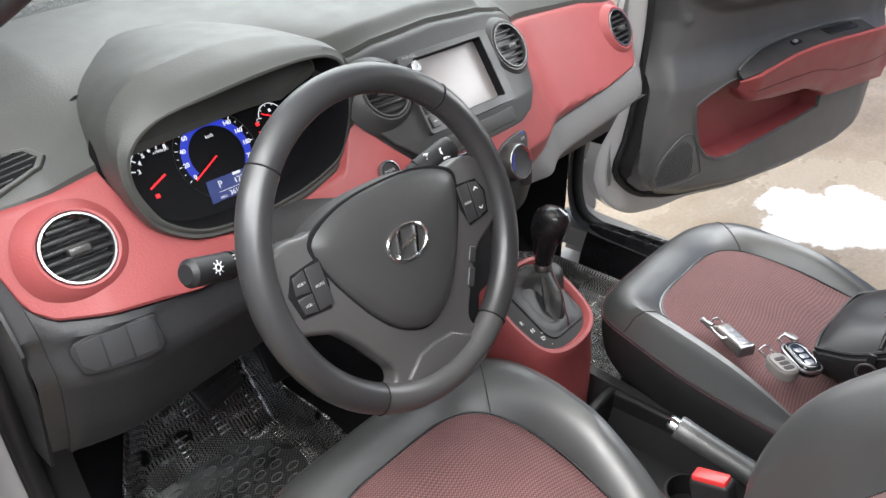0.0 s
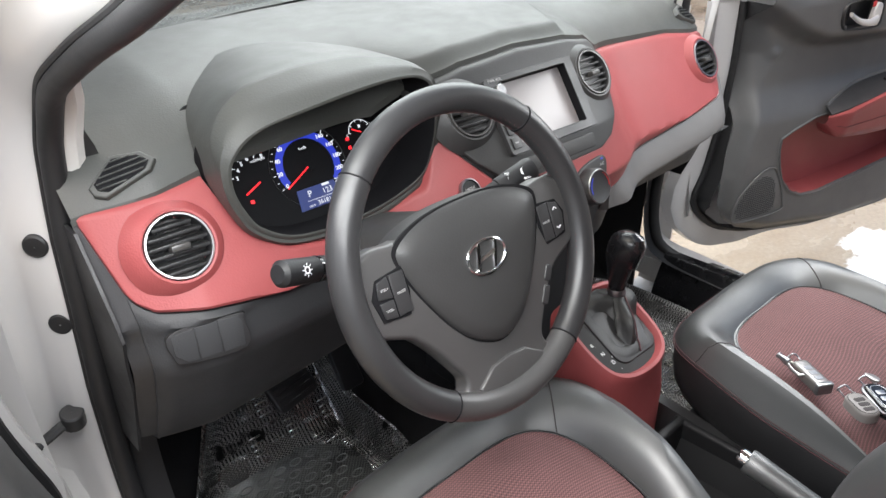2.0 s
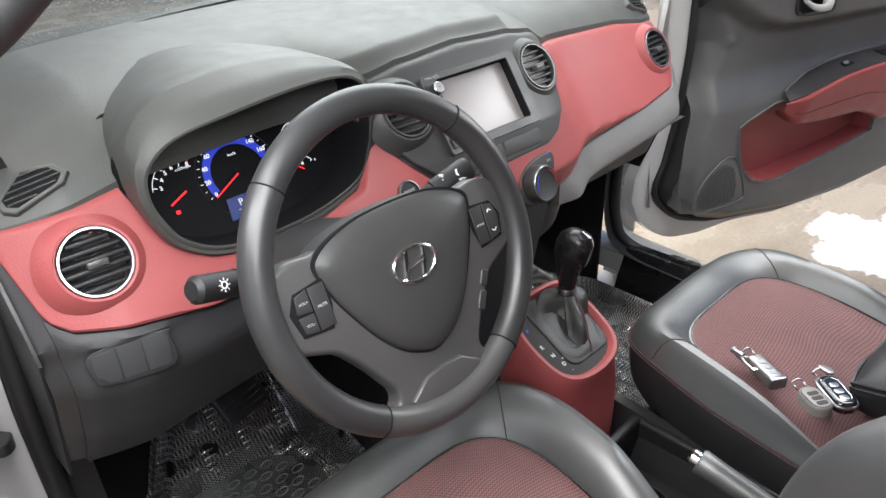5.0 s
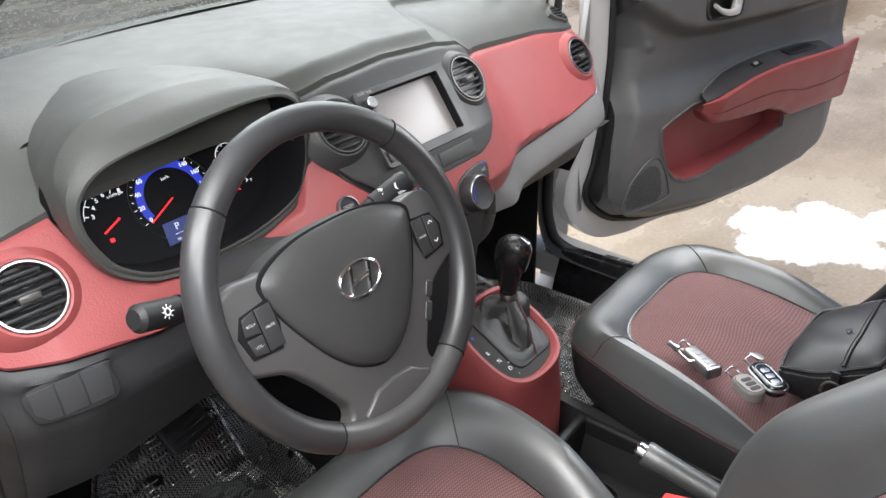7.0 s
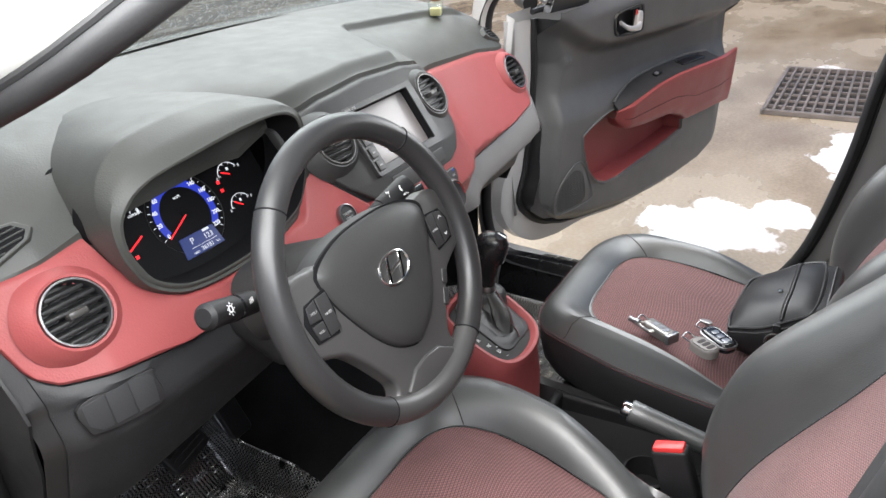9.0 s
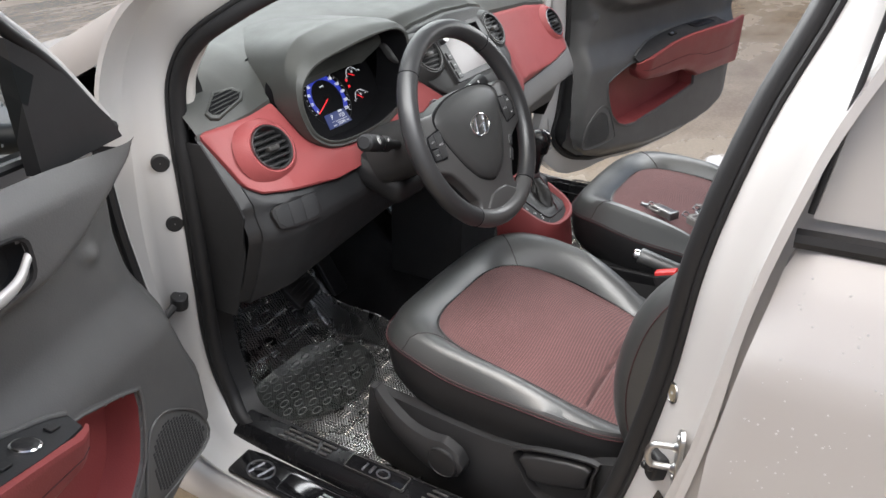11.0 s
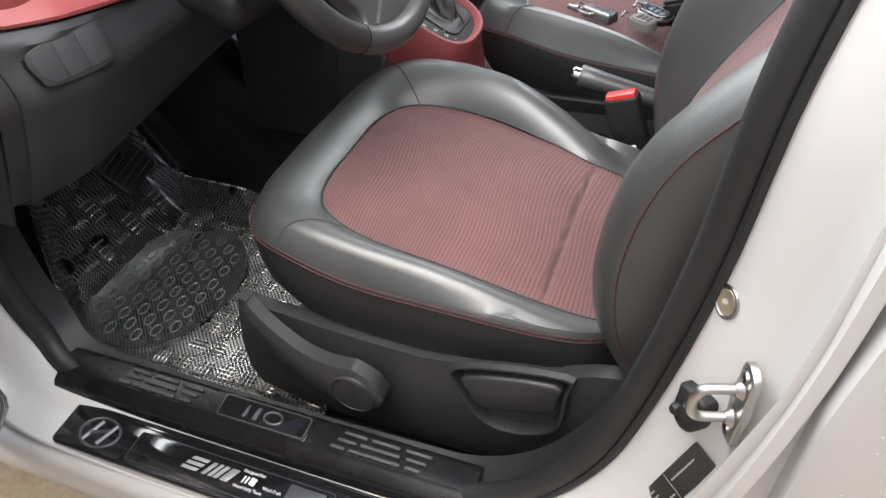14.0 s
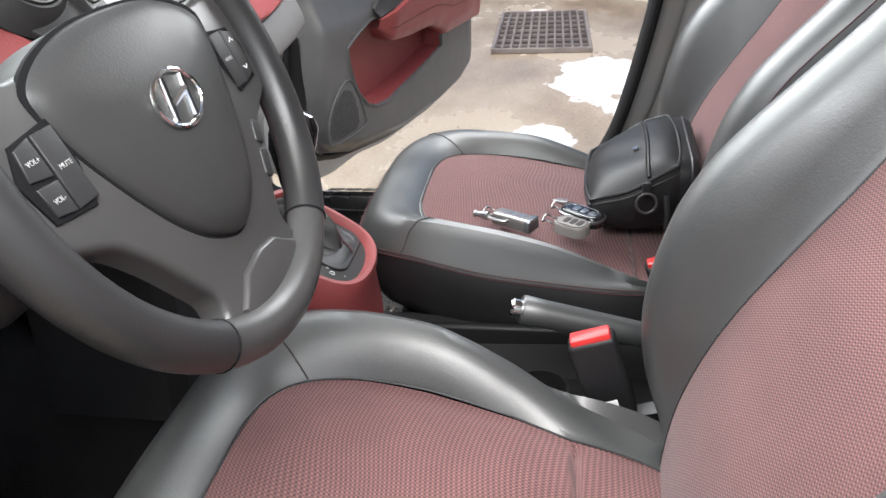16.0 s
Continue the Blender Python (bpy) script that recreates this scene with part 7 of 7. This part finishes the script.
    part("plate_ring", tube([m2 @ Vector((x, y, 0.003)) for x, y in rrect(0.128, 0.030, 0.004, 3)], 0.0008, 5, True), SATIN, t)
    for x, w in ((-0.026, 0.004), (-0.010, 0.006)):
        part("mark_bar", rbox((w, 0.018, 0.003), m2 @ pose(x, 0, 0.003, 0, 0, -8), 0.001, 1), DULLCHROME, t)
    part("mark_ring", tube([m2 @ Vector((0.014 + 0.013 * math.cos(a), 0.0085 * math.sin(a), 0.0035)) for a in np.linspace(0, 2 * math.pi, 20, False)], 0.0016, 6, True), DULLCHROME, t)
    # the same cover on the far side
    u = thing("inner_sill_plate", (0.685, -0.05, 0.40), "black plastic inner sill cover with raised bars", "sill cover")
    part("cover", loft([[(-x, y, z) for x, y, z in r] for r in rings], False), COVER, u)
    m3 = axes((0.690, 0.10, 0.404), (0, 1, 0), (-0.95, 0, 0.30), (0.30, 0, 0.95))
    for r_ in range(3):
        for q in range(3):
            part("raised_bar", rbox((0.034, 0.0055, 0.003), m3 @ pose((q - 1) * 0.040, 0.012 - 0.011 * r_, 0.001), 0.001, 1), SATIN, u)


scuff_plates()


HEELRING = node_mat("clear_rib", (0.30, 0.31, 0.30), 0.14, 0.5)[0]


def floor_mat(cx, y0, y1, hw, name):
    s = thing(name, (cx, (y0 + y1) / 2, 0.275), "silver and black foil floor mat with tread pattern and raised rim", "floor mat", "floor mats")

    out = 1 if cx > 0 else -1

    def reach(y):
        """How far the mat reaches towards the door: its front corner is cut off by the wheel arch."""
        t = max(0.0, (y - y0) / (y1 - y0) - 0.60) / 0.40
        return hw - 0.20 * t ** 1.6

    def height(x, y):
        a, b = (x - cx) * out, (y - y0)
        e = min(reach(y) - a, b, y1 - y)
        rim = max(0.040 * (1 - sstep(0.004, 0.036, e)), 0.075 * (1 - sstep(0.004, 0.034, hw + a)) * sstep(0.25, 0.6, b / (y1 - y0)))
        return 0.276 + rim + 0.15 * sstep(0.76, 1.0, b / (y1 - y0)) + 0.004 * math.sin(9 * x + 5 * y)

    def f(u, v):
        y = y0 + (y1 - y0) * v
        x = cx + out * (-hw + (hw + reach(y)) * (u if out > 0 else 1 - u))
        return (x, y, height(x, y))
    part("mat", sheet(80, 100, f), FOIL, s)
    # tread bars in alternating groups
    tv, tf = [], []
    for i in range(int(2 * hw / 0.040)):
        for j in range(int((y1 - y0) / 0.040)):
            bx, by = cx - hw + 0.045 + 0.040 * i, y0 + 0.045 + 0.040 * j
            if bx > cx + hw - 0.04 or by > y1 - 0.05 or (bx - cx) * out > reach(by) - 0.045 or ((bx - cx + 0.01) / 0.17) ** 2 + ((by - (y0 + 0.425)) / 0.14) ** 2 < 1:
                continue
            for k in range(4):
                o = (k - 1.5) * 0.0075
                px, py = (bx, by + o) if (i + j) % 2 else (bx + o, by)
                z = height(px, py)
                sz = (0.026, 0.0026, 0.005) if (i + j) % 2 else (0.0026, 0.026, 0.005)
                v, q = rbox(sz, pose(px, py, z + 0.001), 0.001, 1)
                n0 = len(tv)
                tv += v
                tf += [tuple(a + n0 for a in w) for w in q]
    part("tread_relief", (tv, tf), TREAD, s)["kind"] = "stuff"
    # oval heel pad with raised rings
    hp = part("heel_pad", lathe([(0.150, 0.0), (0.149, 0.004), (0.145, 0.004), (0.142, 0.0022), (0.001, 0.0022)], pose(cx - 0.01, y0 + 0.425, 0.279) @ Matrix.Diagonal((1.07, 0.87, 1, 1)), 48), HEEL, s, "clear dark heel pad")
    for i in range(-4, 5):
        for j in range(-4, 5):
            x, y = 0.036 * i + 0.018 * (j % 2), 0.027 * j
            if (x / 0.14) ** 2 + (y / 0.11) ** 2 < 1:
                part("pad_ring", tube([(cx - 0.01 + x + 0.0125 * math.cos(a) * 0.9 - 0.006 * math.sin(a), y0 + 0.425 + y + 0.0065 * math.sin(a) + 0.005 * math.cos(a), 0.2825) for a in np.linspace(0, 2 * math.pi, 14, False)], 0.0013, 5, True), HEELRING, hp)


floor_mat(-0.420, -0.088, 0.585, 0.205, "floor_mat")
floor_mat(0.37, -0.12, 0.58, 0.225, "floor_mat")


def pedals():
    p = thing("brake_pedal", (-0.35, 0.42, 0.40), "worn black brake pedal under the dashboard", "pedal", "pedals")
    m = facing((-0.372, 0.392, 0.486), (0, -0.8, 0.6)) @ pose(0, 0, 0, 0, 0, 10)
    part("pad", slab(rrect(0.088, 0.070, 0.012), 0.014, m, 0.004), BLACK, p)
    for k in range(5):
        part("rib", rbox((0.070, 0.004, 0.003), m @ pose(0, -0.024 + 0.012 * k, 0.001), 0.001, 1), RUBBER, p)
    part("arm", tube([(-0.355, 0.405, 0.50), (-0.335, 0.50, 0.62), (-0.33, 0.55, 0.78)], 0.010, 8), BLACK, p)
    q = thing("accelerator_pedal", (-0.235, 0.44, 0.38), "black accelerator pedal under the dashboard", "pedal", "pedals")
    m = facing((-0.232, 0.43, 0.455), (0, -0.85, 0.5))
    part("pad", slab(rrect(0.05, 0.13, 0.010), 0.012, m, 0.004), BLACK, q)
    part("arm", tube([(-0.232, 0.45, 0.48), (-0.225, 0.52, 0.62), (-0.22, 0.56, 0.78)], 0.008, 8), BLACK, q)


pedals()


# ---- pillar hardware ----
def pillar_things():
    s = thing("door_striker", (-0.752, -0.575, 0.70), "chromed steel door striker loop on the white pillar", "door striker")
    m = facing((-0.762, -0.5805, 0.7165), (-0.30, 0.95, 0.05))
    part("base_plate", slab(smooth_xy([(0, 0.040), (0.011, 0.034), (0.012, 0.018), (0.014, 0.0), (0.012, -0.018), (0.011, -0.034), (0, -0.040), (-0.011, -0.034), (-0.012, -0.018), (-0.014, 0.0), (-0.012, 0.018), (-0.011, 0.034)], 4), 0.006, m @ pose(0, 0, 0.005), 0.002), ZINC, s)
    for y in (-0.029, 0.029):
        part("screw", lathe([(0.0055, 0), (0.005, 0.002), (0.001, 0.0024)], m @ pose(0, y, 0.005), 14), DULLCHROME, s)
    loop_ = [(0.0, 0.016, 0.003), (0.0, 0.016, 0.020), (0.0, 0.0145, 0.031), (0.0, 0.006, 0.036), (0.0, -0.006, 0.036), (0.0, -0.0145, 0.031), (0.0, -0.016, 0.020), (0.0, -0.016, 0.003)]
    part("loop", tube(smooth_loop([m @ Vector(p) for p in loop_], 5, False), 0.0040, 12), ZINC, s)
    for y in (-0.016, 0.016):
        part("weld", lathe([(0.0085, 0), (0.0065, 0.003), (0.0045, 0.006)], m @ pose(0, y, 0.004), 16), ZINC, s)
    mb = facing((-0.744, -0.552, 0.678), (-0.67, 0.72, 0.16)) @ Matrix.Diagonal((0.74, 0.80, 0.8, 1))
    bs = part("bump_stop", slab(smooth_xy([(-0.018, 0.022), (0.016, 0.024), (0.019, 0.004), (0.016, -0.016), (0.004, -0.025), (-0.010, -0.023), (-0.019, -0.010), (-0.020, 0.008)], 4), 0.020, mb @ pose(0, 0, 0.014), 0.005), RUBBER, s, "black rubber stop")
    for x, y, r in ((0.004, 0.004, 0.010), (-0.010, -0.006, 0.007)):
        part("knob", lathe([(r, 0), (r, 0.004), (r * 0.7, 0.008), (0.001, 0.009)], mb @ pose(x, y, 0.013), 16), RUBBER, bs)
    b = thing("pillar_bolt", (-0.714, -0.557, 0.765), "dull brass bolt cap on the white pillar", "bolt cap")
    mc = facing((-0.723, -0.556, 0.776), (-0.62, 0.76, 0.14)) @ Matrix.Diagonal((0.68, 0.80, 1, 1))
    part("cap", lathe([(0.0150, 0.0), (0.013, 0.002), (0.010, 0.0012), (0.001, 0.0006)], mc, 24), BROWNRUST, b)
    part("cap_rim", tube([mc @ Vector((0.0155 * math.cos(a), 0.0155 * math.sin(a), 0.001)) for a in np.linspace(0, 2 * math.pi, 26, False)], 0.0014, 6, True), DULLCHROME, b)
    for z, y in ((0.922, 0.34), (0.808, 0.335)):
        h = thing("hinge_plug", (-0.735, y, z), "dark rubber plug in the white hinge pillar", "rubber plug", "hinge pillar plugs")
        part("plug", lathe([(0.016, -0.003), (0.0155, 0.002), (0.013, 0.004), (0.001, 0.004)], facing((-0.706, 0.337, z), (-0.62, -0.78, 0)), 24), RUBBER, h)
    c = thing("door_check", (-0.74, 0.36, 0.64), "black door check strap on the hinge pillar", "door check")
    part("arm", tube([(-0.722, 0.352, 0.654), (-0.745, 0.350, 0.648), (-0.815, 0.347, 0.622)], 0.0075, 8), BLACK, c)
    part("pivot", lathe([(0.014, -0.014), (0.016, -0.012), (0.016, 0.012), (0.014, 0.014), (0.001, 0.014)], facing((-0.727, 0.350, 0.654), (0, -0.3, 1), (0, 1, 0)), 20), BLACK, c)
    l = thing("type_label", (-0.74, -0.50, 0.56), "black vehicle label with pale print on the pillar", "label")
    nn = Vector((-0.80, 0.58, 0.12)).normalized()
    xx = Vector((-0.04, -0.31, 0.95))
    xx = (xx - nn * xx.dot(nn)).normalized()
    mm = axes((-0.762, -0.556, 0.590), xx, nn.cross(xx), nn)
    part("sheet", slab(rrect(0.112, 0.040, 0.002), 0.001, mm, 0.0003), GLOSS, l)
    part("rule", rbox((0.0008, 0.038, 0.0003), mm @ pose(-0.008, 0, 0.0003), 0.0001, 1), DIMPRINT, l)
    for x, y, w in ((0.018, 0.011, 0.044), (0.022, -0.006, 0.050), (-0.040, 0.014, 0.010), (-0.040, 0.009, 0.014), (-0.035, 0.001, 0.030), (-0.016, 0.001, 0.008), (-0.036, -0.009, 0.022), (-0.034, -0.014, 0.032)):
        part("print_bar", rbox((w, 0.0016, 0.0003), mm @ pose(x, y, 0.0003), 0.0001, 1), DIMPRINT, l)
    l2 = thing("tyre_label", (-0.76, -0.42, 0.40), "blue and white label on the white sill corner", "label")
    bl = node_mat("label_blue", (0.42, 0.49, 0.55), 0.4)[0]
    nn = Vector((-0.79, 0.48, 0.37)).normalized()
    xx = Vector((0.07, -0.56, 0.82))
    xx = (xx - nn * xx.dot(nn)).normalized()
    mm = axes(Vector((-0.749, -0.470, 0.442)) + nn * 0.0035, xx, nn.cross(xx), nn)
    part("sheet", slab(rrect(0.060, 0.032, 0.002), 0.004, mm, 0.0003), bl, l2, "pale blue printed label")
    for x, y, w in ((-0.012, 0.011, 0.028), (0.014, 0.011, 0.014), (-0.008, 0.003, 0.034), (-0.010, -0.004, 0.030), (0.016, -0.004, 0.010), (-0.006, -0.011, 0.038)):
        part("print_bar", rbox((w, 0.0030, 0.0003), mm @ pose(x, y, 0.0003), 0.0001, 1), PRINT if y < 0 else DIMPRINT, l2)


pillar_things()


# ---- loose things ----
def keys():
    zs = 0.590
    hide = plastic("worn_grey_hide", (0.16, 0.148, 0.14), 0.5, 300, 0.3, 0.2)
    said = ("worn silver car key on a chrome snap hook", "grey leather cased car key", "black car key in a chrome frame")
    for k, (x, y, rz) in enumerate(((0.156, -0.292, -120), (0.136, -0.374, -122), (0.172, -0.390, -130))):
        s = thing("car_key", (x, y, zs), said[k] + " on the seat", "car key", "car keys")
        m = pose(x, y, zs + 0.009, 0, 0, rz)
        w, h, r = ((0.066, 0.026, 0.006), (0.052, 0.034, 0.015), (0.068, 0.034, 0.014))[k]
        fr = rrect(w, h, r)
        part("case", slab(fr, 0.017, m @ pose(0, 0, 0.008), 0.0055, 4), (WORNSILVER, hide, GLOSS)[k], s)
        if k == 0:
            part("end_cap", slab(rrect(0.010, h + 0.002, 0.003), 0.018, m @ pose(w / 2 - 0.004, 0, 0.0085), 0.003), DULLCHROME, s, "chrome end cap")
            for q in (-1, 0, 1):
                part("button_mark", rbox((0.009, 0.012, 0.001), m @ pose(0.002 + 0.013 * q, 0, 0.0082), 0.002, 1), DULLCHROME, s)
        elif k == 1:
            part("stitching", tube([m @ Vector((a * 0.86, b * 0.84, 0.0072)) for a, b in fr], 0.0007, 5, True), DARKSTITCH, s)
            for q in (-1, 0, 1):
                part("button_mark", slab(rrect(0.008, 0.017, 0.003), 0.001, m @ pose(0.003 + 0.0105 * q, 0, 0.0086), 0.0004), DARKSTITCH, s)
        else:
            part("side_rim", tube([m @ Vector((a, b, 0.001)) for a, b in fr], 0.0030, 8, True), DULLCHROME, s, "chrome frame")
            part("face_rim", tube([m @ Vector((a * 0.74, b * 0.66, 0.0080)) for a, b in fr], 0.0009, 5, True), DULLCHROME, s)
            for q in (-1, 0, 1):
                part("button_mark", slab(rrect(0.010, 0.013, 0.003), 0.001, m @ pose(0.004 + 0.014 * q, 0, 0.0088), 0.0004), DULLCHROME, s)
        hd = m @ Vector((-w / 2 - 0.009, 0.0, 0.001))
        part("split_ring", tube([hd + Vector((0.0115 * math.cos(a), 0.0115 * math.sin(a), 0.003 * math.sin(3 * a))) for a in np.linspace(0, 2 * math.pi, 20, False)], 0.0014, 6, True), DULLCHROME, s)
        if k == 2:
            part("ring_tag", slab(smooth_xy([(-0.010, 0.0), (0.0, 0.007), (0.012, 0.005), (0.014, -0.004), (0.0, -0.006)], 3), 0.003, m @ pose(-w / 2 - 0.018, 0.010, 0.005, 0, 0, 30), 0.001), WORNSILVER, s)
        if k == 0:
            o = m @ Vector((-0.046, -0.016, 0.002))
            dd = Vector((math.cos(radians(rz + 8)), math.sin(radians(rz + 8)), 0))
            sd = Vector((-dd.y, dd.x, 0))
            part("snap_hook", tube(smooth_loop([o + dd * 0.008, o + dd * 0.018 + sd * 0.007, o + dd * 0.032 + sd * 0.009, o + dd * 0.043 + sd * 0.002, o + dd * 0.040 - sd * 0.008, o + dd * 0.020 - sd * 0.007], 5), 0.0026, 8, True), ZINC, s, "chrome snap hook")
            part("hook_swivel", tube([o + dd * 0.010, o + dd * 0.004, o - dd * 0.006, o - dd * 0.012], lambda t: lerp(t, (0, 0.4, 0.7, 1), (0.0065, 0.0065, 0.0040, 0.0055)), 14), DULLCHROME, s)


keys()


def bag():
    s = thing("shoulder_bag", (0.28, -0.46, 0.565), "small black leather shoulder bag with zip lying on the seat", "bag")
    A, B, C, D = Vector((0.178, -0.392, 0.612)), Vector((0.378, -0.402, 0.620)), Vector((0.382, -0.535, 0.692)), Vector((0.190, -0.530, 0.668))
    up = (B - A).cross(D - A).normalized()
    up = up if up.z > 0 else -up
    top = lambda u, v: A.lerp(B, u).lerp(D.lerp(C, u), v)
    round_ = lambda a, b: (0.5 + 0.5 * a * math.sqrt(1 - 0.24 * b * b), 0.5 + 0.5 * b * math.sqrt(1 - 0.24 * a * a))
    side_t = np.linspace(-1, 1, 13)[:-1]
    edge_loop = [(t, -1) for t in side_t] + [(1, t) for t in side_t] + [(-t, 1) for t in side_t] + [(-1, -t) for t in side_t]

    def ring(k, h, drop=0.0):
        """A ring of the bag: k its size, h above the lid's plane, drop how far down the side it lies."""
        out = []
        for i, (a, b) in enumerate(edge_loop):
            uv = round_(a, b)
            p = top(0.5 + (uv[0] - 0.5) * k, 0.5 + (uv[1] - 0.5) * k) + up * (h + 0.0018 * math.sin(0.7 * i + 30 * h))
            if drop:
                p = p.lerp(Vector((p.x, p.y, 0.566)), drop) + Vector((0.0025 * math.sin(1.3 * i), 0.0025 * math.cos(0.9 * i), 0)) * math.sin(math.pi * drop)
            out.append(p)
        return out
    part("body", loft([ring(0.99, -0.003), ring(1.03, -0.008, 0.06), ring(1.05, -0.010, 0.30), ring(1.03, -0.010, 0.62), ring(0.97, -0.010, 0.86), ring(0.88, -0.010, 1.0)], True, False, True), BAGHIDE, s, "black leather bag body")
    puff = lambda a, b: 0.018 * (1 - a ** 4) * (1 - b ** 4) + 0.0012 * math.sin(7 * a + 3 * b) * (1 - a * a) * (1 - b * b)
    part("lid", sheet(28, 24, lambda u, v: top(*round_(2 * u - 1, 2 * v - 1)) + up * (puff(2 * u - 1, 2 * v - 1) - 0.003)), BAGHIDE, s, "soft leather lid")
    part("zip_piping", tube(ring(1.005, -0.003), 0.0030, 6, True), BAGHIDE, s)
    part("zip_tape", tube(ring(1.028, -0.006, 0.09), 0.0022, 6, True), BLACK, s)
    dome = lambda u, v: puff(2 * u - 1, 2 * v - 1) - 0.002
    # front flap with a rolled edge that ends short of the rear panel
    part("flap_edge", tube([top(u, 0.66 + 0.05 * math.sin(3 * u) - 0.10 * max(0.0, 0.12 - u)) + up * (dome(u, 0.68) - 0.001) for u in np.linspace(0.03, 0.95, 18)], 0.0030, 8), BAGHIDE, s, "rolled flap edge")
    part("flap_stitch", tube([top(u, 0.635 + 0.05 * math.sin(3 * u)) + up * (dome(u, 0.64) + 0.0006) for u in np.linspace(0.06, 0.93, 18)], 0.0008, 6), DARKSTITCH, s)
    rp = top(0.40, 0.58) + up * (dome(0.40, 0.58) + 0.001)
    part("rivet", lathe([(0.0045, 0), (0.004, 0.002), (0.001, 0.0022)], facing(rp, up, (0, 1, 0)), 14), CHROME, s)
    # rounded end pocket towards the back rest
    mid = top(0.5, 1.0) + Vector((0, 0, -0.040))
    ex, ey = (C - D).normalized(), Vector((0, 0, 1))
    ez = ey.cross(ex) if ey.cross(ex).y < 0 else ex.cross(ey)
    pocket = [[mid + ex * a * k + ey * b * k + ez * d for a, b in rrect(0.178, 0.072, 0.026, 5)] for d, k in ((-0.004, 1.0), (0.014, 1.0), (0.024, 0.94), (0.028, 0.80), (0.029, 0.3))]
    part("end_pocket", loft(pocket, True, False, True), BAGHIDE, s, "rounded zip pocket")
    part("pocket_zip", tube(pocket[1], 0.0024, 6, True), BLACK, s)
    rc = Vector((0.168, -0.478, 0.622))
    part("strap_ring", tube([rc + Vector((-0.004, 0.014 * math.cos(a), 0.015 * math.sin(a))) for a in np.linspace(0, 2 * math.pi, 22, False)], 0.0021, 6, True), SATIN, s, "dark metal strap ring")
    part("strap_tab", rbox((0.006, 0.012, 0.022), pose(0.172, -0.478, 0.640), 0.002, 2), BAGHIDE, s)
    part("zip_pull", tube([Vector((0.170, -0.505, 0.632)), Vector((0.160, -0.507, 0.610)), Vector((0.158, -0.508, 0.585))], 0.0045, 8), BAGHIDE, s)


bag()


def perfume():
    p = thing("perfume_bottle", (0.530, 0.362, 1.035), "small glass air freshener bottle with wooden cap on the dashboard", "air freshener")
    z0 = top_z(0.530, 0.362)
    part("bottle", rbox((0.032, 0.032, 0.036), pose(0.530, 0.362, z0 + 0.019, 0, 0, 20), 0.006, 2), GLASS, p)
    part("liquid", rbox((0.026, 0.026, 0.018), pose(0.530, 0.362, z0 + 0.013, 0, 0, 20), 0.004, 2), node_mat("pale_yellow_liquid", (0.62, 0.55, 0.30), 0.1)[0], p)
    part("cap", lathe([(0.011, 0), (0.012, 0.004), (0.012, 0.03), (0.010, 0.034), (0.001, 0.034)], pose(0.530, 0.362, z0 + 0.037), 20), plastic("cap_wood", (0.25, 0.13, 0.06), 0.5, 90, 0.2), p)


perfume()
